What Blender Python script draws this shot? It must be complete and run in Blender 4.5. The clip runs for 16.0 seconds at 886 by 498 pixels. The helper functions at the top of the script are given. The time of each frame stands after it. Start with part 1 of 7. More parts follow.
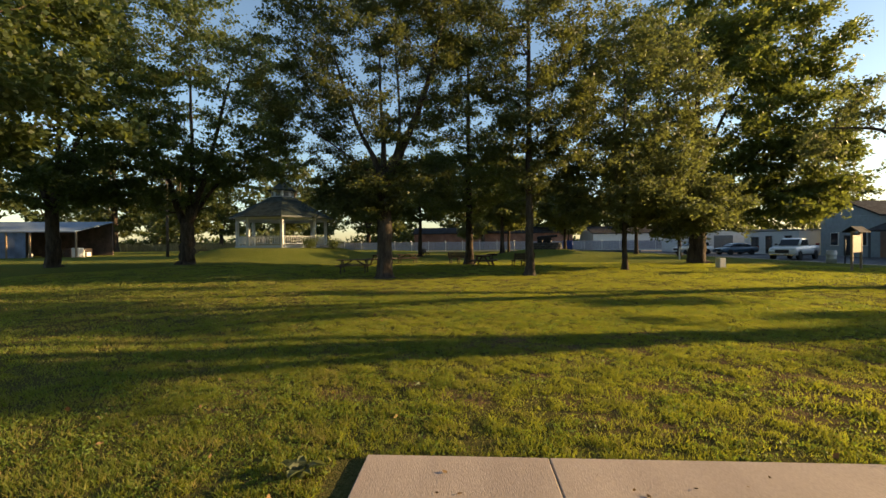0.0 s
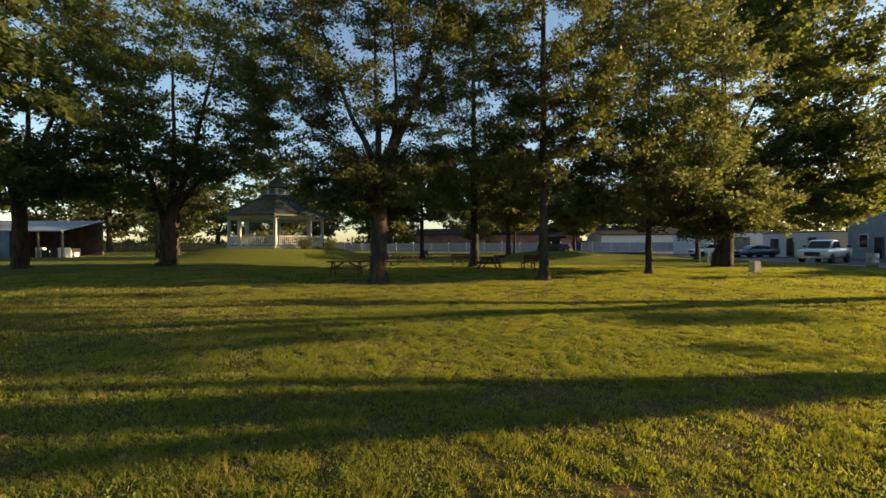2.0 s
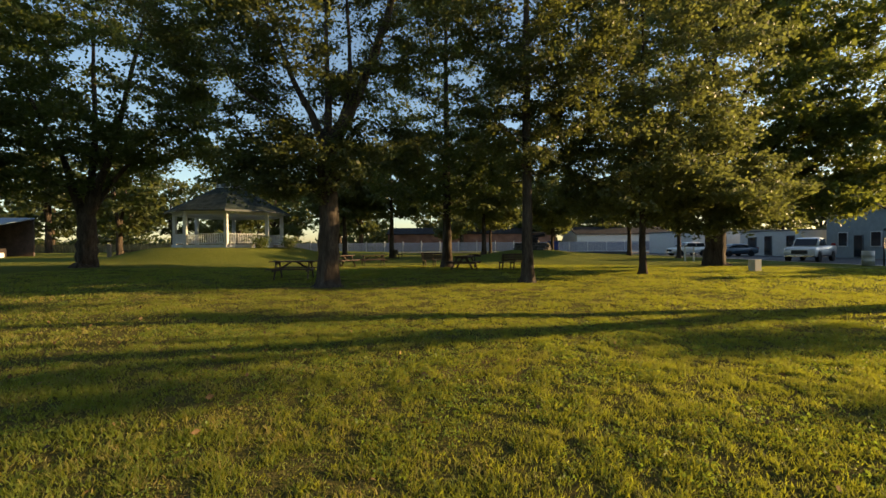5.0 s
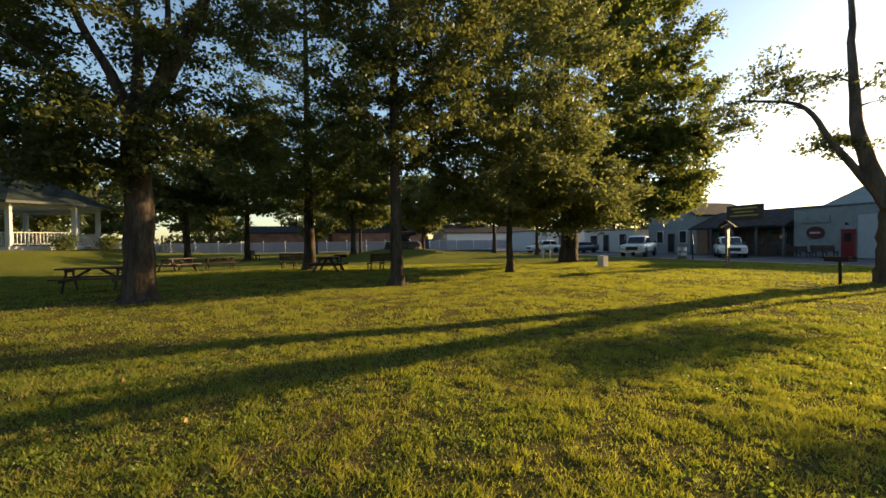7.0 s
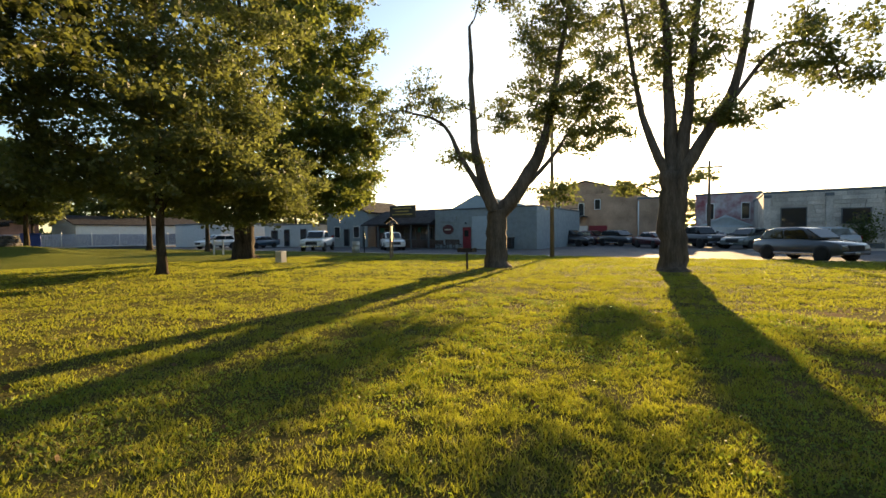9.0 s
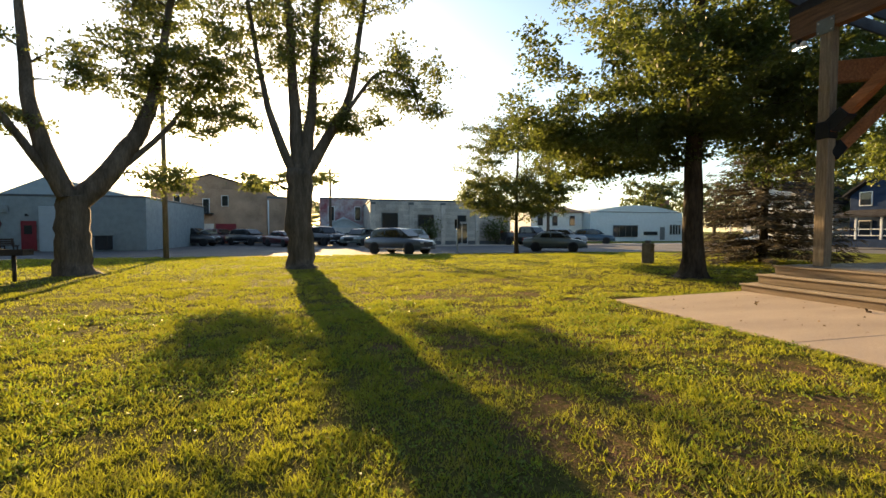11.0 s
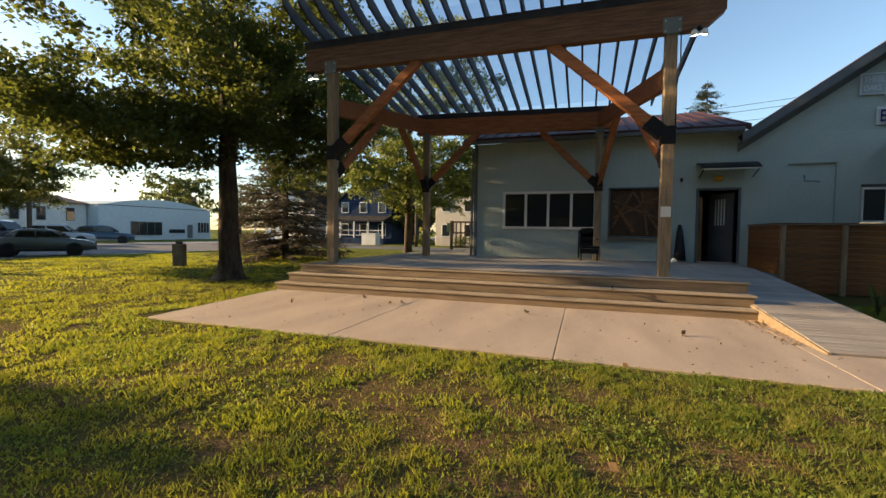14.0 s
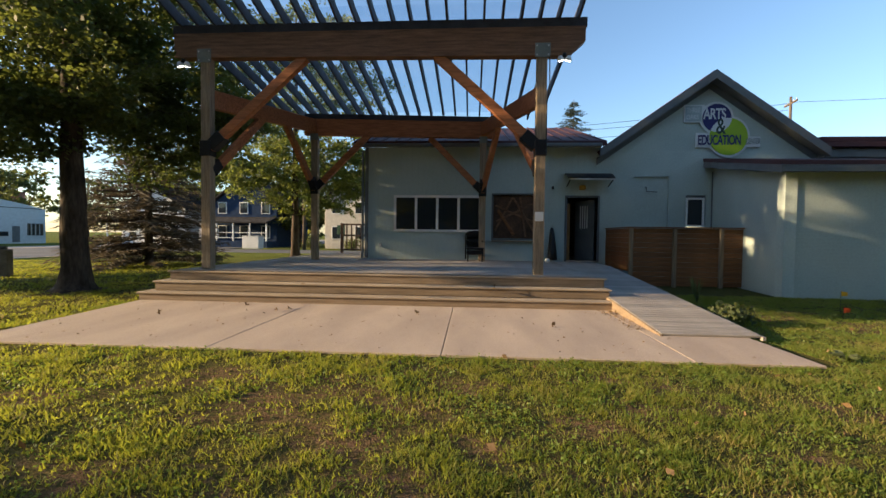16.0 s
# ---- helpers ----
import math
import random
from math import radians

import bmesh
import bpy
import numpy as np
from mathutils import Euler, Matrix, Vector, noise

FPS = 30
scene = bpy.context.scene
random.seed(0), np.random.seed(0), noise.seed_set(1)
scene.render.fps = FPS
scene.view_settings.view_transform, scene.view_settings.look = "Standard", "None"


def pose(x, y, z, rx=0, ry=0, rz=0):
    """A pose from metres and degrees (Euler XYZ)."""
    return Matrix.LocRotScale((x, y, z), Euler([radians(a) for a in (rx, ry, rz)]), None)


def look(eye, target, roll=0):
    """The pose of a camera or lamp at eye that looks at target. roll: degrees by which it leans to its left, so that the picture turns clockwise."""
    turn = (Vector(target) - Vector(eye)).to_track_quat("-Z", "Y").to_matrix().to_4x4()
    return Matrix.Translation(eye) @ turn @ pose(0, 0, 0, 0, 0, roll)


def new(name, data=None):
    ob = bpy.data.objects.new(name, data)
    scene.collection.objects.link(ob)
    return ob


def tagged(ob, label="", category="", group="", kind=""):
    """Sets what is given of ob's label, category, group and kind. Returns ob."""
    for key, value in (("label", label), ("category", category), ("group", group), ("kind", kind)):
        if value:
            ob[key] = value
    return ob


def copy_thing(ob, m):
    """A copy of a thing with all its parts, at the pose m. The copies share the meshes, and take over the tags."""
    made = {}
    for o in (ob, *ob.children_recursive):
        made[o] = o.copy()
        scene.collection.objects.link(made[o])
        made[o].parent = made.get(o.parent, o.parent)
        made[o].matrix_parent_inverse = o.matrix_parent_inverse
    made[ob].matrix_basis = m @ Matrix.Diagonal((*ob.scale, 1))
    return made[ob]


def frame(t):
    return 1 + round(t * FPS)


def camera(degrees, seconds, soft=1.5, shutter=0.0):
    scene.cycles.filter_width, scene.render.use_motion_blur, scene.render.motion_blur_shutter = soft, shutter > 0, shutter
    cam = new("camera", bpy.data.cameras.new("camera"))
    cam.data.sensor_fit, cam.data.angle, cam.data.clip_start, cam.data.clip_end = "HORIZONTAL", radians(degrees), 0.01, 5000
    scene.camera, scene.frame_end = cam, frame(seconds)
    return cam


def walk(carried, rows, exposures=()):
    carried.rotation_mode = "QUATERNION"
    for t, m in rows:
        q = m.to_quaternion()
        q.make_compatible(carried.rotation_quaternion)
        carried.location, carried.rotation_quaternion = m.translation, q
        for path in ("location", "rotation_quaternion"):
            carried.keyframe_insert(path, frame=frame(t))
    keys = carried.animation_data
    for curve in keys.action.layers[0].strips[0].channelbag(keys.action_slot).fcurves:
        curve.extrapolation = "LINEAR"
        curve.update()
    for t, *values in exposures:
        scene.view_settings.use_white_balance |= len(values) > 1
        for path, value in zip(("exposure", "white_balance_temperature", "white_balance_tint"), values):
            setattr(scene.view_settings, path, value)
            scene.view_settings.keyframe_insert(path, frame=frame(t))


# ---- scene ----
cam = camera(92.0, 16.0)
PATH = [
    (0, (0.768, -3.199, 1.63), (0.656, -1.203, 1.603), -0.5),
    (0.5, (0.743, -2.585, 1.614), (0.619, -0.589, 1.589), -0.4),
    (1, (0.69, -1.988, 1.597), (0.56, 0.008, 1.575), -0.4),
    (1.5, (0.671, -1.346, 1.578), (0.54, 0.65, 1.56), -0.4),
    (2, (0.661, -0.679, 1.55), (0.534, 1.317, 1.531), -0.3),
    (2.5, (0.653, 0.009, 1.516), (0.522, 2.004, 1.497), -0.3),
    (3, (0.616, 0.666, 1.472), (0.492, 2.663, 1.453), -0.2),
    (5.5, (0.871, 2.808, 1.376), (0.947, 4.807, 1.359), -0.5),
    (6, (0.928, 3.215, 1.383), (1.134, 5.204, 1.364), -0.6),
    (6.5, (1.032, 3.612, 1.387), (1.424, 5.573, 1.366), -0.7),
    (7, (1.232, 3.996, 1.399), (1.806, 5.911, 1.371), -0.8),
    (7.5, (1.456, 4.331, 1.407), (2.296, 6.146, 1.367), -1.0),
    (8, (1.693, 4.644, 1.408), (2.852, 6.273, 1.352), -0.8),
    (8.5, (1.956, 4.869, 1.397), (3.402, 6.249, 1.332), -0.7),
    (11, (3.285, 4.961, 1.273), (5.225, 4.48, 1.192), 0.0),
    (11.5, (3.426, 4.978, 1.303), (5.216, 4.089, 1.221), 0.3),
    (12, (3.569, 4.932, 1.3), (5.147, 3.705, 1.218), 0.5),
    (12.5, (3.772, 4.758, 1.293), (5.125, 3.288, 1.208), 0.7),
    (13, (3.845, 4.739, 1.326), (4.972, 3.089, 1.247), 0.6),
    (13.5, (3.864, 4.697, 1.355), (4.745, 2.903, 1.275), 0.6),
    (14, (3.881, 4.709, 1.365), (4.505, 2.811, 1.288), 0.8),
    (14.5, (3.84, 4.729, 1.356), (4.252, 2.773, 1.291), 0.8),
    (15, (3.866, 4.766, 1.36), (4.134, 2.785, 1.297), 0.8),
    (15.5, (3.837, 4.824, 1.362), (4.02, 2.834, 1.303), 0.9),
    (16, (3.834, 4.824, 1.378), (3.967, 2.83, 1.318), 0.7),
]
walk(cam, [(t, look(eye, target, roll)) for t, eye, target, roll in PATH],
     exposures=[(0.0, 1.34, 7050, 10), (5.5, 1.30, 7150, 10), (8.5, 1.58, 7100, 10), (11.0, 1.68, 7200, 10), (13.5, 1.58, 6900, 10), (16.0, 1.54, 6100, 10)])

# ---- light ----
SUN_AZ, SUN_EL = 8.2, 12.0
world = bpy.data.worlds.new("sky")
scene.world = world
world.use_nodes = True
wn = world.node_tree.nodes
sky = wn.new("ShaderNodeTexSky")
sky.sky_type = "NISHITA"
sky.sun_disc = False
sky.sun_elevation = radians(SUN_EL)
sky.sun_rotation = radians(90 - SUN_AZ)
sky.air_density, sky.dust_density, sky.ozone_density = 1.0, 0.7, 1.9
wn["Background"].inputs["Strength"].default_value = 0.105
world.node_tree.links.new(sky.outputs["Color"], wn["Background"].inputs["Color"])
sun_data = bpy.data.lights.new("sun", "SUN")
sun_data.energy, sun_data.angle, sun_data.color = 5.0, radians(0.6), (1.0, 0.70, 0.37)
sun = new("sun", sun_data)
to_sun = Vector((math.cos(radians(SUN_EL)) * math.cos(radians(SUN_AZ)), math.cos(radians(SUN_EL)) * math.sin(radians(SUN_AZ)), math.sin(radians(SUN_EL))))
sun.matrix_world = look(to_sun * 60, (0, 0, 0))

# ---- materials ----
def mat(name, base, rough=0.7, metal=0.0, vary=0.15, scale=3.0, fine=40.0, bump=0.1, tint=None, spec=0.4, island=0.0, objrand=0.0, stretch=None):
    """A surface with colour variation at two scales and a fine relief; base and tint are linear colours."""
    m = bpy.data.materials.new(name)
    m.use_nodes = True
    nt = m.node_tree
    N, L = nt.nodes, nt.links
    b = N["Principled BSDF"]
    b.inputs["Roughness"].default_value, b.inputs["Metallic"].default_value = rough, metal
    b.inputs["Specular IOR Level"].default_value = spec
    tc = N.new("ShaderNodeTexCoord")
    vec = tc.outputs["Object"]
    if stretch:
        mp = N.new("ShaderNodeMapping")
        mp.inputs["Scale"].default_value = stretch
        L.new(vec, mp.inputs["Vector"])
        vec = mp.outputs["Vector"]
    big, small = N.new("ShaderNodeTexNoise"), N.new("ShaderNodeTexNoise")
    big.inputs["Scale"].default_value, small.inputs["Scale"].default_value = scale, fine
    big.inputs["Detail"].default_value, small.inputs["Detail"].default_value = 5, 3
    L.new(vec, big.inputs["Vector"]), L.new(vec, small.inputs["Vector"])
    ramp = N.new("ShaderNodeMix")
    ramp.data_type = "RGBA"
    t = tint or tuple(c * (1 - 2.2 * vary) for c in base)
    lo, hi = N.new("ShaderNodeMapRange"), N.new("ShaderNodeMapRange")
    lo.inputs["From Min"].default_value, lo.inputs["From Max"].default_value = 0.32, 0.68
    L.new(big.outputs["Fac"], lo.inputs["Value"])
    L.new(lo.outputs["Result"], ramp.inputs["Factor"])
    ramp.inputs[6].default_value, ramp.inputs[7].default_value = (*base, 1), (*t, 1)
    hsv = N.new("ShaderNodeHueSaturation")
    L.new(ramp.outputs[2], hsv.inputs["Color"])
    hi.inputs["From Min"].default_value, hi.inputs["From Max"].default_value = 0.3, 0.7
    hi.inputs["To Min"].default_value, hi.inputs["To Max"].default_value = 1 - vary, 1 + vary
    L.new(small.outputs["Fac"], hi.inputs["Value"])
    val = hi.outputs["Result"]
    rnd = None
    if island:
        g = N.new("ShaderNodeNewGeometry")
        rnd = (g.outputs["Random Per Island"], island)
    if objrand:
        g = N.new("ShaderNodeObjectInfo")
        rnd = (g.outputs["Random"], objrand)
    if rnd:
        r, mul = N.new("ShaderNodeMapRange"), N.new("ShaderNodeMath")
        r.inputs["To Min"].default_value, r.inputs["To Max"].default_value = 1 - rnd[1], 1 + rnd[1]
        L.new(rnd[0], r.inputs["Value"])
        mul.operation = "MULTIPLY"
        L.new(val, mul.inputs[0]), L.new(r.outputs["Result"], mul.inputs[1])
        val = mul.outputs["Value"]
    L.new(val, hsv.inputs["Value"])
    L.new(hsv.outputs["Color"], b.inputs["Base Color"])
    rr = N.new("ShaderNodeMapRange")
    rr.inputs["To Min"].default_value, rr.inputs["To Max"].default_value = max(0.02, rough - 0.12), min(1, rough + 0.12)
    L.new(big.outputs["Fac"], rr.inputs["Value"])
    L.new(rr.outputs["Result"], b.inputs["Roughness"])
    if bump:
        bp = N.new("ShaderNodeBump")
        bp.inputs["Strength"].default_value, bp.inputs["Distance"].default_value = bump, 0.02
        L.new(small.outputs["Fac"], bp.inputs["Height"])
        L.new(bp.outputs["Normal"], b.inputs["Normal"])
    return m


def leaf_mat(name, base, other, through_col, rough=0.5, spec=0.35, straw=None):
    """Leaves: two greens mixed leaf by leaf, some light shining through."""
    m = bpy.data.materials.new(name)
    m.use_nodes = True
    nt = m.node_tree
    N, L = nt.nodes, nt.links
    b = N["Principled BSDF"]
    b.inputs["Roughness"].default_value = rough
    b.inputs["Specular IOR Level"].default_value = spec
    g = N.new("ShaderNodeNewGeometry")
    mix = N.new("ShaderNodeMix")
    mix.data_type = "RGBA"
    mix.inputs[6].default_value, mix.inputs[7].default_value = (*base, 1), (*other, 1)
    L.new(g.outputs["Random Per Island"], mix.inputs["Factor"])
    colour = mix.outputs[2]
    if straw:
        # dry patches some decimetres wide, and single dry blades in the green
        tc, nz, big = N.new("ShaderNodeTexCoord"), N.new("ShaderNodeTexNoise"), N.new("ShaderNodeTexNoise")
        nz.inputs["Scale"].default_value, nz.inputs["Detail"].default_value = 1.7, 5
        big.inputs["Scale"].default_value = 0.3
        L.new(tc.outputs["Object"], nz.inputs["Vector"]), L.new(tc.outputs["Object"], big.inputs["Vector"])
        am, rg, dry = N.new("ShaderNodeMath"), N.new("ShaderNodeMapRange"), N.new("ShaderNodeMix")
        am.operation = "MULTIPLY_ADD"
        am.inputs[1].default_value = 0.35
        L.new(g.outputs["Random Per Island"], am.inputs[0]), L.new(nz.outputs["Fac"], am.inputs[2])
        rg.inputs["From Min"].default_value, rg.inputs["From Max"].default_value, rg.inputs["To Max"].default_value = 0.66, 0.92, 0.9
        L.new(am.outputs["Value"], rg.inputs["Value"])
        dry.data_type = "RGBA"
        L.new(rg.outputs["Result"], dry.inputs["Factor"]), L.new(colour, dry.inputs[6])
        dry.inputs[7].default_value = (*straw, 1)
        colour = dry.outputs[2]
    tr = N.new("ShaderNodeBsdfTranslucent")
    tm = N.new("ShaderNodeMix")
    tm.data_type = "RGBA"
    tm.inputs[6].default_value, tm.inputs[7].default_value = (*through_col, 1), tuple(0.6 * c for c in through_col) + (1,)
    L.new(g.outputs["Random Per Island"], tm.inputs["Factor"])
    L.new(tm.outputs[2], tr.inputs["Color"])
    L.new(colour, b.inputs["Base Color"])
    add = N.new("ShaderNodeMixShader")
    add.inputs["Fac"].default_value = 0.47
    L.new(b.outputs["BSDF"], add.inputs[1]), L.new(tr.outputs["BSDF"], add.inputs[2])
    L.new(add.outputs["Shader"], N["Material Output"].inputs["Surface"])
    return m


def ground_mat():
    """Mown lawn: worn brown patches, paler tips, darker clover."""
    m = bpy.data.materials.new("lawn")
    m.use_nodes = True
    nt = m.node_tree
    N, L = nt.nodes, nt.links
    b = N["Principled BSDF"]
    b.inputs["Roughness"].default_value, b.inputs["Specular IOR Level"].default_value = 0.95, 0.02
    tc = N.new("ShaderNodeTexCoord")

    def noise_at(scale, detail=4):
        n = N.new("ShaderNodeTexNoise")
        n.inputs["Scale"].default_value, n.inputs["Detail"].default_value = scale, detail
        L.new(tc.outputs["Object"], n.inputs["Vector"])
        return n.outputs["Fac"]

    def step(fac, a, c):
        r = N.new("ShaderNodeMapRange")
        r.inputs["From Min"].default_value, r.inputs["From Max"].default_value = a, c
        L.new(fac, r.inputs["Value"])
        return r.outputs["Result"]

    def blend(fac, c1, c2):
        x = N.new("ShaderNodeMix")
        x.data_type = "RGBA"
        L.new(fac, x.inputs["Factor"])
        for sock, c in ((x.inputs[6], c1), (x.inputs[7], c2)):
            if isinstance(c, tuple):
                sock.default_value = (*c, 1)
            else:
                L.new(c, sock)
        return x.outputs[2]

    green = blend(step(noise_at(0.35), 0.35, 0.65), (0.10, 0.125, 0.022), (0.15, 0.16, 0.034))
    green = blend(step(noise_at(9.0), 0.35, 0.7), green, (0.065, 0.09, 0.016))
    green = blend(step(noise_at(70.0, 2), 0.45, 0.75), green, (0.21, 0.21, 0.06))
    thatch = N.new("ShaderNodeAttribute")
    thatch.attribute_name = "thatch"
    under = blend(step(noise_at(30.0, 3), 0.35, 0.7), (0.06, 0.058, 0.02), (0.14, 0.112, 0.046))
    green = blend(thatch.outputs["Fac"], green, under)
    dirt = blend(step(noise_at(45.0, 3), 0.3, 0.7), (0.12, 0.068, 0.040), (0.24, 0.148, 0.092))
    patch = N.new("ShaderNodeMath")
    patch.operation = "MULTIPLY"
    bare = N.new("ShaderNodeAttribute")
    bare.attribute_name = "worn"
    L.new(bare.outputs["Fac"], patch.inputs[0])
    L.new(step(noise_at(16.0, 6), 0.36, 0.60), patch.inputs[1])
    L.new(blend(patch.outputs["Value"], green, dirt), b.inputs["Base Color"])
    bp = N.new("ShaderNodeBump")
    bp.inputs["Strength"].default_value, bp.inputs["Distance"].default_value = 0.9, 0.05
    L.new(noise_at(60.0, 5), bp.inputs["Height"])
    L.new(bp.outputs["Normal"], b.inputs["Normal"])
    return m


def glass_mat(name, tint=(0.02, 0.025, 0.03), alpha=1.0):
    m = bpy.data.materials.new(name)
    m.use_nodes = True
    b = m.node_tree.nodes["Principled BSDF"]
    b.inputs["Base Color"].default_value = (*tint, 1)
    b.inputs["Roughness"].default_value = 0.04
    b.inputs["Specular IOR Level"].default_value = 0.6
    return m


def clear_mat(name):
    """Clear plastic sheet, faintly milky, with a gloss."""
    m = bpy.data.materials.new(name)
    m.use_nodes = True
    N, L = m.node_tree.nodes, m.node_tree.links
    tr, milk, gl, m1, m2 = N.new("ShaderNodeBsdfTransparent"), N.new("ShaderNodeBsdfTranslucent"), N.new("ShaderNodeBsdfGlossy"), N.new("ShaderNodeMixShader"), N.new("ShaderNodeMixShader")
    tr.inputs["Color"].default_value = (0.94, 0.97, 1.0, 1)
    milk.inputs["Color"].default_value = (0.8, 0.86, 0.9, 1)
    gl.inputs["Roughness"].default_value = 0.08
    m1.inputs["Fac"].default_value, m2.inputs["Fac"].default_value = 0.04, 0.03
    L.new(tr.outputs["BSDF"], m1.inputs[1]), L.new(milk.outputs["BSDF"], m1.inputs[2])
    L.new(m1.outputs["Shader"], m2.inputs[1]), L.new(gl.outputs["BSDF"], m2.inputs[2])
    L.new(m2.outputs["Shader"], N["Material Output"].inputs["Surface"])
    return m


def glow_mat(name, col, strength):
    m = bpy.data.materials.new(name)
    m.use_nodes = True
    b = m.node_tree.nodes["Principled BSDF"]
    b.inputs["Base Color"].default_value = (*col, 1)
    b.inputs["Emission Color"].default_value = (*col, 1)
    b.inputs["Emission Strength"].default_value = strength
    return m


LAWN = ground_mat()
CLOVER = leaf_mat("clover_leaves", (0.085, 0.14, 0.03), (0.16, 0.215, 0.045), (0.30, 0.40, 0.04), 0.5, 0.25)
BLADE = leaf_mat("grass_blades", (0.074, 0.128, 0.028), (0.205, 0.23, 0.05), (0.46, 0.49, 0.045), 0.6, 0.15, straw=(0.31, 0.225, 0.105))
ASPHALT = mat("asphalt", (0.085, 0.085, 0.09), 0.85, vary=0.12, scale=0.4, fine=60, bump=0.2)
CONCRETE = mat("concrete", (0.46, 0.37, 0.29), 0.8, vary=0.12, scale=0.9, fine=75, bump=0.2, tint=(0.35, 0.28, 0.225), stretch=(1.6, 0.45, 1))
BARK = mat("bark", (0.085, 0.066, 0.05), 0.9, vary=0.3, scale=5, fine=22, bump=0.9, stretch=(1, 1, 0.25), spec=0.1)
BARK_PALE = mat("weathered_bark", (0.15, 0.12, 0.095), 0.9, vary=0.25, scale=4, fine=26, bump=0.6, stretch=(1, 1, 0.2), spec=0.1)
BARK_GREY = mat("grey_bark", (0.095, 0.077, 0.06), 0.9, vary=0.3, scale=5, fine=24, bump=0.9, stretch=(1, 1, 0.22), spec=0.1)
LEAF = leaf_mat("leaves", (0.045, 0.068, 0.027), (0.086, 0.102, 0.040), (0.18, 0.20, 0.042))
LEAF_OAK = leaf_mat("oak_leaves", (0.050, 0.084, 0.030), (0.094, 0.124, 0.044), (0.25, 0.29, 0.048))
LEAF_LIGHT = leaf_mat("pale_leaves", (0.074, 0.102, 0.050), (0.134, 0.152, 0.074), (0.24, 0.27, 0.065))
LEAF_DARK = leaf_mat("dark_leaves", (0.040, 0.068, 0.029), (0.076, 0.100, 0.038), (0.20, 0.24, 0.045))
NEEDLE = leaf_mat("spruce_needles", (0.15, 0.115, 0.09), (0.085, 0.09, 0.075), (0.09, 0.075, 0.05), 0.7)
NEEDLE_GREEN = leaf_mat("green_needles", (0.03, 0.05, 0.03), (0.045, 0.06, 0.03), (0.04, 0.05, 0.02), 0.7)
DECK = mat("deck_boards", (0.34, 0.31, 0.28), 0.8, vary=0.16, scale=2.5, fine=30, bump=0.25, objrand=0.14, stretch=(1.0, 12, 12))
# darker than the treads: brown wood with shade worked into the tone
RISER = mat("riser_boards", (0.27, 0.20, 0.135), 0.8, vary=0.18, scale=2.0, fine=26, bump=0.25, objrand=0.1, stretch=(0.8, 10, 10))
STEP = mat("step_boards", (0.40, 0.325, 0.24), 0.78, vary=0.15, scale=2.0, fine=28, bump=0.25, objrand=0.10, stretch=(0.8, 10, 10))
POSTWOOD = mat("post_timber", (0.30, 0.225, 0.145), 0.75, vary=0.2, scale=3, fine=26, bump=0.3, stretch=(8, 8, 0.7))
BEAM = mat("beam_timber", (0.22, 0.11, 0.055), 0.7, vary=0.25, scale=2.5, fine=24, bump=0.3, stretch=(0.7, 8, 8))
# orange-brown timber with warm bounced light put into its colour
BEAM_RED_LIT = mat("reddish_lit_beam_timber", (0.40, 0.145, 0.05), 0.7, vary=0.2, scale=2.5, fine=24, bump=0.3, stretch=(0.7, 8, 8))
BLADEWOOD = mat("rafter_paint", (0.045, 0.042, 0.05), 0.7, vary=0.2, scale=3, fine=30, bump=0.15)
BRACKET = mat("black_steel", (0.02, 0.02, 0.022), 0.5, metal=0.6, vary=0.1, bump=0.05)
PLATE = mat("grey_steel_plate", (0.16, 0.18, 0.17), 0.6, vary=0.12, bump=0.05)
GALV = mat("galvanised_plate", (0.48, 0.49, 0.48), 0.5, metal=0.35, vary=0.1, bump=0.05)
SIDING = mat("blue_grey_siding", (0.40, 0.475, 0.45), 0.65, vary=0.06, scale=1.2, fine=25, bump=0.08, tint=(0.36, 0.43, 0.41))
BRICKPAINT = mat("painted_brick", (0.41, 0.48, 0.455), 0.6, vary=0.07, scale=1.0, fine=20, bump=0.12, tint=(0.365, 0.435, 0.415))
TRIM = mat("white_trim", (0.72, 0.72, 0.70), 0.5, vary=0.05, bump=0.03)
GREYTRIM = mat("grey_trim", (0.12, 0.135, 0.145), 0.55, vary=0.08, bump=0.05)
ROOFMAT = mat("metal_roof", (0.075, 0.035, 0.04), 0.6, vary=0.12, scale=1, bump=0.05, spec=0.2)
SHINGLE = mat("shingles", (0.05, 0.048, 0.05), 0.9, vary=0.25, scale=2, fine=12, bump=0.4, spec=0.1)
GREENSHINGLE = mat("green_shingles", (0.042, 0.055, 0.048), 0.95, vary=0.25, scale=2, fine=12, bump=0.4, spec=0.05)
WINDOW = glass_mat("window_glass")
DARK = mat("near_black", (0.015, 0.013, 0.012), 0.8, vary=0.2, bump=0)
FENCEWOOD = mat("fence_boards", (0.26, 0.11, 0.038), 0.7, vary=0.28, scale=3, fine=24, bump=0.25, objrand=0.18, stretch=(0.7, 8, 8))
WHITEPAINT = mat("white_paint", (0.56, 0.58, 0.58), 0.5, vary=0.06, scale=1.5, bump=0.04)
PICNIC = mat("brown_picnic_wood", (0.085, 0.05, 0.035), 0.7, vary=0.22, bump=0.25, stretch=(1, 8, 8))
RUST = mat("rusty_steel", (0.06, 0.045, 0.04), 0.75, metal=0.4, vary=0.25, bump=0.2)
STONE = mat("mound_stone", (0.12, 0.11, 0.10), 0.9, vary=0.3, scale=2, fine=15, bump=0.6)

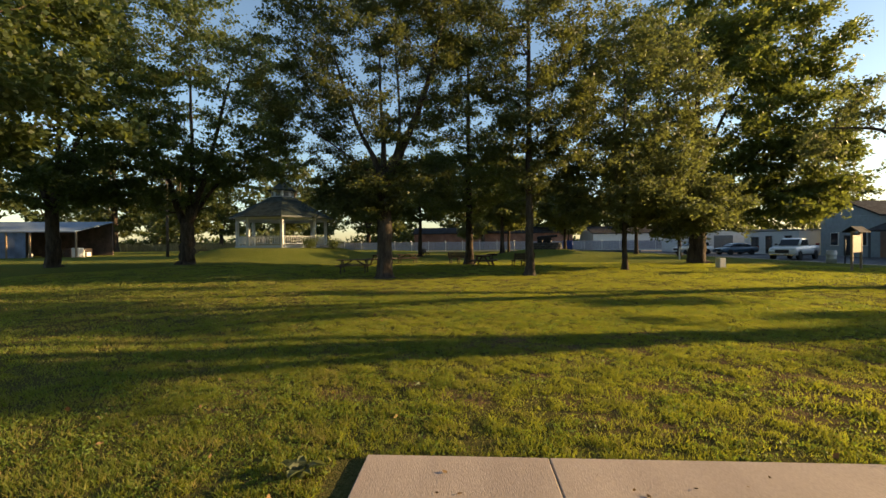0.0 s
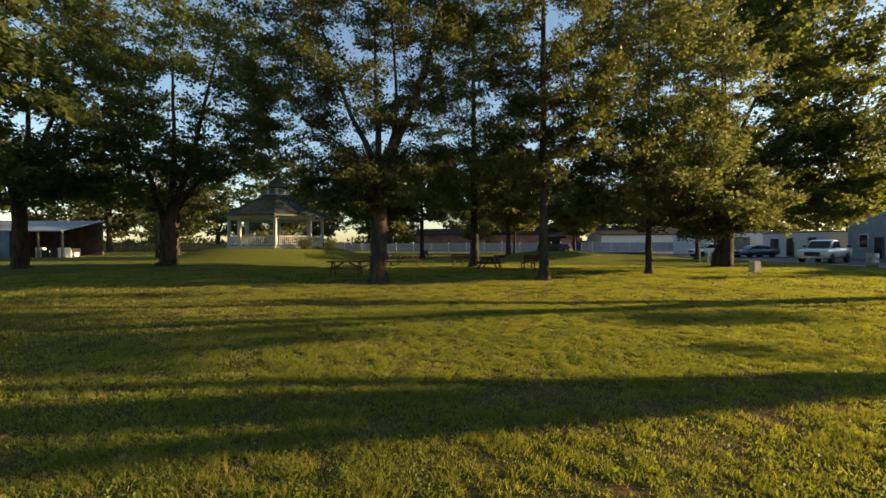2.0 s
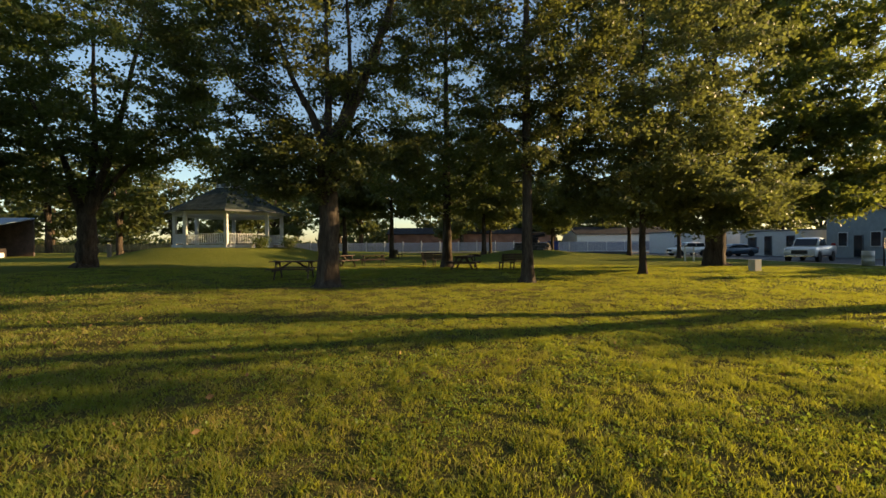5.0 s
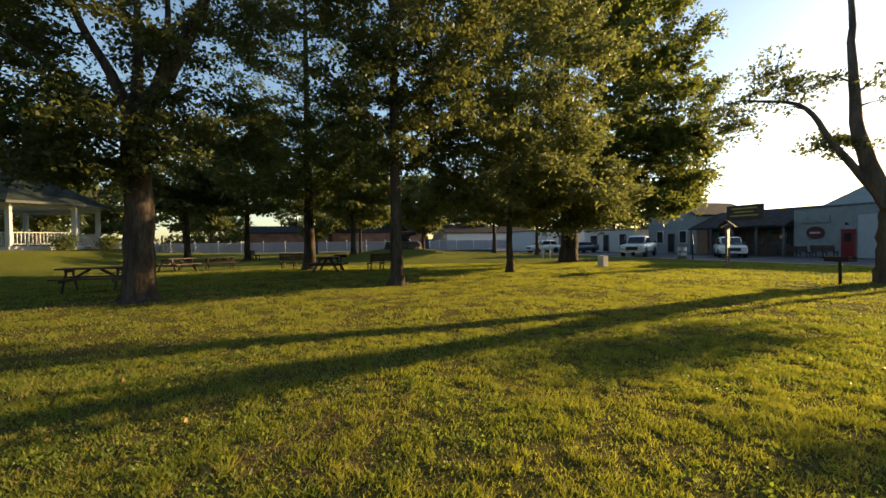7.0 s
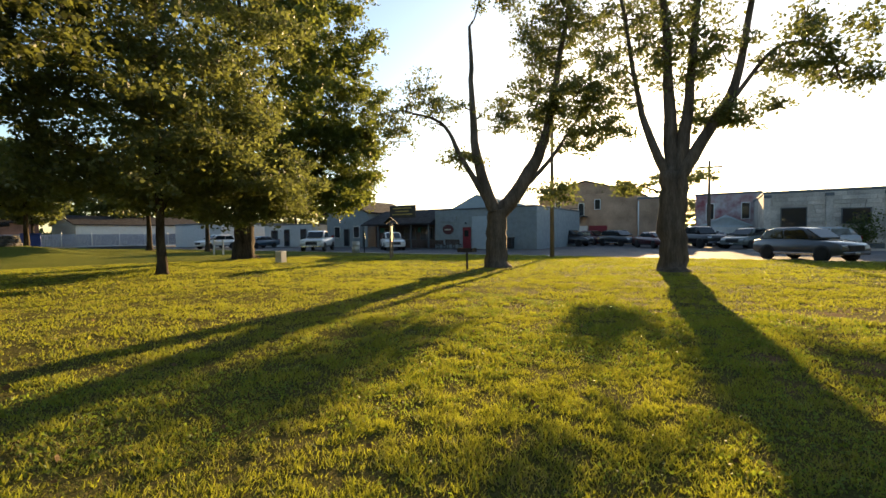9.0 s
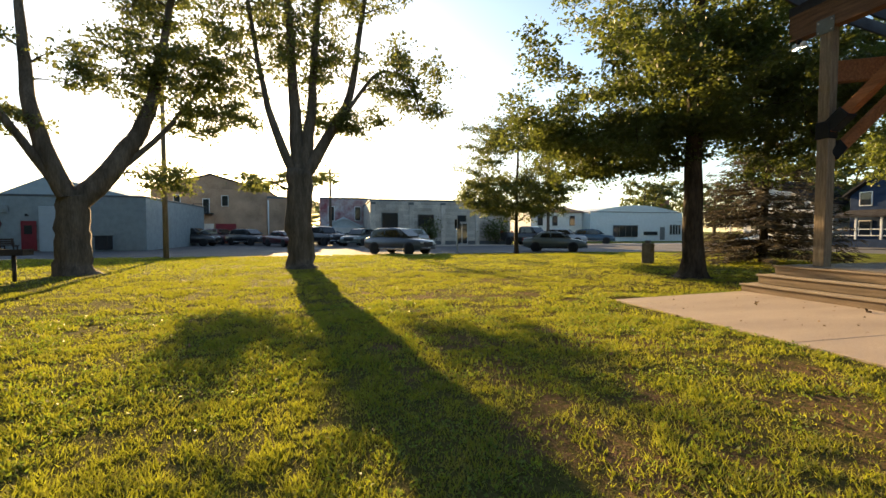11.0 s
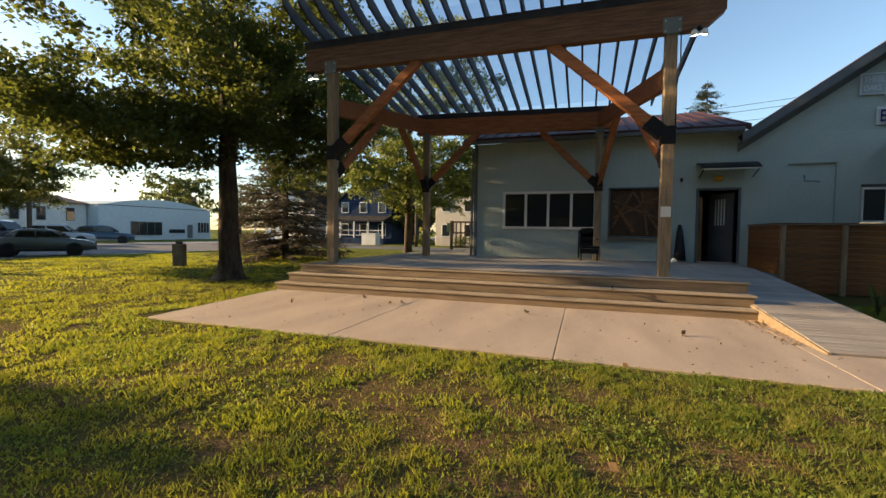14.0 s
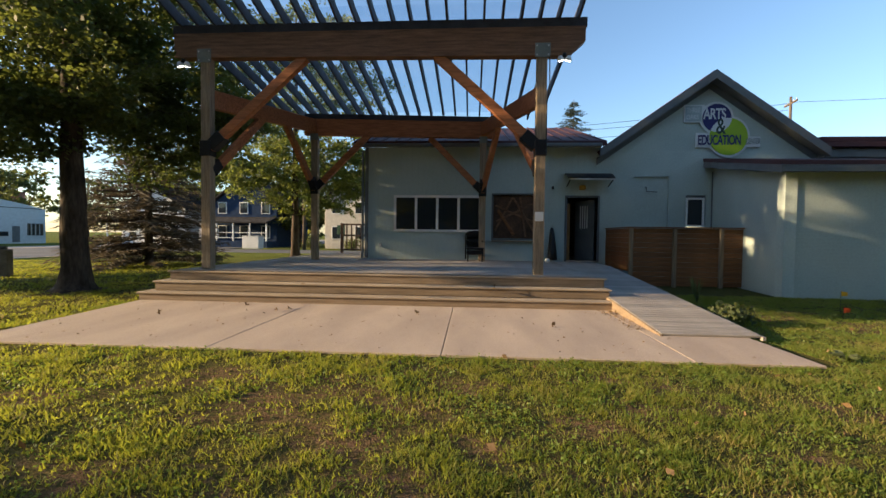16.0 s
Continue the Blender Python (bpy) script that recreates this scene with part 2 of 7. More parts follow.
# ---- helpers for building ----
def mesh_from(name, verts, faces, material, smooth=False):
    me = bpy.data.meshes.new(name)
    me.from_pydata([tuple(v) for v in verts], [], faces)
    me.update()
    if material:
        me.materials.append(material)
    if smooth:
        me.polygons.foreach_set("use_smooth", [True] * len(me.polygons))
    return me


def quads_mesh(name, corners, material):
    """corners: an array n x 4 x 3, one separate quad each."""
    n = len(corners)
    me = bpy.data.meshes.new(name)
    me.vertices.add(n * 4)
    me.vertices.foreach_set("co", np.ascontiguousarray(corners, dtype=np.float32).ravel())
    me.loops.add(n * 4)
    me.loops.foreach_set("vertex_index", np.arange(n * 4, dtype=np.int32))
    me.polygons.add(n)
    me.polygons.foreach_set("loop_start", np.arange(0, n * 4, 4, dtype=np.int32))
    me.update(calc_edges=True)
    me.validate()
    me.materials.append(material)
    return me


def thing(name, x=0, y=0, z=0, rz=0, label="", category="", group="", kind=""):
    ob = new(name)
    ob.empty_display_size = 0.2
    ob.matrix_world = pose(x, y, z, 0, 0, rz)
    return tagged(ob, label, category, group, kind)


def put(name, me, parent=None, m=None, label=""):
    ob = new(name, me)
    if parent is not None:
        ob.parent = parent
    if m is not None:
        ob.matrix_basis = m
    return tagged(ob, label)


def bm_box(bm, lo, hi, bevel=0.0, m=None):
    """Adds a box with softened edges to a bmesh."""
    c = [(a + b) / 2 for a, b in zip(lo, hi)]
    s = [max(1e-4, abs(b - a)) for a, b in zip(lo, hi)]
    r = bmesh.ops.create_cube(bm, size=1, matrix=(m or Matrix()) @ Matrix.LocRotScale(c, None, s))
    if bevel > 0:
        es = list({e for v in r["verts"] for e in v.link_edges})
        bmesh.ops.bevel(bm, geom=es, offset=min(bevel, min(s) * 0.45), segments=1, affect="EDGES")
    return bm


def box_mesh(name, lo, hi, material, bevel=0.008, m=None):
    bm = bmesh.new()
    bm_box(bm, lo, hi, bevel, m)
    return done(bm, name, material)


def done(bm, name, material, smooth=False):
    me = bpy.data.meshes.new(name)
    bm.to_mesh(me)
    bm.free()
    me.materials.append(material)
    if smooth:
        me.polygons.foreach_set("use_smooth", [True] * len(me.polygons))
    return me


def box(name, parent, lo, hi, material, bevel=0.008, label="", m=None):
    return put(name, box_mesh(name, lo, hi, material, bevel, m), parent, None, label)


def beam_matrix(a, b, up=(0, 0, 1)):
    """x along a to b, z as near up as may be."""
    a, b = Vector(a), Vector(b)
    x = (b - a).normalized()
    y = Vector(up).cross(x)
    if y.length < 1e-4:
        y = Vector((0, 1, 0)).cross(x)
    y.normalize()
    z = x.cross(y)
    m = Matrix((x, y, z)).transposed().to_4x4()
    m.translation = a
    return m, (b - a).length


def strut(name, parent, a, b, w, h, material, bevel=0.01, label=""):
    m, length = beam_matrix(a, b)
    return box(name, parent, (0, -w / 2, -h / 2), (length, w / 2, h / 2), material, bevel, label, m)


def lathe_mesh(name, profile, material, seg=20, smooth=True, caps=True):
    verts, faces = [], []
    for r, z in profile:
        for k in range(seg):
            a = 2 * math.pi * k / seg
            verts.append((r * math.cos(a), r * math.sin(a), z))
    for i in range(len(profile) - 1):
        for k in range(seg):
            faces.append((i * seg + k, i * seg + (k + 1) % seg, (i + 1) * seg + (k + 1) % seg, (i + 1) * seg + k))
    if caps:
        faces.append(tuple(reversed(range(seg))))
        faces.append(tuple((len(profile) - 1) * seg + k for k in range(seg)))
    return mesh_from(name, verts, faces, material, smooth)


def tube_data(points, radii, seg=8, cap=True):
    """Vertices and faces of a tapered tube along the points."""
    pts = np.array(points, float)
    n = len(pts)
    d = np.gradient(pts, axis=0) if n > 2 else np.repeat((pts[1] - pts[0])[None], n, 0)
    d /= np.maximum(np.linalg.norm(d, axis=1, keepdims=True), 1e-9)
    ref = np.array([0.0, 1.0, 0.0]) if abs(d[0][1]) < 0.9 else np.array([1.0, 0, 0])
    verts, faces = [], []
    ang = np.arange(seg) * 2 * math.pi / seg
    for i in range(n):
        u = np.cross(ref, d[i])
        u /= max(np.linalg.norm(u), 1e-9)
        v = np.cross(d[i], u)
        ref = v
        ring = pts[i] + radii[i] * (np.cos(ang)[:, None] * v * 1.0 + np.sin(ang)[:, None] * -u)
        verts.extend(ring.tolist())
    for i in range(n - 1):
        for k in range(seg):
            faces.append((i * seg + k, i * seg + (k + 1) % seg, (i + 1) * seg + (k + 1) % seg, (i + 1) * seg + k))
    if cap:
        faces.append(tuple(reversed(range(seg))))
        faces.append(tuple((n - 1) * seg + k for k in range(seg)))
    return verts, faces


def tube(name, parent, points, radii, material, seg=8, label="", smooth=True):
    if not hasattr(radii, "__len__"):
        radii = [radii] * len(points)
    v, f = tube_data(points, radii, seg)
    return put(name, mesh_from(name, v, f, material, smooth), parent, None, label)


def wall_mesh(name, length, height, thick, holes, material, top=None):
    """A wall along x from 0 to length, from y = 0 back to y = thick, with rectangular openings (x0, z0, x1, z1) cut through; top: the height as a function of x."""
    xs = sorted({0.0, length, *[h[0] for h in holes], *[h[2] for h in holes]})
    zs = sorted({0.0, height, *[h[1] for h in holes], *[h[3] for h in holes]})
    bm = bmesh.new()
    for i in range(len(xs) - 1):
        for k in range(len(zs) - 1):
            cx, cz = (xs[i] + xs[i + 1]) / 2, (zs[k] + zs[k + 1]) / 2
            if any(h[0] < cx < h[2] and h[1] < cz < h[3] for h in holes):
                continue
            bmesh.ops.create_cube(bm, size=1, matrix=Matrix.LocRotScale((cx, thick / 2, cz), None, (xs[i + 1] - xs[i], thick, zs[k + 1] - zs[k])))
    bmesh.ops.remove_doubles(bm, verts=bm.verts, dist=1e-4)
    inner = [f for f in bm.faces if sum(1 for g in bm.faces if g is not f and set(g.verts) == set(f.verts))] if len(bm.faces) < 400 else []
    if inner:
        bmesh.ops.delete(bm, geom=inner, context="FACES")
    return done(bm, name, material)


def prism_mesh(name, poly, y0, y1, material):
    """A polygon of (x, z) pushed out from y0 to y1."""
    n = len(poly)
    v = [(x, y0, z) for x, z in poly] + [(x, y1, z) for x, z in poly]
    f = [tuple(range(n)), tuple(reversed(range(n, 2 * n)))] + [(i, i + n, (i + 1) % n + n, (i + 1) % n) for i in range(n)]
    bm = bmesh.new()
    bv = [bm.verts.new(p) for p in v]
    for q in f:
        bm.faces.new([bv[i] for i in q])
    bmesh.ops.recalc_face_normals(bm, faces=bm.faces)
    return done(bm, name, material)


# ---- trees ----
def smooth_line(pts, n):
    """n + 1 points of a smooth curve through pts."""
    pts = [np.array(p, float) for p in pts]
    out = []
    for i in range(n + 1):
        t = i / n * (len(pts) - 1)
        k = min(int(t), len(pts) - 2)
        a, b, u = pts[k], pts[k + 1], t - k
        p0, p3 = pts[max(k - 1, 0)], pts[min(k + 2, len(pts) - 1)]
        out.append(0.5 * ((2 * a) + (b - p0) * u + (2 * p0 - 5 * a + 4 * b - p3) * u * u + (3 * a - p0 - 3 * b + p3) * u ** 3))
    return out


def grow(rng, limbs, crowns, boughs, droop=0.1, hollow=0.3):
    """A tree's wood. limbs: polylines from the foot up, with radii at both ends; crowns: ellipsoids (cx, cy, cz, rx, ry, rz), and a density where it differs, that hold the bough ends.
    Every bough springs from the nearest wood below its end. Returns the tubes and the boughs."""
    tubes, n_wood = [], 0
    P, D = np.zeros((boughs * 7 + 200, 3)), np.zeros(boughs * 7 + 200)
    for pts, r0, r1 in limbs:
        n = max(4, len(pts) * 4)
        fine = smooth_line(pts, n)
        fine = [p + (rng.normal(0, 0.03, 3) * r0 * 2 if 0 < i < n else 0) for i, p in enumerate(fine)]
        rad = [r0 + (r1 - r0) * (i / n) ** 0.8 for i in range(n + 1)]
        tubes.append((fine, rad))
        P[n_wood:n_wood + n], D[n_wood:n_wood + n] = fine[1:], rad[1:]
        n_wood += n
    share = np.array([(c[3] * c[4] * c[5]) ** 0.75 * (c[6] if len(c) > 6 else 1) for c in crowns])
    ends = np.zeros((boughs, 3))
    m = 0
    for _ in range(boughs * 12):
        if m >= boughs:
            break
        c = np.array(crowns[rng.choice(len(crowns), p=share / share.sum())][:6])
        d = rng.normal(0, 1, 3)
        d /= np.linalg.norm(d)
        e = c[:3] + d * rng.uniform(hollow, 1.0) ** 0.55 * c[3:] * rng.uniform(0.85, 1.1)
        apart = 0.13 * (c[3] * c[4] * c[5]) ** (1 / 3)
        if m == 0 or np.min(np.linalg.norm((ends[:m] - e) * (1, 1, 1.5), axis=1)) > apart:
            ends[m] = e
            m += 1
    ends = ends[:m]
    near = np.min(np.linalg.norm(ends[:, None] - P[None, :n_wood], axis=2), axis=1)
    out = []
    for i in np.argsort(near):
        c = ends[i]
        A = P[:n_wood]
        w = np.linalg.norm(A - c, axis=1) + 0.9 * np.maximum(A[:, 2] - c[2] + 0.3, 0) - 1.4 * np.minimum(D[:n_wood], 0.3)
        j = int(np.argmin(w))
        a, r0 = A[j].copy(), D[j]
        L = np.linalg.norm(c - a)
        if L < 0.15:
            continue
        n = 4 if L < 2 else 6
        r = min(r0 * 0.62, 0.014 + 0.019 * L)
        u = np.linspace(0, 1, n + 1)[:, None]
        pts = a + (c - a) * u + np.array([0, 0, (0.16 - droop) * L]) * np.sin(math.pi * u)
        pts[1:n] += rng.normal(0, 0.035 * L, (n - 1, 3))
        rad = r * (1 - u[:, 0]) + 0.007
        P[n_wood:n_wood + n], D[n_wood:n_wood + n] = pts[1:], rad[1:]
        n_wood += n
        tubes.append((pts, rad))
        out.append(pts)
    return tubes, out


def sprays(rng, boughs, per_bough, length, droop):
    """Leafy side shoots in flat layers along the outer part of every bough: start points and vectors."""
    S, V = [], []
    for pts in boughs:
        L = np.linalg.norm(pts[-1] - pts[0])
        lo = max(0.15, 1 - 2.4 / max(L, 0.5))
        m = max(4, int(per_bough * rng.uniform(0.6, 1.4)))
        u = np.sort(rng.uniform(lo, 1.0, m)) * (len(pts) - 1)
        k = np.minimum(u.astype(int), len(pts) - 2)
        q = pts[k] + (pts[k + 1] - pts[k]) * (u - k)[:, None]
        d = pts[-1] - pts[max(0, len(pts) - 3)]
        d = d / max(np.linalg.norm(d), 1e-6)
        d[2] *= 0.55
        side = np.cross(d, (0, 0, 1))
        side /= max(np.linalg.norm(side), 1e-6)
        turn = rng.uniform(-1.25, 1.25, m)
        v = d * np.cos(turn)[:, None] + side * np.sin(turn)[:, None] + rng.normal(0, 0.22, (m, 3))
        v[:, 2] += 0.12 - droop
        v *= (length * rng.uniform(0.55, 1.25, m))[:, None]
        S.append(q), V.append(v)
    return np.concatenate(S), np.concatenate(V)


def blades_of(rng, p, lead, size, up=1.0):
    """A pointed, folded leaf at every p; lead: the way of its shoot; up: how level the leaves lie."""
    n = len(p)
    nrm = rng.normal(0, 0.62, (n, 3))
    nrm[:, 2] += up
    nrm /= np.linalg.norm(nrm, axis=1, keepdims=True)
    a = lead * 0.7 + rng.normal(0, 0.8, (n, 3))
    a -= nrm * np.sum(a * nrm, 1, keepdims=True)
    a /= np.maximum(np.linalg.norm(a, axis=1, keepdims=True), 1e-6)
    b = np.cross(nrm, a)
    s = size * rng.uniform(0.55, 1.35, (n, 1))
    w = s * rng.uniform(0.26, 0.42, (n, 1))
    k = rng.uniform(0.0, 0.35, (n, 1)) * w
    return np.stack([p, p + a * s * 0.42 + b * w + nrm * k, p + a * s, p + a * s * 0.47 - b * w + nrm * k], 1)


def leaves(rng, cs, per, size, spread, flat=0.5):
    """Loose leaves scattered round every centre."""
    p = np.repeat(cs, per, 0)
    p = p + rng.normal(0, 1, p.shape) * np.array([spread, spread, spread * flat])
    return blades_of(rng, p, rng.normal(0, 1, p.shape), size, 0.35)


def tree(name, x, y, z, limbs, crowns, boughs, shoots, per, size, length, bark, leaf, label, seed, droop=0.1, hang=0.0, group="", foot=1.6, hollow=0.3, up=0.8, width=0.2):
    rng = np.random.default_rng(seed)
    ob = thing(name, x, y, z, label=label, category="tree", group=group)
    tubes, bs = grow(rng, limbs, crowns, boughs, droop, hollow)
    start, vec = sprays(rng, bs, shoots, length, droop)
    lv, lf = [], []

    def join(v, f):
        o = len(lv)
        lv.extend(v)
        lf.extend([tuple(q + o for q in g) for g in f])

    for i, (pts, rad) in enumerate(tubes):
        if i == 0:
            # root flare at the foot
            pts = [np.array(pts[0]) - (0, 0, 0.25), np.array(pts[0])] + [np.array(pts[0]) + (np.array(pts[1]) - pts[0]) * u for u in (0.12, 0.35)] + list(pts[1:])
            rad = [rad[0] * foot * 1.25, rad[0] * foot, rad[0] * (1 + (foot - 1) * 0.45), rad[0] * (1 + (foot - 1) * 0.12)] + list(rad[1:])
        v, f = tube_data(pts, rad, 18 if i == 0 else (10 if rad[0] > 0.09 else (6 if rad[0] > 0.03 else 4)), cap=i < len(limbs))
        if i == 0:
            arr = np.array(v)
            ang = np.arctan2(arr[:, 1], arr[:, 0])
            wob = 1 + 0.10 * np.sin(ang * 5 + seed) * np.clip(1.2 - arr[:, 2], 0.15, 1) + 0.05 * np.sin(ang * 9 + seed * 2 + arr[:, 2] * 2)
            low = arr[:, 2] < 2.0
            arr[low, :2] *= wob[low, None]
            put("trunk", mesh_from("trunk", arr.tolist(), f, bark, True), ob)
        elif i < len(limbs):
            put("limb", mesh_from("limb", v, f, bark, True), ob)
        else:
            join(v, f)
    # thin shoots, three-sided
    for q, v in zip(start, vec):
        join([tuple(q + (0.006, 0, 0)), tuple(q + (-0.003, 0.005, 0)), tuple(q + (-0.003, -0.005, 0)), tuple(q + v * 0.9)], [(0, 1, 3), (1, 2, 3), (2, 0, 3)])
    tagged(put("twig_mass", mesh_from("twig_mass", lv, lf, bark, True), ob), kind="stuff")
    # leaves in pairs of ranks along the shoots, wider in the middle
    n = len(start) * per
    i = rng.integers(0, len(start), n)
    t = rng.uniform(0.08, 1.05, n)
    v = vec[i]
    ln = np.linalg.norm(v, axis=1, keepdims=True)
    side = np.stack([v[:, 1], -v[:, 0], np.zeros(n)], 1)
    side /= np.maximum(np.linalg.norm(side, axis=1, keepdims=True), 1e-6)
    off = rng.normal(0, width, (n, 1)) * (1.15 - 0.7 * t[:, None])
    p = start[i] + v * t[:, None] + side * off + rng.normal(0, 0.05, (n, 3))
    p[:, 2] -= (hang * rng.uniform(0, 1, n) + 0.25 * np.abs(off[:, 0]))
    lead = v / np.maximum(ln, 1e-6) + side * np.sign(off)
    put("crown", quads_mesh("crown", blades_of(rng, p, lead, size, up), leaf), ob)
    return ob

# ---- ground, street, pavement ----
def bump_at(x, y, cx, cy, r0, r1, h):
    d = np.hypot(x - cx, y - cy)
    t = np.clip((r1 - d) / (r1 - r0), 0, 1)
    return h * t * t * (3 - 2 * t)


GAZ = (-19.3, 42.5)
ROCK = (9.7, 46.0)


def ground_z(x, y):
    x, y = np.asarray(x, float), np.asarray(y, float)
    z = 0.02 * np.sin(x * 0.35 + 1.0) * np.sin(y * 0.29) + 0.012 * np.sin(x * 1.1 + y * 0.7)
    fade = np.clip(np.minimum((y + 0.1) / 3.0, (26.5 - x) / 3.0), 0, 1)
    z = z * fade
    z = z + 0.28 * np.clip((-x - 6) / 12, 0, 1) * np.clip((y - 12) / 12, 0, 1)
    z = z + bump_at(x, y, *GAZ, 5.4, 11.0, 1.05) + bump_at(x, y, *ROCK, 1.2, 7.5, 0.85)
    z = z + 0.30 * np.clip((y - 42) / 20, 0, 1) * np.clip((24 - x) / 4, 0, 1)
    z = z - 0.14 * np.clip((x - 26.9) / 0.5, 0, 1)
    z = z - 0.10 * np.clip((-y - 25.5) / 0.5, 0, 1)
    z = z - 0.06 * np.clip((-y - 0.5) / 1.0, 0, 1) * np.clip((12 - x) / 1.0, 0, 1) * np.clip((y + 4.6) / 1.0, 0, 1)
    return z


def axis_steps(lo, hi, fine_lo, fine_hi, fine):
    a = list(np.arange(fine_lo, fine_hi + 1e-6, fine))
    s, v = fine, fine_lo
    while v > lo:
        s *= 1.35
        v -= s
        a.insert(0, max(v, lo))
    s, v = fine, fine_hi
    while v < hi:
        s *= 1.35
        v += s
        a.append(min(v, hi))
    return np.array(a)


gx, gy = axis_steps(-2200, 2200, -34, 29, 0.5), axis_steps(-2200, 2200, -28, 62, 0.5)
gx = np.unique(np.concatenate([gx, np.arange(-5, 13, 0.125)]).round(4))
gy = np.unique(np.concatenate([gy, np.arange(-1, 11, 0.125)]).round(4))
GX, GY = np.meshgrid(gx, gy)
GZ = ground_z(GX, GY)
nx, ny = len(gx), len(gy)
idx = np.arange(nx * ny).reshape(ny, nx)
gf = np.stack([idx[:-1, :-1], idx[:-1, 1:], idx[1:, 1:], idx[1:, :-1]], -1).reshape(-1, 4)
ground = put("ground", mesh_from("ground", np.stack([GX, GY, GZ], -1).reshape(-1, 3), gf.tolist(), LAWN, True))


def worn(x, y):
    """How bare the lawn is, 0 to 1."""
    x, y = np.asarray(x, float), np.asarray(y, float)
    w = np.zeros_like(x)
    for cx, cy, r, k in WORN:
        d = np.hypot((x - cx) * k, y - cy) + 0.35 * r * np.sin(x * 5.1 + cy) * np.sin(y * 6.3 + cx) + 0.25 * r * np.sin(x * 11 + y * 9) * np.sin(y * 13 - x * 4)
        w = np.maximum(w, 0.92 * np.clip(1.2 - 1.15 * d / r, 0, 1))
    return w


rw = random.Random(8)
WORN = [(5.65, 3.5, 0.6, 0.62), (6.6, 3.55, 0.35, 0.8), (1.5, 3.75, 0.55, 0.8), (1.75, 3.55, 0.5, 0.6), (1.35, 4.5, 0.35, 1.0), (0.9, 1.3, 0.4, 0.8), (2.4, 1.4, 0.35, 0.8), (3.85, 0.85, 0.4, 0.7), (7.4, 1.5, 0.45, 0.7), (6.4, 1.1, 0.3, 0.7),
        (14.0, 0.8, 0.8, 0.7), (1.1, 7.1, 0.6, 0.9), (7.9, 3.5, 0.45, 0.7), (3.0, 2.4, 0.35, 0.8), (5.0, 1.2, 0.3, 0.7), (-3.2, 16.2, 1.3, 0.6), (-1.5, 16.3, 0.7, 0.5), (13.1, -4.5, 0.9, 1.0), (18.9, 6.2, 1.0, 1.0), (18.2, 12.5, 1.2, 1.0), (-1.6, -3.4, 0.9, 0.6), (-2.5, -2.6, 0.7, 0.6), (2.8, 15.6, 0.6, 0.4)]
WORN += [(rw.uniform(-2, 14), rw.uniform(0.3, 4.6), rw.uniform(0.10, 0.28), rw.uniform(0.5, 1)) for _ in range(80)]
WORN += [(rw.uniform(1.8, 6.2), rw.uniform(0.6, 3.6), rw.uniform(0.2, 0.45), rw.uniform(0.5, 0.9)) for _ in range(26)]
att = ground.data.attributes.new("worn", "FLOAT", "POINT")
att.data.foreach_set("value", worn(GX.ravel(), GY.ravel()).astype(np.float32))
# thatch between the nearer blades, darkened for contrast, fading out with distance
ring = np.hypot(np.maximum(np.maximum(0.6 - GX, GX - 3.9), 0), np.maximum(np.maximum(-3.2 - GY, GY - 5.0), 0)).ravel()
att = ground.data.attributes.new("thatch", "FLOAT", "POINT")
att.data.foreach_set("value", (0.8 * np.clip((20 - ring) / 12, 0, 1)).astype(np.float32))
tagged(ground, "mown park lawn with worn brown patches", "lawn", kind="structure")


def slab(name, x0, y0, x1, y1, z0, z1, material, label, category):
    ob = put(name, box_mesh(name, (x0, y0, z0), (x1, y1, z1), material, 0.01))
    return tagged(ob, label, category, kind="structure")


slab("road_west", 27.5, -150, 46.5, 150, -0.30, -0.075, ASPHALT, "grey asphalt street with parking along the lawn", "road")
slab("car_park", 46.52, 2.4, 57.4, 30, -0.30, -0.08, ASPHALT, "asphalt car park in front of the brick block", "car park")
slab("road_south", -60, -33.5, 27.4, -26.6, -0.30, -0.06, ASPHALT, "asphalt side street behind the building", "road")
slab("kerb", 27.2, -26.5, 27.48, 150, -0.3, -0.02, CONCRETE, "low concrete kerb along the street", "kerb")
slab("pavement_far", 41.5, -150, 45.9, 3, -0.3, -0.05, CONCRETE, "concrete pavement in front of the shops", "pavement")
slab("road_north", -160, 64, 27.4, 70, -0.4, 0.33, ASPHALT, "far asphalt street behind the park", "road")

# concrete apron in panels with sawn joints
apron = tagged(new("pavement"), "pale brushed concrete apron in front of the wooden deck", "pavement", kind="structure")
for a, b in ((0.0, 1.36), (1.367, 4.16), (4.167, 6.95), (6.957, 10.12)):
    bm = bmesh.new()
    x0, x1 = a, b
    bm_box(bm, (x0, -3.42, -0.12), (x1, 0.0, 0.03), 0.008)
    if b > 10:
        for v in bm.verts:
            if v.co.x > 10 and v.co.y < -1:
                v.co.x += 0.34
    put("panel", done(bm, "panel", CONCRETE), apron)

# ---- arts building ----
DZ = 0.57
WY = -9.9


def ribs(name, parent, x0, x1, z0, z1, y, step_w, material, holes=()):
    """Narrow upright battens of a ribbed cladding, one mesh of many lines."""
    bm = bmesh.new()
    x = x0
    while x < x1:
        spans = [(z0, z1)]
        for h in holes:
            if h[0] - 0.06 < x < h[2] + 0.06:
                spans = [s for a, b in spans for s in ((a, min(b, h[1] - 0.06)), (max(a, h[3] + 0.06), b)) if s[1] - s[0] > 0.05]
        for a, b in spans:
            bm_box(bm, (x - 0.012, y, a), (x + 0.012, y + 0.004, b))
        x += step_w
    return put(name, done(bm, name, material), parent)


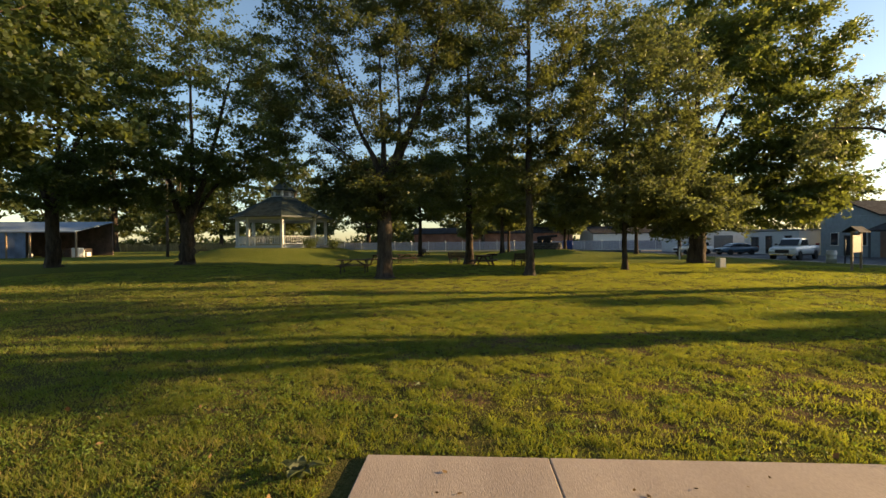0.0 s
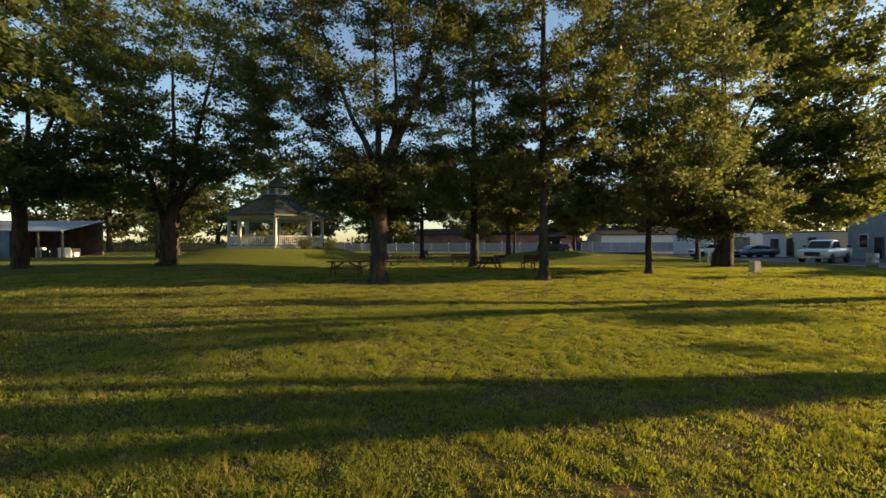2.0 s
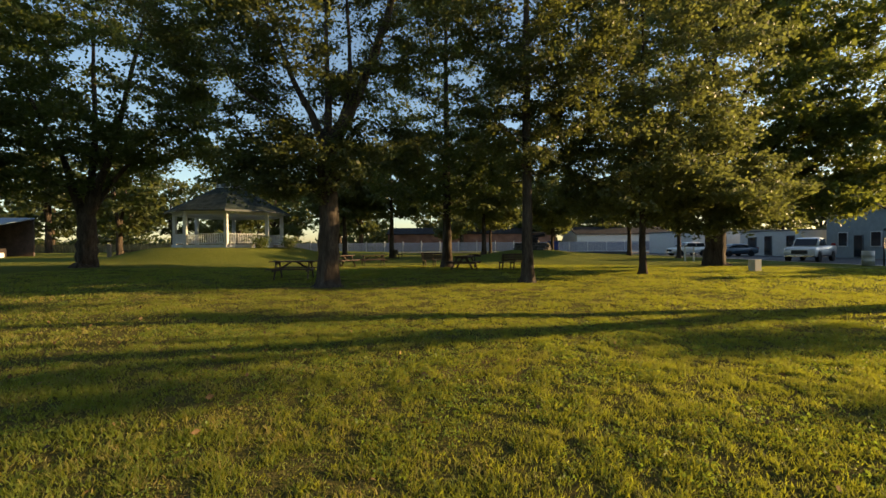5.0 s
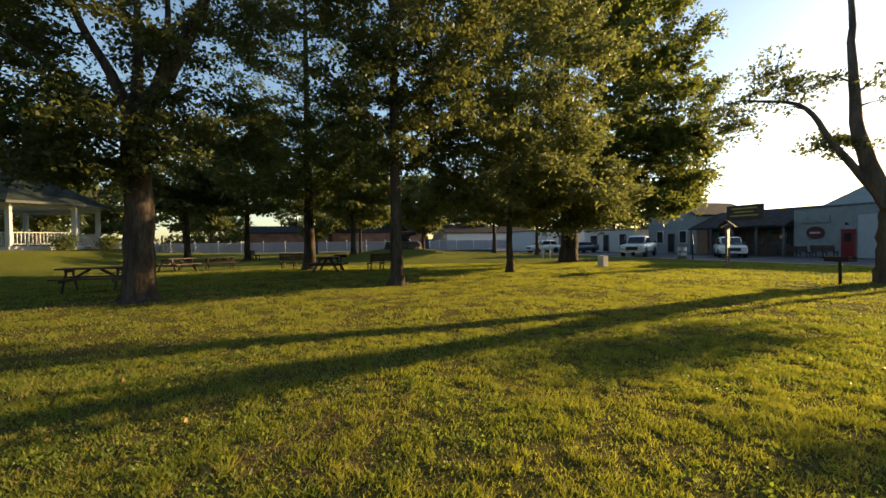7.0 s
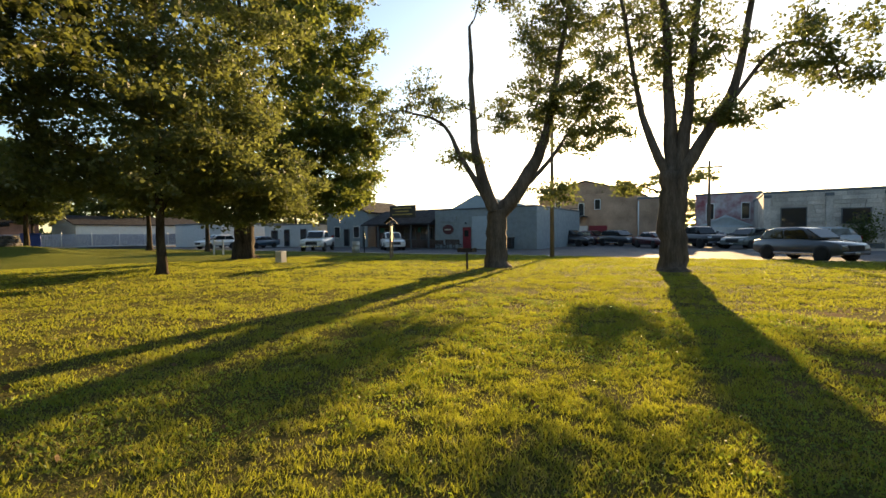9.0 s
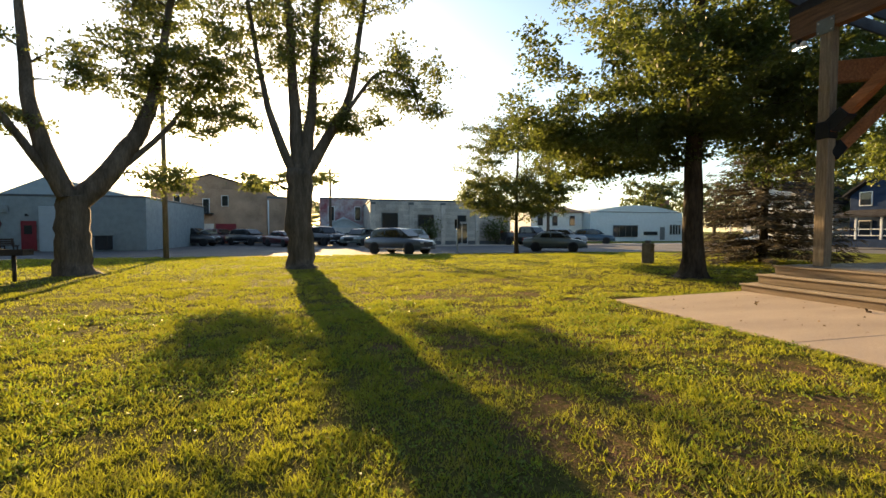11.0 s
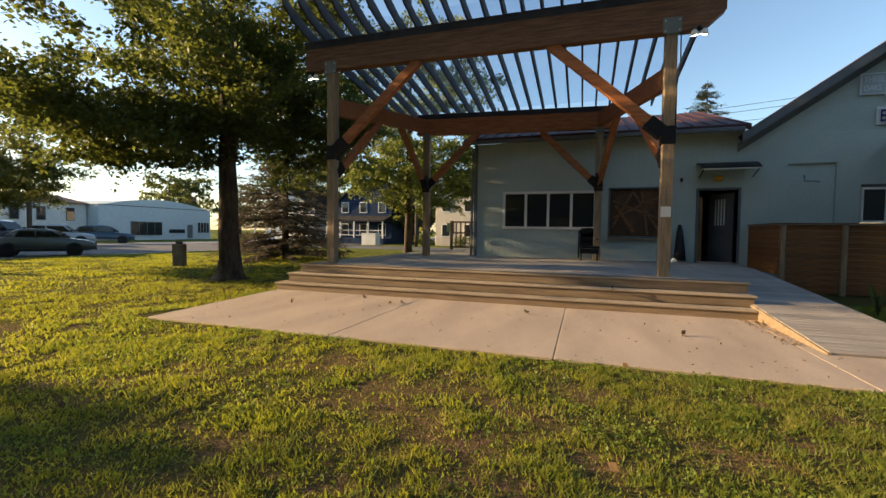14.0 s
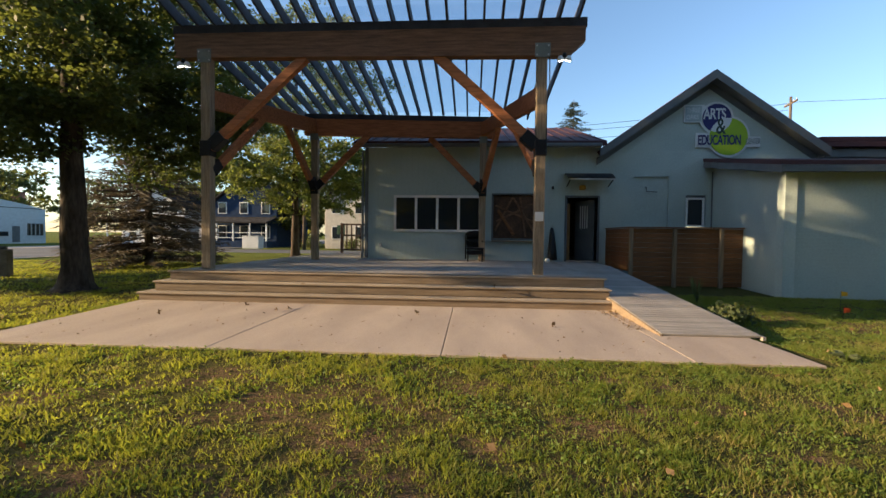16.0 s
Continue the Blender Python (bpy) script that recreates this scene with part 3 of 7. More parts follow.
def window_unit(name, parent, x0, x1, z0, z1, y, panes, material, depth=0.10, bar=0.07, glass=None, label=""):
    """A framed window in the plane y, glass set back."""
    w = put(name, done(bm_box(bmesh.new(), (x0, y - 0.02, z0), (x1, y + 0.045, z0 + bar), 0.006), name, material), parent, None, label)
    bm = bmesh.new()
    bm_box(bm, (x0, y - 0.02, z1 - bar), (x1, y + 0.04, z1), 0.006)
    for k in range(panes + 1):
        c = x0 + bar / 2 + (x1 - x0 - bar) * k / panes
        bm_box(bm, (c - bar / 2, y - 0.02, z0 + bar), (c + bar / 2, y + 0.038, z1 - bar), 0.006)
    put("window_frame", done(bm, "window_frame", material), w)
    for k in range(panes):
        a = x0 + bar + (x1 - x0 - bar) * k / panes
        b = x0 + (x1 - x0 - bar) * (k + 1) / panes
        box("pane", w, (a, y - 0.008, z0 + bar), (b, y + 0.002, z1 - bar), glass or WINDOW, 0)
    return w


house = thing("arts_building", 0, 0, 0, label="single-storey blue-grey painted hall with gable and brown metal roof", category="building")
win, mural, dr = (3.52, 1.52, 6.54, 2.78), (1.55, 1.33, 3.11, 2.81), (-0.37, DZ, 0.64, 2.73)
win2, vent = (-3.87, 1.77, -3.22, 2.83), (-2.67, 0.6, -1.55, 3.44)
# ribbed wing
X0, X1 = -0.45, 7.5
wing = put("wing_wall", wall_mesh("wing_wall", X1 - X0, 4.42, 0.22, [(a - X0, b, c - X0, d) for a, b, c, d in (win, mural, dr)], SIDING), house, pose(X0, WY - 0.22, 0))
ribs("cladding", house, X0 + 0.15, X1 - 0.05, 0.6, 4.4, WY, 0.2, SIDING, (win, mural, (dr[0] - 0.1, dr[1], dr[2] + 0.1, dr[3] + 0.12)))
put("end_wall", wall_mesh("end_wall", 10.5, 4.42, 0.22, [], SIDING), house, pose(X1, WY - 10.72, 0, 0, 0, 90))
box("corner_trim", house, (7.44, -9.96, 0.45), (7.56, -9.86, 4.42), GREYTRIM)
box("downpipe", house, (7.60, -9.95, 0.5), (7.68, -9.87, 4.3), GREYTRIM, 0.02)
wroof = put("wing_roof", prism_mesh("wing_roof", [(0, 4.38), (0, 4.54), (5.6, 6.35), (11.2, 4.54), (11.2, 4.38), (5.6, 6.19)], 0, 8.35, ROOFMAT), house, pose(-0.55, -9.5, 0, 0, 0, -90))
wroof.matrix_basis = Matrix(((0, 1, 0, -0.5), (-1, 0, 0, -9.45), (0, 0, 1, 0), (0, 0, 0, 1)))
box("gutter", house, (-0.35, -9.52, 4.34), (7.85, -9.40, 4.46), GREYTRIM, 0.02, "dark gutter")
ribseam = bmesh.new()
for k in range(20):
    xx = -0.3 + 0.42 * k
    m, ln = beam_matrix((xx, -9.45, 4.55), (xx, -15.05, 6.36))
    bm_box(ribseam, (0, -0.012, 0), (ln, 0.012, 0.03), 0, m)
put("roof_seam", done(ribseam, "roof_seam", ROOFMAT), wroof, wroof.matrix_basis.inverted())
# gable part: painted brick
gx0, gx1 = -7.3, X0
put("gable_wall", wall_mesh("gable_wall", gx1 - gx0, 4.3, 0.3, [(a - gx0, b, c - gx0, d) for a, b, c, d in (win2, vent)], BRICKPAINT), house, pose(gx0, WY - 0.3, 0))
put("gable_top", prism_mesh("gable_top", [(gx0, 4.295), (gx1, 4.295), (-3.87, 6.6)], WY - 0.3, WY, BRICKPAINT), house)
box("blocked_door", house, (vent[0], WY - 0.25, vent[1]), (vent[2], WY - 0.07, vent[3]), BRICKPAINT, 0.01, "bricked-up doorway in the same paint")
tube("wall_bracket", house, [(-1.95, WY - 0.07, 3.1), (-1.95, WY - 0.01, 3.1), (-1.95, WY, 2.95), (-2.3, WY, 2.93)], 0.015, GREYTRIM, 6)
for sx, ex in ((-3.87, -0.30), (-3.87, -7.40)):
    e_z = 6.76 - abs(ex + 3.87) * 0.70
    m, ln = beam_matrix((sx, WY + 0.38, 6.76), (ex, WY + 0.38, e_z))
    sgn = 1 if ex > sx else -1
    bm = bm_box(bmesh.new(), (-0.05, (-0.0 if sgn < 0 else -15.0), -0.16), (ln, (15.0 if sgn < 0 else 0.0), 0.0), 0.01, m)
    put("gable_roof", done(bm, "gable_roof", ROOFMAT), house)
    w0, w1 = WY + 0.38, WY + 0.43
    put("bargeboard", prism_mesh("bargeboard", [(sx, 6.79), (ex, e_z + 0.03), (ex, e_z - 0.25), (sx, 6.51)], w0 + 0.002 * sgn, w1 + 0.002 * sgn, GREYTRIM), house)
    put("soffit", prism_mesh("soffit", [(sx, 6.56), (ex, e_z - 0.20), (ex, e_z - 0.23), (sx, 6.53)], WY + 0.004, w0 - 0.003, GREYTRIM), house)
    # grey band added on the wall to give the dark strip below the soffit
    put("frieze", prism_mesh("frieze", [(sx, 6.55), (ex, e_z - 0.21), (ex, e_z - 0.45), (sx, 6.31)], WY + 0.004, WY + 0.035 + 0.002 * sgn, GREYTRIM), house)
# low annex with lean-to roof
put("annex_wall", wall_mesh("annex_wall", 16.38, 3.10, 0.25, [], BRICKPAINT), house, pose(-19.9, -6.05, -0.1))
put("annex_side", prism_mesh("annex_side", [(-4.12, -0.1), (0, -0.1), (0, 2.98), (-4.12, 3.78)], 0, 0.25, BRICKPAINT), house, pose(-3.52, -5.80, 0, 0, 0, -7.6) @ Matrix(((0, -1, 0, 0), (1, 0, 0, 0), (0, 0, 1, 0), (0, 0, 0, 1))))
ra = [(-19.9, -5.42, 3.10), (-3.14, -5.42, 3.10), (-3.74, -9.89, 3.93), (-19.9, -9.89, 3.93)]
put("annex_roof", mesh_from("annex_roof", ra + [(x, y, z + 0.11) for x, y, z in ra], [(3, 2, 1, 0), (4, 5, 6, 7), (0, 1, 5, 4), (1, 2, 6, 5), (2, 3, 7, 6), (3, 0, 4, 7)], ROOFMAT), house)
box("annex_fascia", house, (-19.9, -5.46, 2.94), (-3.18, -5.41, 3.095), GREYTRIM, 0.008)
box("annex_soffit", house, (-19.9, -5.80, 2.985), (-3.50, -5.465, 3.0), GREYTRIM, 0)
strut("annex_verge", house, (-3.17, -5.40, 3.01), (-3.77, -9.88, 3.83), 0.05, 0.19, GREYTRIM)
put("back_volume", box_mesh("back_volume", (-20, -22, 0), (-7.31, -9.95, 4.5), BRICKPAINT, 0.02), house)
box("back_fascia", house, (-20, -9.94, 4.02), (-7.3, -9.62, 4.32), GREYTRIM, 0.02)
box("back_roof", house, (-20, -22, 4.505), (-7.1, -9.5, 4.66), ROOFMAT, 0.02)
box("back_gutter", house, (-20, -9.61, 4.33), (-7.1, -9.48, 4.50), ROOFMAT, 0.02)
# painted brick courses on the annex front and gable, as shallow joints
courses = bmesh.new()
for k in range(34):
    bm_box(courses, (-19.8, -5.798, 0.05 + 0.083 * k), (-3.66, -5.794, 0.05 + 0.083 * k + 0.068), 0)
tagged(put("brickwork", done(courses, "brickwork", BRICKPAINT), house), kind="stuff")
courses = bmesh.new()
for k in range(50):
    zc = 0.1 + 0.083 * k
    for a, b in ((-7.7, -3.95), (-3.14, -2.75), (-1.48, -0.5)):
        bm_box(courses, (a, WY, zc), (b, WY + 0.004, zc + 0.068), 0)
tagged(put("brickwork", done(courses, "brickwork", BRICKPAINT), house), kind="stuff")
# windows
window_unit("strip_window", house, win[0], win[2], win[1], win[3], WY + 0.005, 4, TRIM, bar=0.085, label="row of four white-framed windows")
window_unit("small_window", house, win2[0] + 0.03, win2[2] - 0.03, win2[1] + 0.02, win2[3] - 0.08, WY - 0.06, 1, TRIM, bar=0.06, label="small white-framed window")
box("window_lintel", house, (win2[0], WY - 0.2, win2[3] - 0.08), (win2[2], WY - 0.05, win2[3]), GREYTRIM)
for k in range(4):
    cx = win[0] + 0.08 + 0.735 * k
    bm = bmesh.new()
    for q in range(7):
        a = cx + 0.02 + q * 0.035 if k in (0, 3) else cx + 0.3
        bm_box(bm, (a, WY - 0.35 - 0.02 * (q % 2), win[1] + 0.05), (a + 0.03, WY - 0.33, win[3] - 0.05), 0.005)
    put("curtain", done(bm, "curtain", mat("curtain_cloth", (0.10, 0.12, 0.10), 0.9, vary=0.15)), house)
# serving hatch closed by a carved wooden panel
hatch = put("hatch_panel", box_mesh("hatch_panel", (mural[0], WY - 0.16, mural[1]), (mural[2], WY - 0.10, mural[3]), mat("carved_brown_wood", (0.11, 0.055, 0.028), 0.7, vary=0.3, scale=2.2, fine=14, bump=0.4), 0.01), house, None, "dark brown carved wooden panel in the serving hatch")
for a, b in (((1.62, 1.40), (2.45, 2.74)), ((2.45, 2.74), (3.04, 1.6)), ((1.62, 2.6), (3.0, 1.9)), ((2.0, 1.38), (2.2, 2.76)), ((1.62, 1.85), (3.04, 2.45))):
    strut("carved_bar", hatch, (a[0], WY - 0.09, a[1]), (b[0], WY - 0.09, b[1]), 0.02, 0.07, BEAM, 0.006)
strut("carved_arc", hatch, (2.4, WY - 0.085, 1.45), (2.95, WY - 0.085, 2.3), 0.03, 0.1, FENCEWOOD, 0.01)
for lo, hi in (((mural[0] - 0.06, WY - 0.15, mural[1] - 0.06), (mural[2] + 0.06, WY + 0.02, mural[1])), ((mural[0] - 0.06, WY - 0.15, mural[3]), (mural[2] + 0.06, WY + 0.02, mural[3] + 0.05)),
               ((mural[0] - 0.06, WY - 0.15, mural[1]), (mural[0], WY + 0.02, mural[3])), ((mural[2], WY - 0.15, mural[1]), (mural[2] + 0.06, WY + 0.02, mural[3]))):
    box("hatch_trim", house, lo, hi, GREYTRIM)
box("hatch_shelf", house, (mural[0] - 0.05, WY, mural[1] - 0.12), (mural[2] + 0.05, WY + 0.12, mural[1] - 0.07), POSTWOOD)
# doorway: open door, dark room behind
for lo, hi in (((dr[0] - 0.07, WY - 0.22, DZ), (dr[0], WY + 0.03, dr[3] + 0.07)), ((dr[2], WY - 0.22, DZ), (dr[2] + 0.07, WY + 0.03, dr[3] + 0.07)), ((dr[0], WY - 0.22, dr[3]), (dr[2], WY + 0.03, dr[3] + 0.07))):
    box("door_frame", house, lo, hi, GREYTRIM)
box("threshold", house, (dr[0], WY - 0.25, DZ - 0.03), (dr[2], WY + 0.02, DZ + 0.03), CONCRETE)
room = bmesh.new()
for lo, hi in (((-1.2, -14.2, 0.4), (7.2, -10.2, DZ)), ((-1.2, -14.3, DZ), (7.2, -14.2, 3.6)), ((-1.3, -14.2, DZ), (-1.2, -10.2, 3.6)), ((7.1, -14.2, DZ), (7.2, -10.2, 3.6)), ((-1.2, -14.2, 3.5), (7.2, -10.2, 3.6))):
    bm_box(room, lo, hi)
put("room_lining", done(room, "room_lining", mat("dim_room", (0.10, 0.085, 0.07), 0.85, vary=0.2)), house)
leafd = put("door", box_mesh("door", (0, -0.022, 0), (0.92, 0.022, 2.08), mat("grey_door_paint", (0.12, 0.13, 0.14), 0.5, vary=0.08), 0.006), house, pose(dr[0] + 0.04, WY - 0.2, DZ + 0.03, 0, 0, -118), "grey door standing open inwards")
leafd.matrix_basis = pose(dr[0] + 0.05, WY - 0.2, DZ + 0.03, 0, 0, -62)
for k in range(4):
    box("window_bar", leafd, (0.28 + 0.11 * k, 0.02, 1.1), (0.33 + 0.11 * k, 0.035, 1.9), TRIM)
box("inner_jamb", house, (0.46, -10.75, DZ), (0.56, -10.2, 2.55), mat("varnished_jamb", (0.35, 0.17, 0.06), 0.45, vary=0.15))
# awning
aw = [(0.0, 0.0), (0.12, 0.01), (0.35, -0.05), (0.62, -0.2), (0.60, -0.22), (0.34, -0.08), (0.0, -0.04)]
put("awning", prism_mesh("awning", [(x, z) for x, z in aw], -0.72, 0.76, mat("black_awning", (0.02, 0.02, 0.025), 0.35, vary=0.1)), house, Matrix(((0, 1, 0, -0.02), (1, 0, 0, WY), (0, 0, 1, 3.52), (0, 0, 0, 1))), "small curved black awning over the door")
box("awning_rail", house, (-0.72, WY + 0.55, 3.26), (0.68, WY + 0.6, 3.30), TRIM)
for xx in (-0.7, 0.66):
    strut("awning_bracket", house, (xx, WY + 0.02, 3.1), (xx, WY + 0.55, 3.28), 0.03, 0.03, BRACKET)
box("entry_lamp", house, (0.05, WY, 2.98), (0.26, WY + 0.12, 3.14), mat("amber_lamp", (0.6, 0.32, 0.03), 0.4), 0.03, "amber wall lamp")
box("wall_light", house, (1.10, WY, 3.0), (1.16, WY + 0.1, 3.1), BRACKET, 0.01)
box("outlet_box", house, (6.95, WY, 0.98), (7.05, WY + 0.05, 1.1), GALV, 0.01)
tube("conduit", house, [(-4.05, WY + 0.02, 3.6), (-4.05, WY + 0.02, 0.2)], 0.02, GREYTRIM, 6)

# sign on the gable
signob = thing("gable_sign", -4.32, WY + 0.03, 5.02, label="shaped sign with navy and lime discs and lettering", category="sign")
WSIGN, NAVY, LIME, PALE = (mat("sign_white", (0.62, 0.66, 0.68), 0.5, vary=0.04, bump=0), mat("sign_navy", (0.018, 0.02, 0.13), 0.45, vary=0.05, bump=0), mat("sign_lime", (0.30, 0.46, 0.02), 0.45, vary=0.05, bump=0), mat("sign_pale", (0.36, 0.44, 0.46), 0.5, vary=0.05, bump=0))


def disc(name, parent, cx, cz, r, y0, y1, material, seg=40, clip=None):
    poly = [(cx + r * math.cos(2 * math.pi * k / seg), cz + r * math.sin(2 * math.pi * k / seg)) for k in range(seg)]
    return put(name, prism_mesh(name, poly, y0, y1, material), parent)


def words(text, parent, x, z, y, size, material, bold=0.0, align="CENTER"):
    cu = bpy.data.curves.new("lettering", "FONT")
    cu.body, cu.size, cu.align_x, cu.align_y, cu.extrude, cu.offset = text, size, align, "CENTER", 0.006, bold
    cu.space_character = 0.92
    tmp = bpy.data.objects.new("tmp", cu)
    scene.collection.objects.link(tmp)
    me = bpy.data.meshes.new_from_object(tmp.evaluated_get(bpy.context.evaluated_depsgraph_get()))
    bpy.data.objects.remove(tmp)
    me.materials.clear()
    me.materials.append(material)
    # the wall faces +y: letters stand on it, read from the lawn
    return put("lettering", me, parent, Matrix(((-1, 0, 0, x), (0, 0, 1, y), (0, 1, 0, z), (0, 0, 0, 1))))


for n, cx, cz, r, y0, y1, mt in (("sign_back", 0.22, 0.33, 0.53, 0.0, 0.03, WSIGN), ("sign_back", -0.16, -0.28, 0.67, 0.0, 0.034, WSIGN), ("navy_disc", 0.22, 0.33, 0.455, 0.03, 0.045, NAVY), ("lime_disc", -0.16, -0.28, 0.60, 0.034, 0.05, LIME)):
    disc(n, signob, cx, cz, r, y0, y1, mt)
# white lens where the two discs overlap
lens = [(0.22 + 0.46 * math.cos(q), 0.33 + 0.46 * math.sin(q)) for q in np.linspace(0, 2 * math.pi, 120, False)] + [(-0.16 + 0.605 * math.cos(q), -0.28 + 0.605 * math.sin(q)) for q in np.linspace(0, 2 * math.pi, 120, False)]
lens = [q for q in lens if math.hypot(q[0] - 0.22, q[1] - 0.33) < 0.463 and math.hypot(q[0] + 0.16, q[1] + 0.28) < 0.608]
mx, mz = sum(q[0] for q in lens) / len(lens), sum(q[1] for q in lens) / len(lens)
lens.sort(key=lambda q: math.atan2(q[1] - mz, q[0] - mx))
put("overlap_field", prism_mesh("overlap_field", lens, 0.045, 0.056, WSIGN), signob)
for n, lo, hi, mt in (("name_plate", (0.60, 0, 0.18), (1.26, 0.028, 0.76), WSIGN), ("name_plate", (0.70, 0.028, 0.22), (1.22, 0.034, 0.72), PALE), ("word_plate", (-1.18, 0, -0.62), (-0.5, 0.029, -0.27), WSIGN), ("word_plate", (0.2, 0.0, -0.63), (0.87, 0.031, -0.15), WSIGN)):
    box(n, signob, lo, hi, mt, 0.02)


def fitted_words(text, x, z, y, width, height, material, bold):
    """Lettering scaled to a width and height."""
    ob = words(text, signob, 0, 0, 0, 1.0, material, bold)
    xs, ys = [v.co.x for v in ob.data.vertices], [v.co.y for v in ob.data.vertices]
    ob.matrix_basis = Matrix(((-1, 0, 0, x), (0, 0, 1, y), (0, 1, 0, z), (0, 0, 0, 1))) @ Matrix.Diagonal((width / (max(xs) - min(xs)), height / (max(ys) - min(ys)), 0.5, 1)) @ Matrix.Translation((-(max(xs) + min(xs)) / 2, -(max(ys) + min(ys)) / 2, 0))


fitted_words("ARTS", 0.30, 0.46, 0.05, 0.72, 0.36, WSIGN, 0.02)
fitted_words("&", 0.09, 0.05, 0.06, 0.30, 0.50, mat("sign_green", (0.03, 0.06, 0.05), 0.5, bump=0), 0.01)
fitted_words("EDUCATION", 0.13, -0.39, 0.055, 1.34, 0.33, NAVY, 0.02)
SIGNGREY = mat("sign_grey", (0.22, 0.28, 0.29), 0.5, bump=0)
fitted_words("CENTER", -0.93, -0.43, 0.052, 0.46, 0.17, SIGNGREY, 0.004)
fitted_words("THREE", 0.96, 0.585, 0.036, 0.44, 0.15, WSIGN, 0.004)
fitted_words("OAKS", 0.99, 0.36, 0.036, 0.38, 0.15, WSIGN, 0.004)

# ---- deck, steps and ramp ----
deck = tagged(new("deck"), "weathered grey board deck with wide wooden steps", "deck")
TW = 0.14
board = box_mesh("board", (0, 0, -0.028), (9.1, TW - 0.008, 0), DECK, 0.004)
short = box_mesh("board", (0, 0, -0.028), (2.62, TW - 0.008, 0), DECK, 0.004)
for k in range(43):
    put("board", board, deck, pose(1.22, -4.09 - TW * k, DZ))
for k in range(30):
    put("board", short, deck, pose(7.72, -10.11 - TW * k, DZ))
# near-black block under the boards stands in for the shade down there
box("deck_dark_fill", deck, (1.25, -14, 0.0), (10.2, -4.0, DZ - 0.03), DARK, 0)
for s, (yy, zz) in enumerate(((-3.30, 0.19), (-3.63, 0.38), (-3.96, DZ))):
    e = 0.09 * (2 - s)
    for q in range(2):
        b = box_mesh("tread", (1.12, -0.158, -0.035), (10.34 + e, -0.004, 0), STEP, 0.006)
        put("tread", b, deck, pose(0, yy - 0.16 * q + 0.03, zz))
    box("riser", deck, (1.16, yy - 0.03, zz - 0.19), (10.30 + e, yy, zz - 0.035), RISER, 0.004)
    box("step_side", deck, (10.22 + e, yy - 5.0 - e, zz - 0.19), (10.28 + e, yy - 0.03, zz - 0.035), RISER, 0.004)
    box("side_tread", deck, (10.05 + e, yy - 5.0 - e, zz - 0.035), (10.36 + e, yy - 0.30, zz - 0.001), STEP, 0.006)
ramp = tagged(new("ramp"), "board ramp rising along the end of the deck to the door", "ramp")
ang = math.degrees(math.atan2(DZ - 0.05, 6.6))
rb = box_mesh("board", (-0.16, 0, -0.03), (1.18, TW - 0.008, 0), DECK, 0.004)
for k in range(47):
    put("board", rb, ramp, pose(0, -1.28, 0.06, -ang) @ Matrix.Translation((0, -TW * (k + 1), 0)))
for k in range(13):
    put("board", rb, ramp, pose(0, -8.02 - TW * k, DZ + 0.004))
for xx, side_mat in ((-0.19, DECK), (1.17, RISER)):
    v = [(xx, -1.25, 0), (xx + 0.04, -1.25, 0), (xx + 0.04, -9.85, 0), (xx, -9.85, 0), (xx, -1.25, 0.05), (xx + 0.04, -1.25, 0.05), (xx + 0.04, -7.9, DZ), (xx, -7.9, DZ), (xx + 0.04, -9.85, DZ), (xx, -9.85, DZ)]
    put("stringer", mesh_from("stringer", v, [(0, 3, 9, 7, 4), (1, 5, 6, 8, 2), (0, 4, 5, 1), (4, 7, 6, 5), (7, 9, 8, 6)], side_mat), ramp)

# ---- fence beside the ramp ----
fence = thing("board_fence", 0, 0, 0, label="brown stained fence of horizontal boards with posts", category="fence")
FZ, FY = 1.68, -7.75
for a, b in ((-0.66, -1.90), (-1.90, -3.17), (-3.17, -3.92)):
    me = box_mesh("board", (b + 0.006, FY - 0.025, 0), (a - 0.006, FY, 0.133), FENCEWOOD, 0.005)
    for k in range(12):
        put("board", me, fence, pose(0, 0.004 * (k % 2), 0.03 + 0.137 * k))
me = box_mesh("board", (-0.665, -9.85, 0), (-0.64, FY, 0.133), FENCEWOOD, 0.005)
for k in range(9):
    put("board", me, fence, pose(0, 0, 0.44 + 0.137 * k))
for px_ in (-0.70, -1.90, -3.17):
    box("post", fence, (px_ - 0.05, FY + 0.006, -0.1), (px_ + 0.05, FY + 0.1, FZ), POSTWOOD, 0.01)
box("cap_rail", fence, (-3.92, FY - 0.04, FZ), (-0.61, FY + 0.11, FZ + 0.035), FENCEWOOD, 0.006)
box("cap_rail", fence, (-0.70, -9.85, FZ), (-0.61, FY - 0.045, FZ + 0.035), FENCEWOOD, 0.006)

# ---- pergola over the deck ----
perg = thing("pergola", 0, 0, 0, label="heavy brown timber pergola with slanted rafters over the deck", category="pergola")
PF, PB = ((9.8, -4.52), (2.4, -4.52)), ((8.92, -8.8), (3.5, -9.3))
for (x, y) in PF:
    box("post", perg, (x - 0.105, y - 0.105, DZ), (x + 0.105, y + 0.105, 5.28), POSTWOOD, 0.012)
    box("cap_plate", perg, (x - 0.16, y + 0.1225, 5.16), (x + 0.16, y + 0.136, 5.46), PLATE, 0.004)
    for dx in (-0.12, 0.12):
        for dz in (5.21, 5.40):
            put("bolt", lathe_mesh("bolt", [(0.018, 0), (0.018, 0.015)], GALV, 6, False), perg, pose(x + dx, y + 0.136, dz, -90))
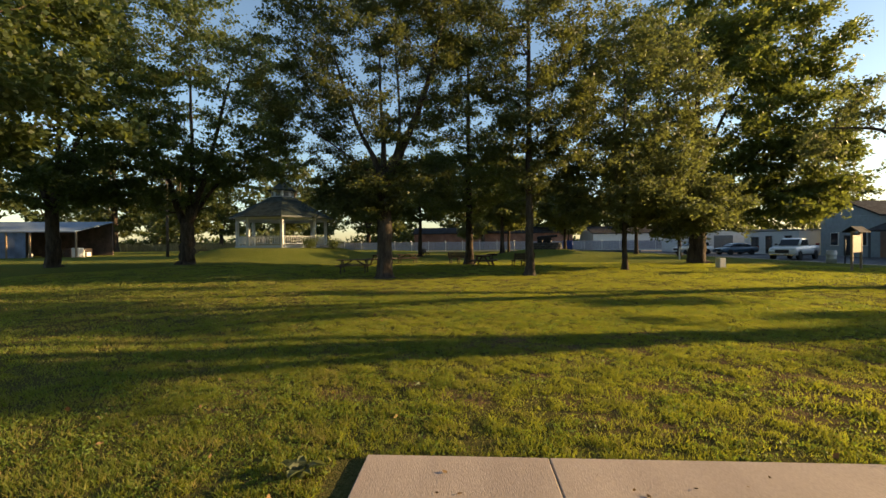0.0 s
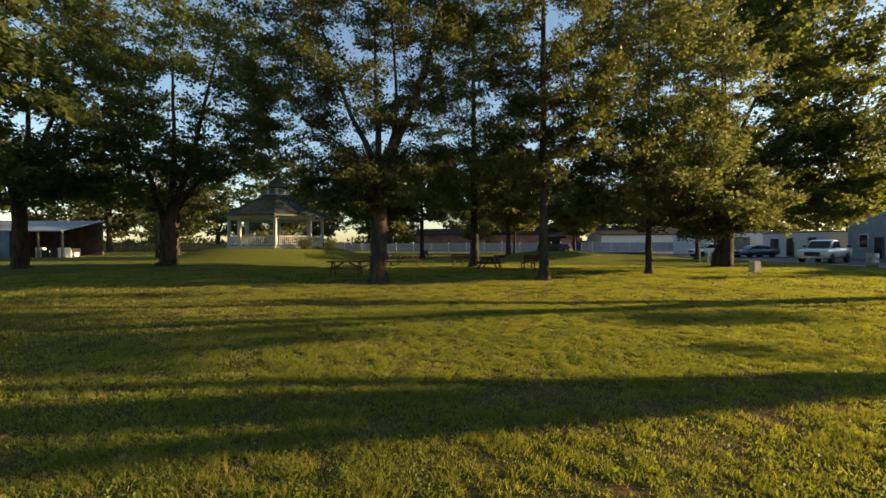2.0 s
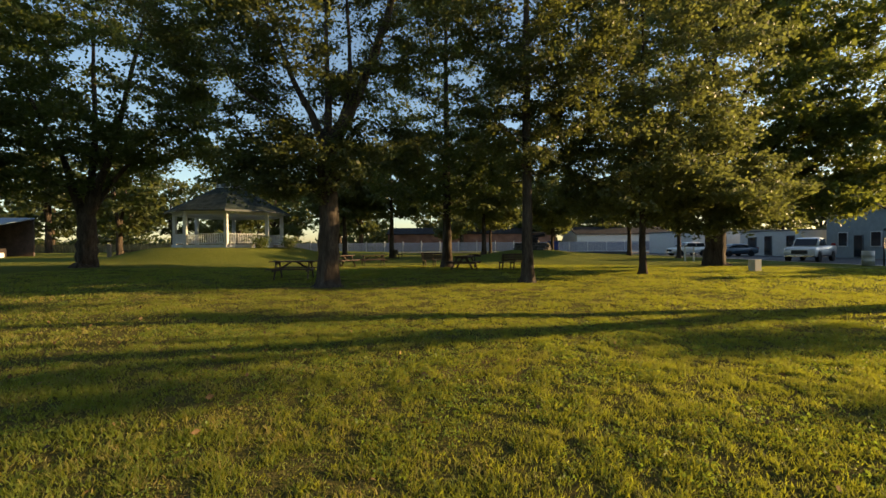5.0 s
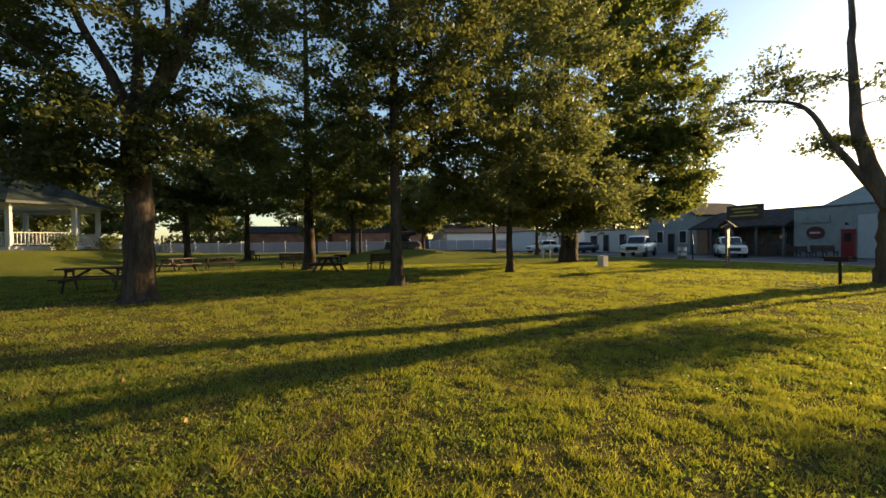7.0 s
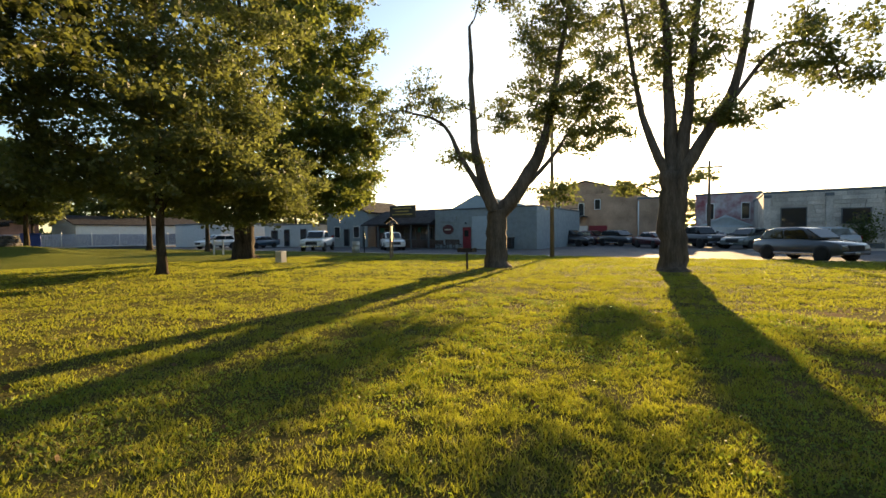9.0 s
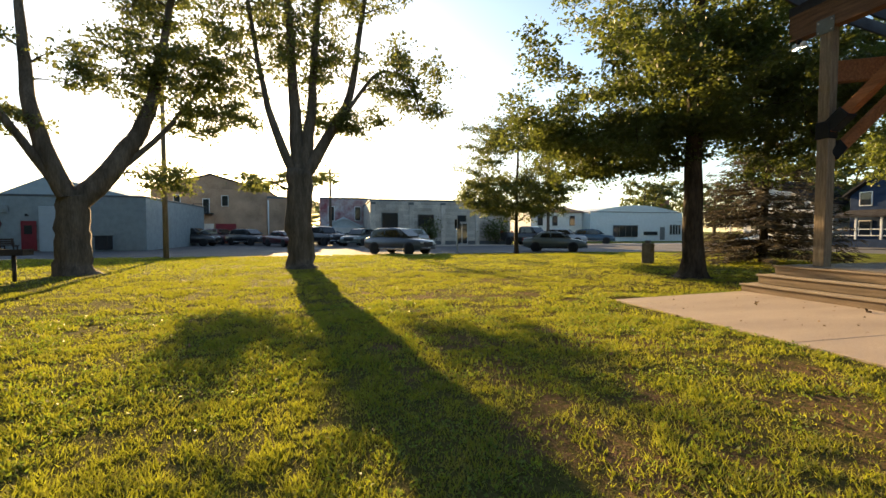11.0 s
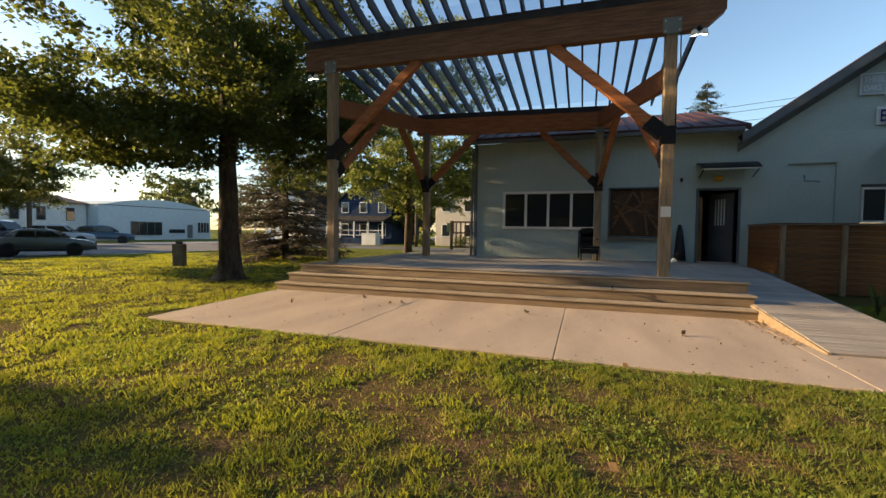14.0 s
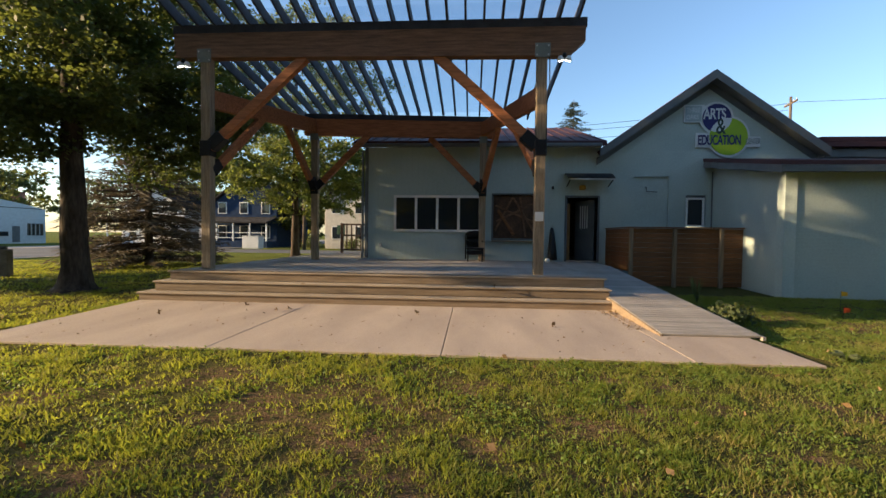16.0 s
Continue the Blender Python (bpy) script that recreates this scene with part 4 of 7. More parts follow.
for (x, y) in PB:
    box("post", perg, (x - 0.105, y - 0.105, DZ), (x + 0.105, y + 0.105, 4.55), POSTWOOD, 0.012)
    box("cap_plate", perg, (x - 0.13, y + 0.106, 4.42), (x + 0.13, y + 0.12, 4.62), PLATE, 0.004)
# front beam with a chamfered end, back beam, side beams
put("front_beam", prism_mesh("front_beam", [(1.52, 5.50), (1.86, 5.20), (10.5, 5.28), (10.5, 5.80), (1.52, 5.80)], -4.62, -4.40, BEAM), perg)
put("top_plate", prism_mesh("top_plate", [(1.48, 5.80), (10.55, 5.80), (10.55, 6.0), (1.48, 6.0)], -4.58, -4.44, BLADEWOOD), perg)
strut("back_beam", perg, (9.25, -8.78, 4.84), (3.1, -9.34, 4.84), 0.2, 0.52, BEAM_RED_LIT)
strut("back_plate", perg, (9.25, -8.78, 5.19), (3.1, -9.34, 5.19), 0.14, 0.16, BLADEWOOD)
for (fx, fy), (bx, by) in zip(PF, PB):
    strut("side_beam", perg, (fx, fy - 0.1, 4.42), (bx, by + 0.1, 4.86), 0.16, 0.42, BEAM_RED_LIT, 0.012, "side beam reddened by bounced light")
    for a, b in (((fx, fy - 0.1, 2.74), (fx + (bx - fx) * 0.42, fy + (by - fy) * 0.42, 4.45)), ((bx, by + 0.1, 2.85), (bx + (fx - bx) * 0.36, by + (fy - by) * 0.36, 4.60))):
        strut("brace", perg, a, b, 0.14, 0.19, BEAM_RED_LIT)
for (x, y), s in zip(PF, (-1, 1)):
    strut("brace", perg, (x + s * 0.05, y, 3.30), (x + s * 2.25, y, 5.28), 0.16, 0.2, BEAM_RED_LIT)
    bm = bm_box(bmesh.new(), (-0.125, -0.125, -0.17), (0.125, 0.125, 0.17), 0.008, pose(x, y, 3.28))
    bm_box(bm, (0, -0.11, -0.13), (0.38, 0.11, 0.13), 0.008, beam_matrix((x + s * 0.08, y, 3.32), (x + s * 1.2, y, 4.33))[0])
    put("bracket", done(bm, "bracket", BRACKET), perg, None, "black steel brace bracket")
    bm = bm_box(bmesh.new(), (0, -0.11, -0.12), (0.34, 0.11, 0.12), 0.008, beam_matrix((x, y - 0.08, 2.77), (x + (PB[0][0] - PF[0][0]) * 0.1 * (1 if s < 0 else -1), y - 1.0, 3.78))[0])
    put("bracket", done(bm, "bracket", BRACKET), perg, None, "black steel brace bracket")
for (x, y), s in zip(PB, (-1, 1)):
    for q, run in ((s, 1.75), (-s, 0.0)):
        if run:
            strut("brace", perg, (x, y, 2.85), (x + q * run, y, 4.6), 0.14, 0.19, BEAM_RED_LIT)
    bm = bm_box(bmesh.new(), (-0.125, -0.125, -0.16), (0.125, 0.125, 0.14), 0.008, pose(x, y, 2.85))
    bm_box(bm, (0, -0.1, -0.12), (0.36, 0.1, 0.12), 0.008, beam_matrix((x, y, 2.85), (x + s * 1.75, y, 4.6))[0])
    bm_box(bm, (0, -0.1, -0.12), (0.36, 0.1, 0.12), 0.008, beam_matrix((x, y + 0.1, 2.87), (x, y + 1.5, 4.6))[0])
    put("bracket", done(bm, "bracket", BRACKET), perg, None, "black steel brace bracket")
prof = [(-3.30, 6.62), (-3.36, 6.36), (-3.7, 6.16), (-4.3, 5.99), (-9.6, 5.25), (-9.6, 5.50), (-4.3, 6.24), (-3.75, 6.42)]
raf = prism_mesh("rafter", prof, -0.022, 0.022, BLADEWOOD)
for k in range(23):
    put("rafter", raf, perg, Matrix(((0, 1, 0, 1.66 + 0.395 * k), (1, 0, 0, 0), (0, 0, 1, 0), (0, 0, 0, 1))))
cl = bm_box(bmesh.new(), (1.6, 0, 0), (10.45, 5.35, 0.012), 0, Matrix.Translation((0, -9.65, 5.54)) @ Matrix.Rotation(radians(7.95), 4, "X"))
sheet = put("roof_sheet", done(cl, "roof_sheet", clear_mat("polycarbonate")), perg, None, "clear polycarbonate sheet on the rafters")
sheet.visible_shadow = False
for x in (10.28, 1.95):
    lamp = thing("flood_lamp", x, -4.40, 5.20, label="twin-head white flood lamp under the beam end", category="lamp", group="flood lamps")
    put("base", lathe_mesh("base", [(0.04, 0.04), (0.05, -0.04)], BRACKET, 12), lamp)
    for q in (-1, 1):
        put("head", lathe_mesh("head", [(0.03, 0.03), (0.06, -0.02), (0.085, -0.07)], TRIM, 14), lamp, pose(q * 0.09, 0.02, -0.05, -20, q * 15))
        put("bulb", lathe_mesh("bulb", [(0.02, -0.055), (0.078, -0.062), (0.05, -0.08), (0.01, -0.085)], glow_mat("lit_bulb", (1.0, 0.9, 0.72), 6.0), 14), lamp, pose(q * 0.09, 0.02, -0.05, -20, q * 15))
tube("cable", perg, [(2.25, -4.40, 5.2), (2.24, -4.41, 4.6), (2.29, -4.42, 4.2), (2.29, -4.42, 3.4)], 0.012, BRACKET, 6)
box("switch_box", perg, (2.32, -4.41, 1.72), (2.50, -4.40, 1.92), TRIM, 0.004, "small white notice on the post")

# ---- trees ----
def gz(x, y):
    return float(ground_z(x, y))


def spread_tree(name, x, y, trunk_r, fork, limbs, crowns, taper=0.8, **k):
    """A trunk that divides at the height fork; limbs: points after the fork, then the radius, and a height of departure if it is another."""
    L = [([(0, 0, 0), (0.03, 0.02, fork * 0.5), (0, 0, fork)], trunk_r, trunk_r * taper)]
    for pts, r in limbs:
        L.append(([(0, 0, fork - 0.4), *pts], r, max(0.03, r * 0.2)))
    return tree(name, x, y, gz(x, y), L, crowns, bark=k.pop("bark", BARK), **k)


def leader_tree(name, x, y, trunk_r, height, crowns, lean=0.0, **k):
    """One straight leader to the top."""
    L = [([(0, 0, 0), (lean * 0.3, 0.03, height * 0.3), (lean * 0.5, -0.04, height * 0.65), (lean, 0, height * 0.95)], trunk_r, 0.03)]
    return tree(name, x, y, gz(x, y), L, crowns, bark=k.pop("bark", BARK), **k)


spread_tree("park_tree", -3.12, 16.8, 0.37, 4.8,
            [([(-0.45, 0.1, 5.6), (-1.3, 0.2, 7.3), (-2.5, 0.5, 10.8)], 0.20), ([(0.6, -0.1, 5.5), (1.35, -0.25, 6.9), (2.2, -0.4, 9.2), (3.2, -0.5, 13.0)], 0.29),
             ([(-0.1, 0.6, 6.4), (-0.4, 1.5, 8.6), (-0.6, 2.2, 12.5)], 0.18), ([(0.7, -0.1, 6.2), (0.75, 0.1, 8.2), (0.5, 0.2, 11.8)], 0.14), ([(-0.9, -0.3, 5.2), (-2.8, -0.8, 6.6)], 0.09)],
            [(-0.4, 0, 10.4, 5.8, 5.4, 5.2), (-2.3, 0.3, 5.0, 1.6, 1.7, 1.3), (-0.9, -1.0, 4.2, 1.2, 0.9, 1.3, 3), (0.9, -1.0, 4.6, 1.1, 0.8, 1.0, 3), (1.9, 1.2, 4.8, 1.5, 1.6, 1.2, 2), (-2.6, 0.4, 3.7, 1.2, 1.2, 0.8, 2), (1.2, 0.5, 14, 4.8, 4.8, 4.0), (-3.6, 0.5, 8.0, 2.8, 2.8, 2.4)],
            boughs=380, shoots=13, per=28, size=0.118, length=0.85, leaf=LEAF, seed=11, label="forked park tree with pale sunlit bark and dark green leaves", hollow=0.3, foot=1.55, bark=BARK_GREY, hang=0.12)
leader_tree("park_tree", 0.95, 29.0, 0.33, 21, [(0, 0, 12.5, 4.4, 4.4, 8.2), (0, 0, 6.2, 5.0, 4.8, 2.8, 1.8)],
            boughs=300, shoots=12, per=16, size=0.165, length=0.9, leaf=LEAF_DARK, seed=12, label="tall straight dark tree with layered branches", droop=0.18)
leader_tree("park_tree", 3.88, 18.4, 0.24, 18, [(0.2, 0, 11.0, 3.8, 3.8, 7.2), (0.8, 0, 6.2, 3.4, 3.4, 2.4)],
            boughs=230, shoots=13, per=20, size=0.135, length=0.8, leaf=LEAF, seed=13, label="slim straight tree with thin trunk and airy crown", droop=0.18, foot=1.5, bark=BARK_GREY)
leader_tree("park_tree", 9.85, 22.0, 0.17, 15, [(0.2, 0, 9.0, 4.7, 4.7, 6.6), (0.4, -0.4, 4.6, 5.0, 4.6, 2.2, 1.3), (3.2, -0.8, 3.4, 3.2, 2.6, 1.4, 1.8)],
            boughs=430, shoots=13, per=19, size=0.155, length=0.85, leaf=LEAF_LIGHT, seed=14, label="young oak with pale grey-green drooping branches", droop=0.3, hang=0.12, foot=1.4)
spread_tree("old_oak", 17.4, 28.8, 0.62, 3.6,
            [([(-1.5, 0.4, 6.5), (-4.6, 1, 11.5)], 0.34), ([(1.8, -0.4, 5.8), (6.0, -0.8, 8.4)], 0.30), ([(0.3, 0.6, 8.0), (0.4, 0.4, 17)], 0.40), ([(1.2, 0.5, 8.5), (4.2, 1.2, 14.0)], 0.26), ([(-0.8, -1.0, 8.0), (-2.0, -2.2, 15)], 0.24), ([(3.0, -1.0, 4.6), (7.0, -1.8, 5.2)], 0.20), ([(3.4, -0.6, 7.4), (7.0, -1.4, 11.0)], 0.20)],
            [(0.6, 0, 12.0, 6.8, 6.6, 7.6), (4.4, -1.4, 5.4, 4.4, 4.0, 2.3), (-2.6, -0.4, 7.0, 4.6, 4.4, 3.0), (3.2, -2.6, 3.6, 4.2, 3.0, 1.1), (5.6, -1.5, 10.4, 4.2, 4.0, 4.0), (6.6, -1.5, 6.6, 3.2, 3.2, 2.6, 1.5), (4.6, -1.2, 14.6, 4.4, 4.2, 3.6), (1.0, 0, 18, 5.0, 5.0, 3.6)],
            boughs=560, shoots=13, per=17, size=0.235, length=1.0, leaf=LEAF_OAK, seed=15, label="large old oak with broad low crown", hollow=0.4, foot=1.5, width=0.24)
spread_tree("street_tree", 18.2, 12.5, 0.47, 2.4,
            [([(-0.35, 0.5, 3.7), (-0.1, 1.0, 5.6), (0.5, 1.4, 8.0), (0.7, 1.6, 10.4)], 0.30), ([(0.8, -1.1, 3.9), (1.1, -1.7, 5.4), (1.3, -1.9, 7.0), (1.9, -2.6, 11.5)], 0.36),
             ([(-0.9, 1.1, 4.4), (-1.35, 1.75, 5.8), (-2.4, 3.0, 6.3)], 0.15), ([(1.3, -1.8, 4.4), (2.6, -2.4, 6.0), (3.2, -3.4, 7.2)], 0.12)],
            # the clump at 12.2 m is out of view, added to shade the lawn
            [(-1.6, 2.0, 6.8, 1.2, 1.3, 1.2), (-2.5, 3.1, 5.6, 0.8, 0.8, 0.8), (-0.5, 1.3, 4.4, 0.7, 0.8, 0.7), (1.4, -1.6, 6.6, 1.7, 2.1, 1.7), (2.4, -2.9, 6.4, 1.2, 1.4, 1.3), (1.5, -1.9, 3.1, 0.7, 0.9, 0.6, 1.6), (2.2, -2.6, 5.2, 1.0, 1.0, 0.6, 1.2), (1.6, -2.0, 9.6, 1.9, 2.2, 1.7), (0.9, -1.4, 12.2, 2.6, 2.8, 1.6), (0.4, 0.2, 6.4, 1.0, 1.0, 0.9), (2.9, -4.0, 5.6, 0.8, 0.8, 0.7)],
            boughs=400, shoots=8, per=14, size=0.12, length=0.6, leaf=LEAF_LIGHT, seed=16, label="old forked tree with broken limbs and sparse leaves", bark=BARK_PALE, foot=1.45, hollow=0.1, width=0.16, up=0.5)
spread_tree("street_tree", 18.9, 6.2, 0.43, 3.3,
            [([(-0.1, 0.75, 4.7), (-0.1, 1.2, 6.6), (-0.3, 1.9, 11.5)], 0.20), ([(0.1, 0.12, 5.0), (0.1, 0.25, 8.0), (0.0, 0.5, 12.5)], 0.31), ([(0.1, -0.35, 4.8), (0.0, -0.55, 7.4), (0.0, -0.9, 13.5)], 0.29), ([(0.0, -0.95, 4.5), (0.1, -1.7, 6.0), (0.2, -2.1, 8.4), (0.2, -2.6, 11.5)], 0.25),
             ([(0.1, -1.9, 5.9), (0.1, -2.9, 7.0), (0.2, -3.9, 6.6), (0.2, -4.3, 5.6)], 0.09), ([(2.6, 0.2, 5.1), (6.8, 0.6, 4.2)], 0.07)],
            # several clumps are placed or enlarged for the shadows they cast on the lawn
            [(0, 0.4, 10.6, 3.0, 3.6, 2.8), (0.1, -3.6, 6.9, 1.8, 1.7, 1.3), (0.0, -4.4, 5.9, 0.9, 0.9, 0.8), (0.2, -1.2, 5.2, 1.0, 1.8, 0.6, 1.8), (6.5, 0.0, 3.9, 1.4, 1.4, 0.4, 1.6), (6.2, 2.35, 3.5, 0.75, 0.65, 0.25, 4), (0, 2.3, 7.2, 1.6, 1.5, 1.4), (-0.4, 1.3, 3.0, 0.7, 0.65, 0.22, 3.5), (0.2, -0.3, 7.2, 1.6, 2.2, 1.6, 1.3), (0, -2.0, 12, 3.2, 3.6, 2.8)],
            boughs=420, shoots=8, per=15, size=0.125, length=0.62, leaf=LEAF_LIGHT, seed=17, label="tree of several upright limbs with thin backlit leaves", bark=BARK_PALE, foot=1.4, hollow=0.1, width=0.17, up=0.5, taper=1.0)
leader_tree("shade_tree", 13.1, -4.6, 0.31, 14.5, [(0.7, -0.3, 9.6, 4.2, 4.4, 5.6), (1.0, 0.5, 5.4, 4.4, 4.6, 1.6), (3.4, 1.7, 4.5, 2.3, 2.1, 0.9), (0.4, -3.0, 6.5, 3.0, 2.8, 2.4), (-0.8, -0.6, 8.0, 2.4, 2.8, 2.2), (1.8, 1.2, 4.0, 3.0, 2.8, 0.9, 2.5), (-1.2, -2.2, 4.9, 1.9, 1.6, 1.4), (2.4, -1.0, 6.4, 2.3, 2.3, 2.0), (0.6, -4.3, 5.1, 2.8, 2.5, 2.0, 2)],
            boughs=470, shoots=14, per=26, size=0.115, length=0.8, leaf=LEAF_DARK, seed=18, label="dense dark green pin oak beside the deck", droop=0.26, hang=0.08, foot=1.65)
leader_tree("young_tree", 26.0, -5.0, 0.13, 8.8, [(0, 0, 5.2, 3.3, 3.5, 3.2), (0, 0, 3.3, 3.2, 3.4, 1.3, 1.5)],
            boughs=250, shoots=10, per=20, size=0.12, length=0.65, leaf=LEAF_LIGHT, seed=19, label="young yellow-green tree at the lawn's edge", foot=1.3)
leader_tree("shade_tree", 14.3, -20.0, 0.26, 17, [(-0.6, 0, 10.0, 5.0, 4.4, 5.0), (-0.8, 0, 5.0, 5.2, 4.4, 2.2, 1.6)],
            boughs=290, shoots=12, per=20, size=0.165, length=0.85, leaf=LEAF_OAK, seed=20, label="leafy tree by the side street")
# this and the next two maples take the darker leaves because they stand shaded
spread_tree("park_tree", -19.0, 26.0, 0.52, 2.9,
            [([(-0.9, 0.2, 4.4), (-1.7, 0.3, 6.6), (-4.2, 0.6, 10.5)], 0.32), ([(0.8, -0.2, 4.3), (1.9, -0.4, 6.8), (3.6, -0.6, 12.5)], 0.36), ([(0.2, 0.4, 7.0), (0.0, 0.6, 14)], 0.28), ([(1.5, 0.2, 4.9), (3.6, 0.3, 7.0), (6.5, 0.2, 8.0)], 0.18)],
            [(0, 0, 12.0, 7.8, 7.0, 8.0), (-2.5, 0, 5.6, 4.2, 4.6, 1.9), (3.8, 0, 7.4, 4.6, 4.4, 2.2)],
            boughs=330, shoots=12, per=19, size=0.2, length=1.1, leaf=LEAF_DARK, seed=21, label="broad maple with a low fork and deep shade", hollow=0.4, foot=1.5, width=0.26)
spread_tree("park_tree", -26.5, 23.5, 0.42, 4.2,
            [([(-1.4, 0.2, 6.4), (-4.0, 0.6, 11)], 0.26), ([(1.4, -0.3, 6.6), (4.2, -0.6, 11.5)], 0.26), ([(0.2, 0.4, 7.4), (0.0, 0.6, 14)], 0.26)],
            [(0.5, 0, 12.0, 7.4, 6.8, 8.0), (1.0, -1.0, 5.4, 6.0, 5.0, 1.8)],
            boughs=310, shoots=12, per=19, size=0.2, length=1.1, leaf=LEAF_DARK, seed=22, label="broad leafy maple in deep shade", foot=1.35, width=0.26)
spread_tree("park_tree", -18.0, 7.5, 0.4, 4.0,
            [([(1.4, 0.2, 6.0), (4.4, 1.6, 8.6)], 0.24), ([(-1.4, -0.3, 6.6), (-4.2, -0.6, 11.5)], 0.26), ([(0.2, 0.4, 7.4), (0.0, 0.6, 13)], 0.26)],
            [(0.5, 0.5, 9.6, 7.4, 6.6, 5.0), (3.0, 1.5, 6.2, 5.0, 4.4, 1.8)],
            boughs=300, shoots=12, per=17, size=0.21, length=1.0, leaf=LEAF_DARK, seed=23, label="broad leafy maple hanging over the lawn", foot=1.35, width=0.22)


def spruce(name, x, y, h, r, n, leaf, seed, label, skirt=0.25):
    rng = np.random.default_rng(seed)
    ob = thing(name, x, y, gz(x, y), label=label, category="tree")
    v, f = tube_data([(0, 0, -0.2), (0, 0, h * 0.5), (0, 0, h)], [0.17, 0.1, 0.02], 8)
    put("trunk", mesh_from("trunk", v, f, BARK, True), ob)
    bv, bf, nd = [], [], []
    for k in range(n):
        u = rng.uniform(0, 1) ** 1.25
        z = skirt + u * (h - skirt - 0.2)
        a = rng.uniform(0, 2 * math.pi)
        ln = r * (1 - u) ** 0.85 * rng.uniform(0.75, 1.08) + 0.15
        d = np.array([math.cos(a), math.sin(a), 0])
        pts = [np.array([0, 0, z]) + d * ln * t + np.array([0, 0, -0.22 * ln * t + 0.16 * ln * t * t]) for t in (0, 0.4, 0.75, 1)]
        tv, tf = tube_data(pts, [0.022, 0.016, 0.01, 0.005], 4, False)
        o = len(bv)
        bv.extend(tv)
        bf.extend([tuple(q + o for q in g) for g in tf])
        m = int(26 + 50 * ln / r)
        t = rng.uniform(0.15, 1, m)
        c = pts[0] + (pts[-1] - pts[0]) * t[:, None] + rng.normal(0, 0.05, (m, 3))
        side = np.cross(d, [0, 0, 1])
        dirs = side * rng.choice([-1, 1], m)[:, None] * rng.uniform(0.4, 1, m)[:, None] + d * 0.6 + rng.normal(0, 0.2, (m, 3)) + np.array([0, 0, -0.25])
        L = rng.uniform(0.16, 0.42, (m, 1)) * (0.5 + 0.5 * (1 - u))
        w = np.cross(dirs, rng.normal(0, 1, (m, 3)))
        w = w / np.linalg.norm(w, axis=1, keepdims=True) * 0.022
        nd.append(np.stack([c - w, c + w, c + dirs * L + w * 0.3, c + dirs * L - w * 0.3], 1))
    tagged(put("branch_mass", mesh_from("branch_mass", bv, bf, BARK), ob), kind="stuff")
    put("crown", quads_mesh("crown", np.concatenate(nd), leaf), ob)
    return ob


spruce("spruce", 17.3, -12.2, 9.5, 3.0, 300, NEEDLE, 31, "browning blue spruce with bare lower twigs")
spruce("spruce", -4.1, -30.0, 12.4, 6.6, 460, NEEDLE_GREEN, 32, "green spruce standing behind the hall")

# trees of the park's far side and of the streets round it
# the pale leaf colour here stands for sun on the distant crowns
far = leader_tree("distant_tree", 6.5, 56.0, 0.22, 9, [(0, 0, 6.0, 3.6, 3.6, 3.2)], boughs=75, shoots=9, per=14, size=0.36, length=1.0, leaf=LEAF_LIGHT, width=0.35, seed=41, label="leafy tree on the far side of the park", group="distant trees")
big = spread_tree("distant_tree", -14, 78, 0.4, 4, [([(1, 0, 6), (3, 0.5, 10)], 0.3), ([(-1, 0, 6), (-3, -0.5, 10)], 0.3), ([(0, 0.5, 7), (0.2, 0.5, 12)], 0.3)], [(0, 0, 9, 6.2, 6.2, 5.0), (0, 0, 5, 5, 5, 2)], boughs=70, shoots=8, per=8, size=0.62, length=1.5, leaf=LEAF, width=0.5, seed=42, label="broad tree on the far side of the park", group="distant trees")
rng_far = np.random.default_rng(5)
# some of these are added or moved here to shade the gazebo
for x, y, s in ((-4.8, 47.5, 1.35), (16, 62, 0.8), (1.5, 60, 0.6), (21.5, 50.5, 1.2), (23.5, 44, 1.0), (4.9, 47.2, 1.3), (-9.5, 46.5, 1.3), (13.0, 51, 1.0)):
    c = copy_thing(far, pose(x, y, gz(x, y), 0, 0, rng_far.uniform(0, 360)))
    c.scale = (s, s, s)
# the first two are set to keep the sun off the open shed
for x, y, s in ((-27, 60, 0.95), (-37, 52, 0.9), (-30, 80, 1.1), (-46, 76, 1.0), (4, 84, 1.0), (20, 88, 1.1), (34, 92, 1.0), (-62, 70, 1.2), (-60, 40, 1.1), (-50, 20, 1.0), (-70, 55, 1.3), (48, 96, 1.0), (-22, 95, 1.3), (12, 100, 1.2),
                (38, -48, 0.8), (5, -48, 0.75), (24, -44, 0.7), (66, -46, 0.7), (92, -30, 0.8), (80, 10, 0.55), (98, 36, 0.7), (60, 70, 0.9), 
                *[(-95 + 11.5 * k + rng_far.uniform(-4, 4), 118 + rng_far.uniform(-8, 12), rng_far.uniform(0.8, 1.3)) for k in range(17)], *[(-85 + rng_far.uniform(-8, 8), -20 + 16 * k, rng_far.uniform(0.9, 1.3)) for k in range(9)],
                *[(-40 + 14 * k + rng_far.uniform(-4, 4), -66 + rng_far.uniform(-5, 5), rng_far.uniform(0.7, 1.0)) for k in range(10)]):
    c = copy_thing(big, pose(x, y, gz(x, y), 0, 0, rng_far.uniform(0, 360)))
    c.scale = (s, s, s * rng_far.uniform(0.85, 1.15))

# hedges and undergrowth that close the horizon behind the park
rh = np.random.default_rng(88)
row = lambda n, a, b: np.stack([rh.uniform(a[0], b[0], n), rh.uniform(a[1], b[1], n), np.zeros(n)], 1)
c = np.concatenate([row(2600, (-150, 101), (70, 108)), row(1500, (-92, -60), (-86, 105)), row(900, (-90, -64), (60, -58))])
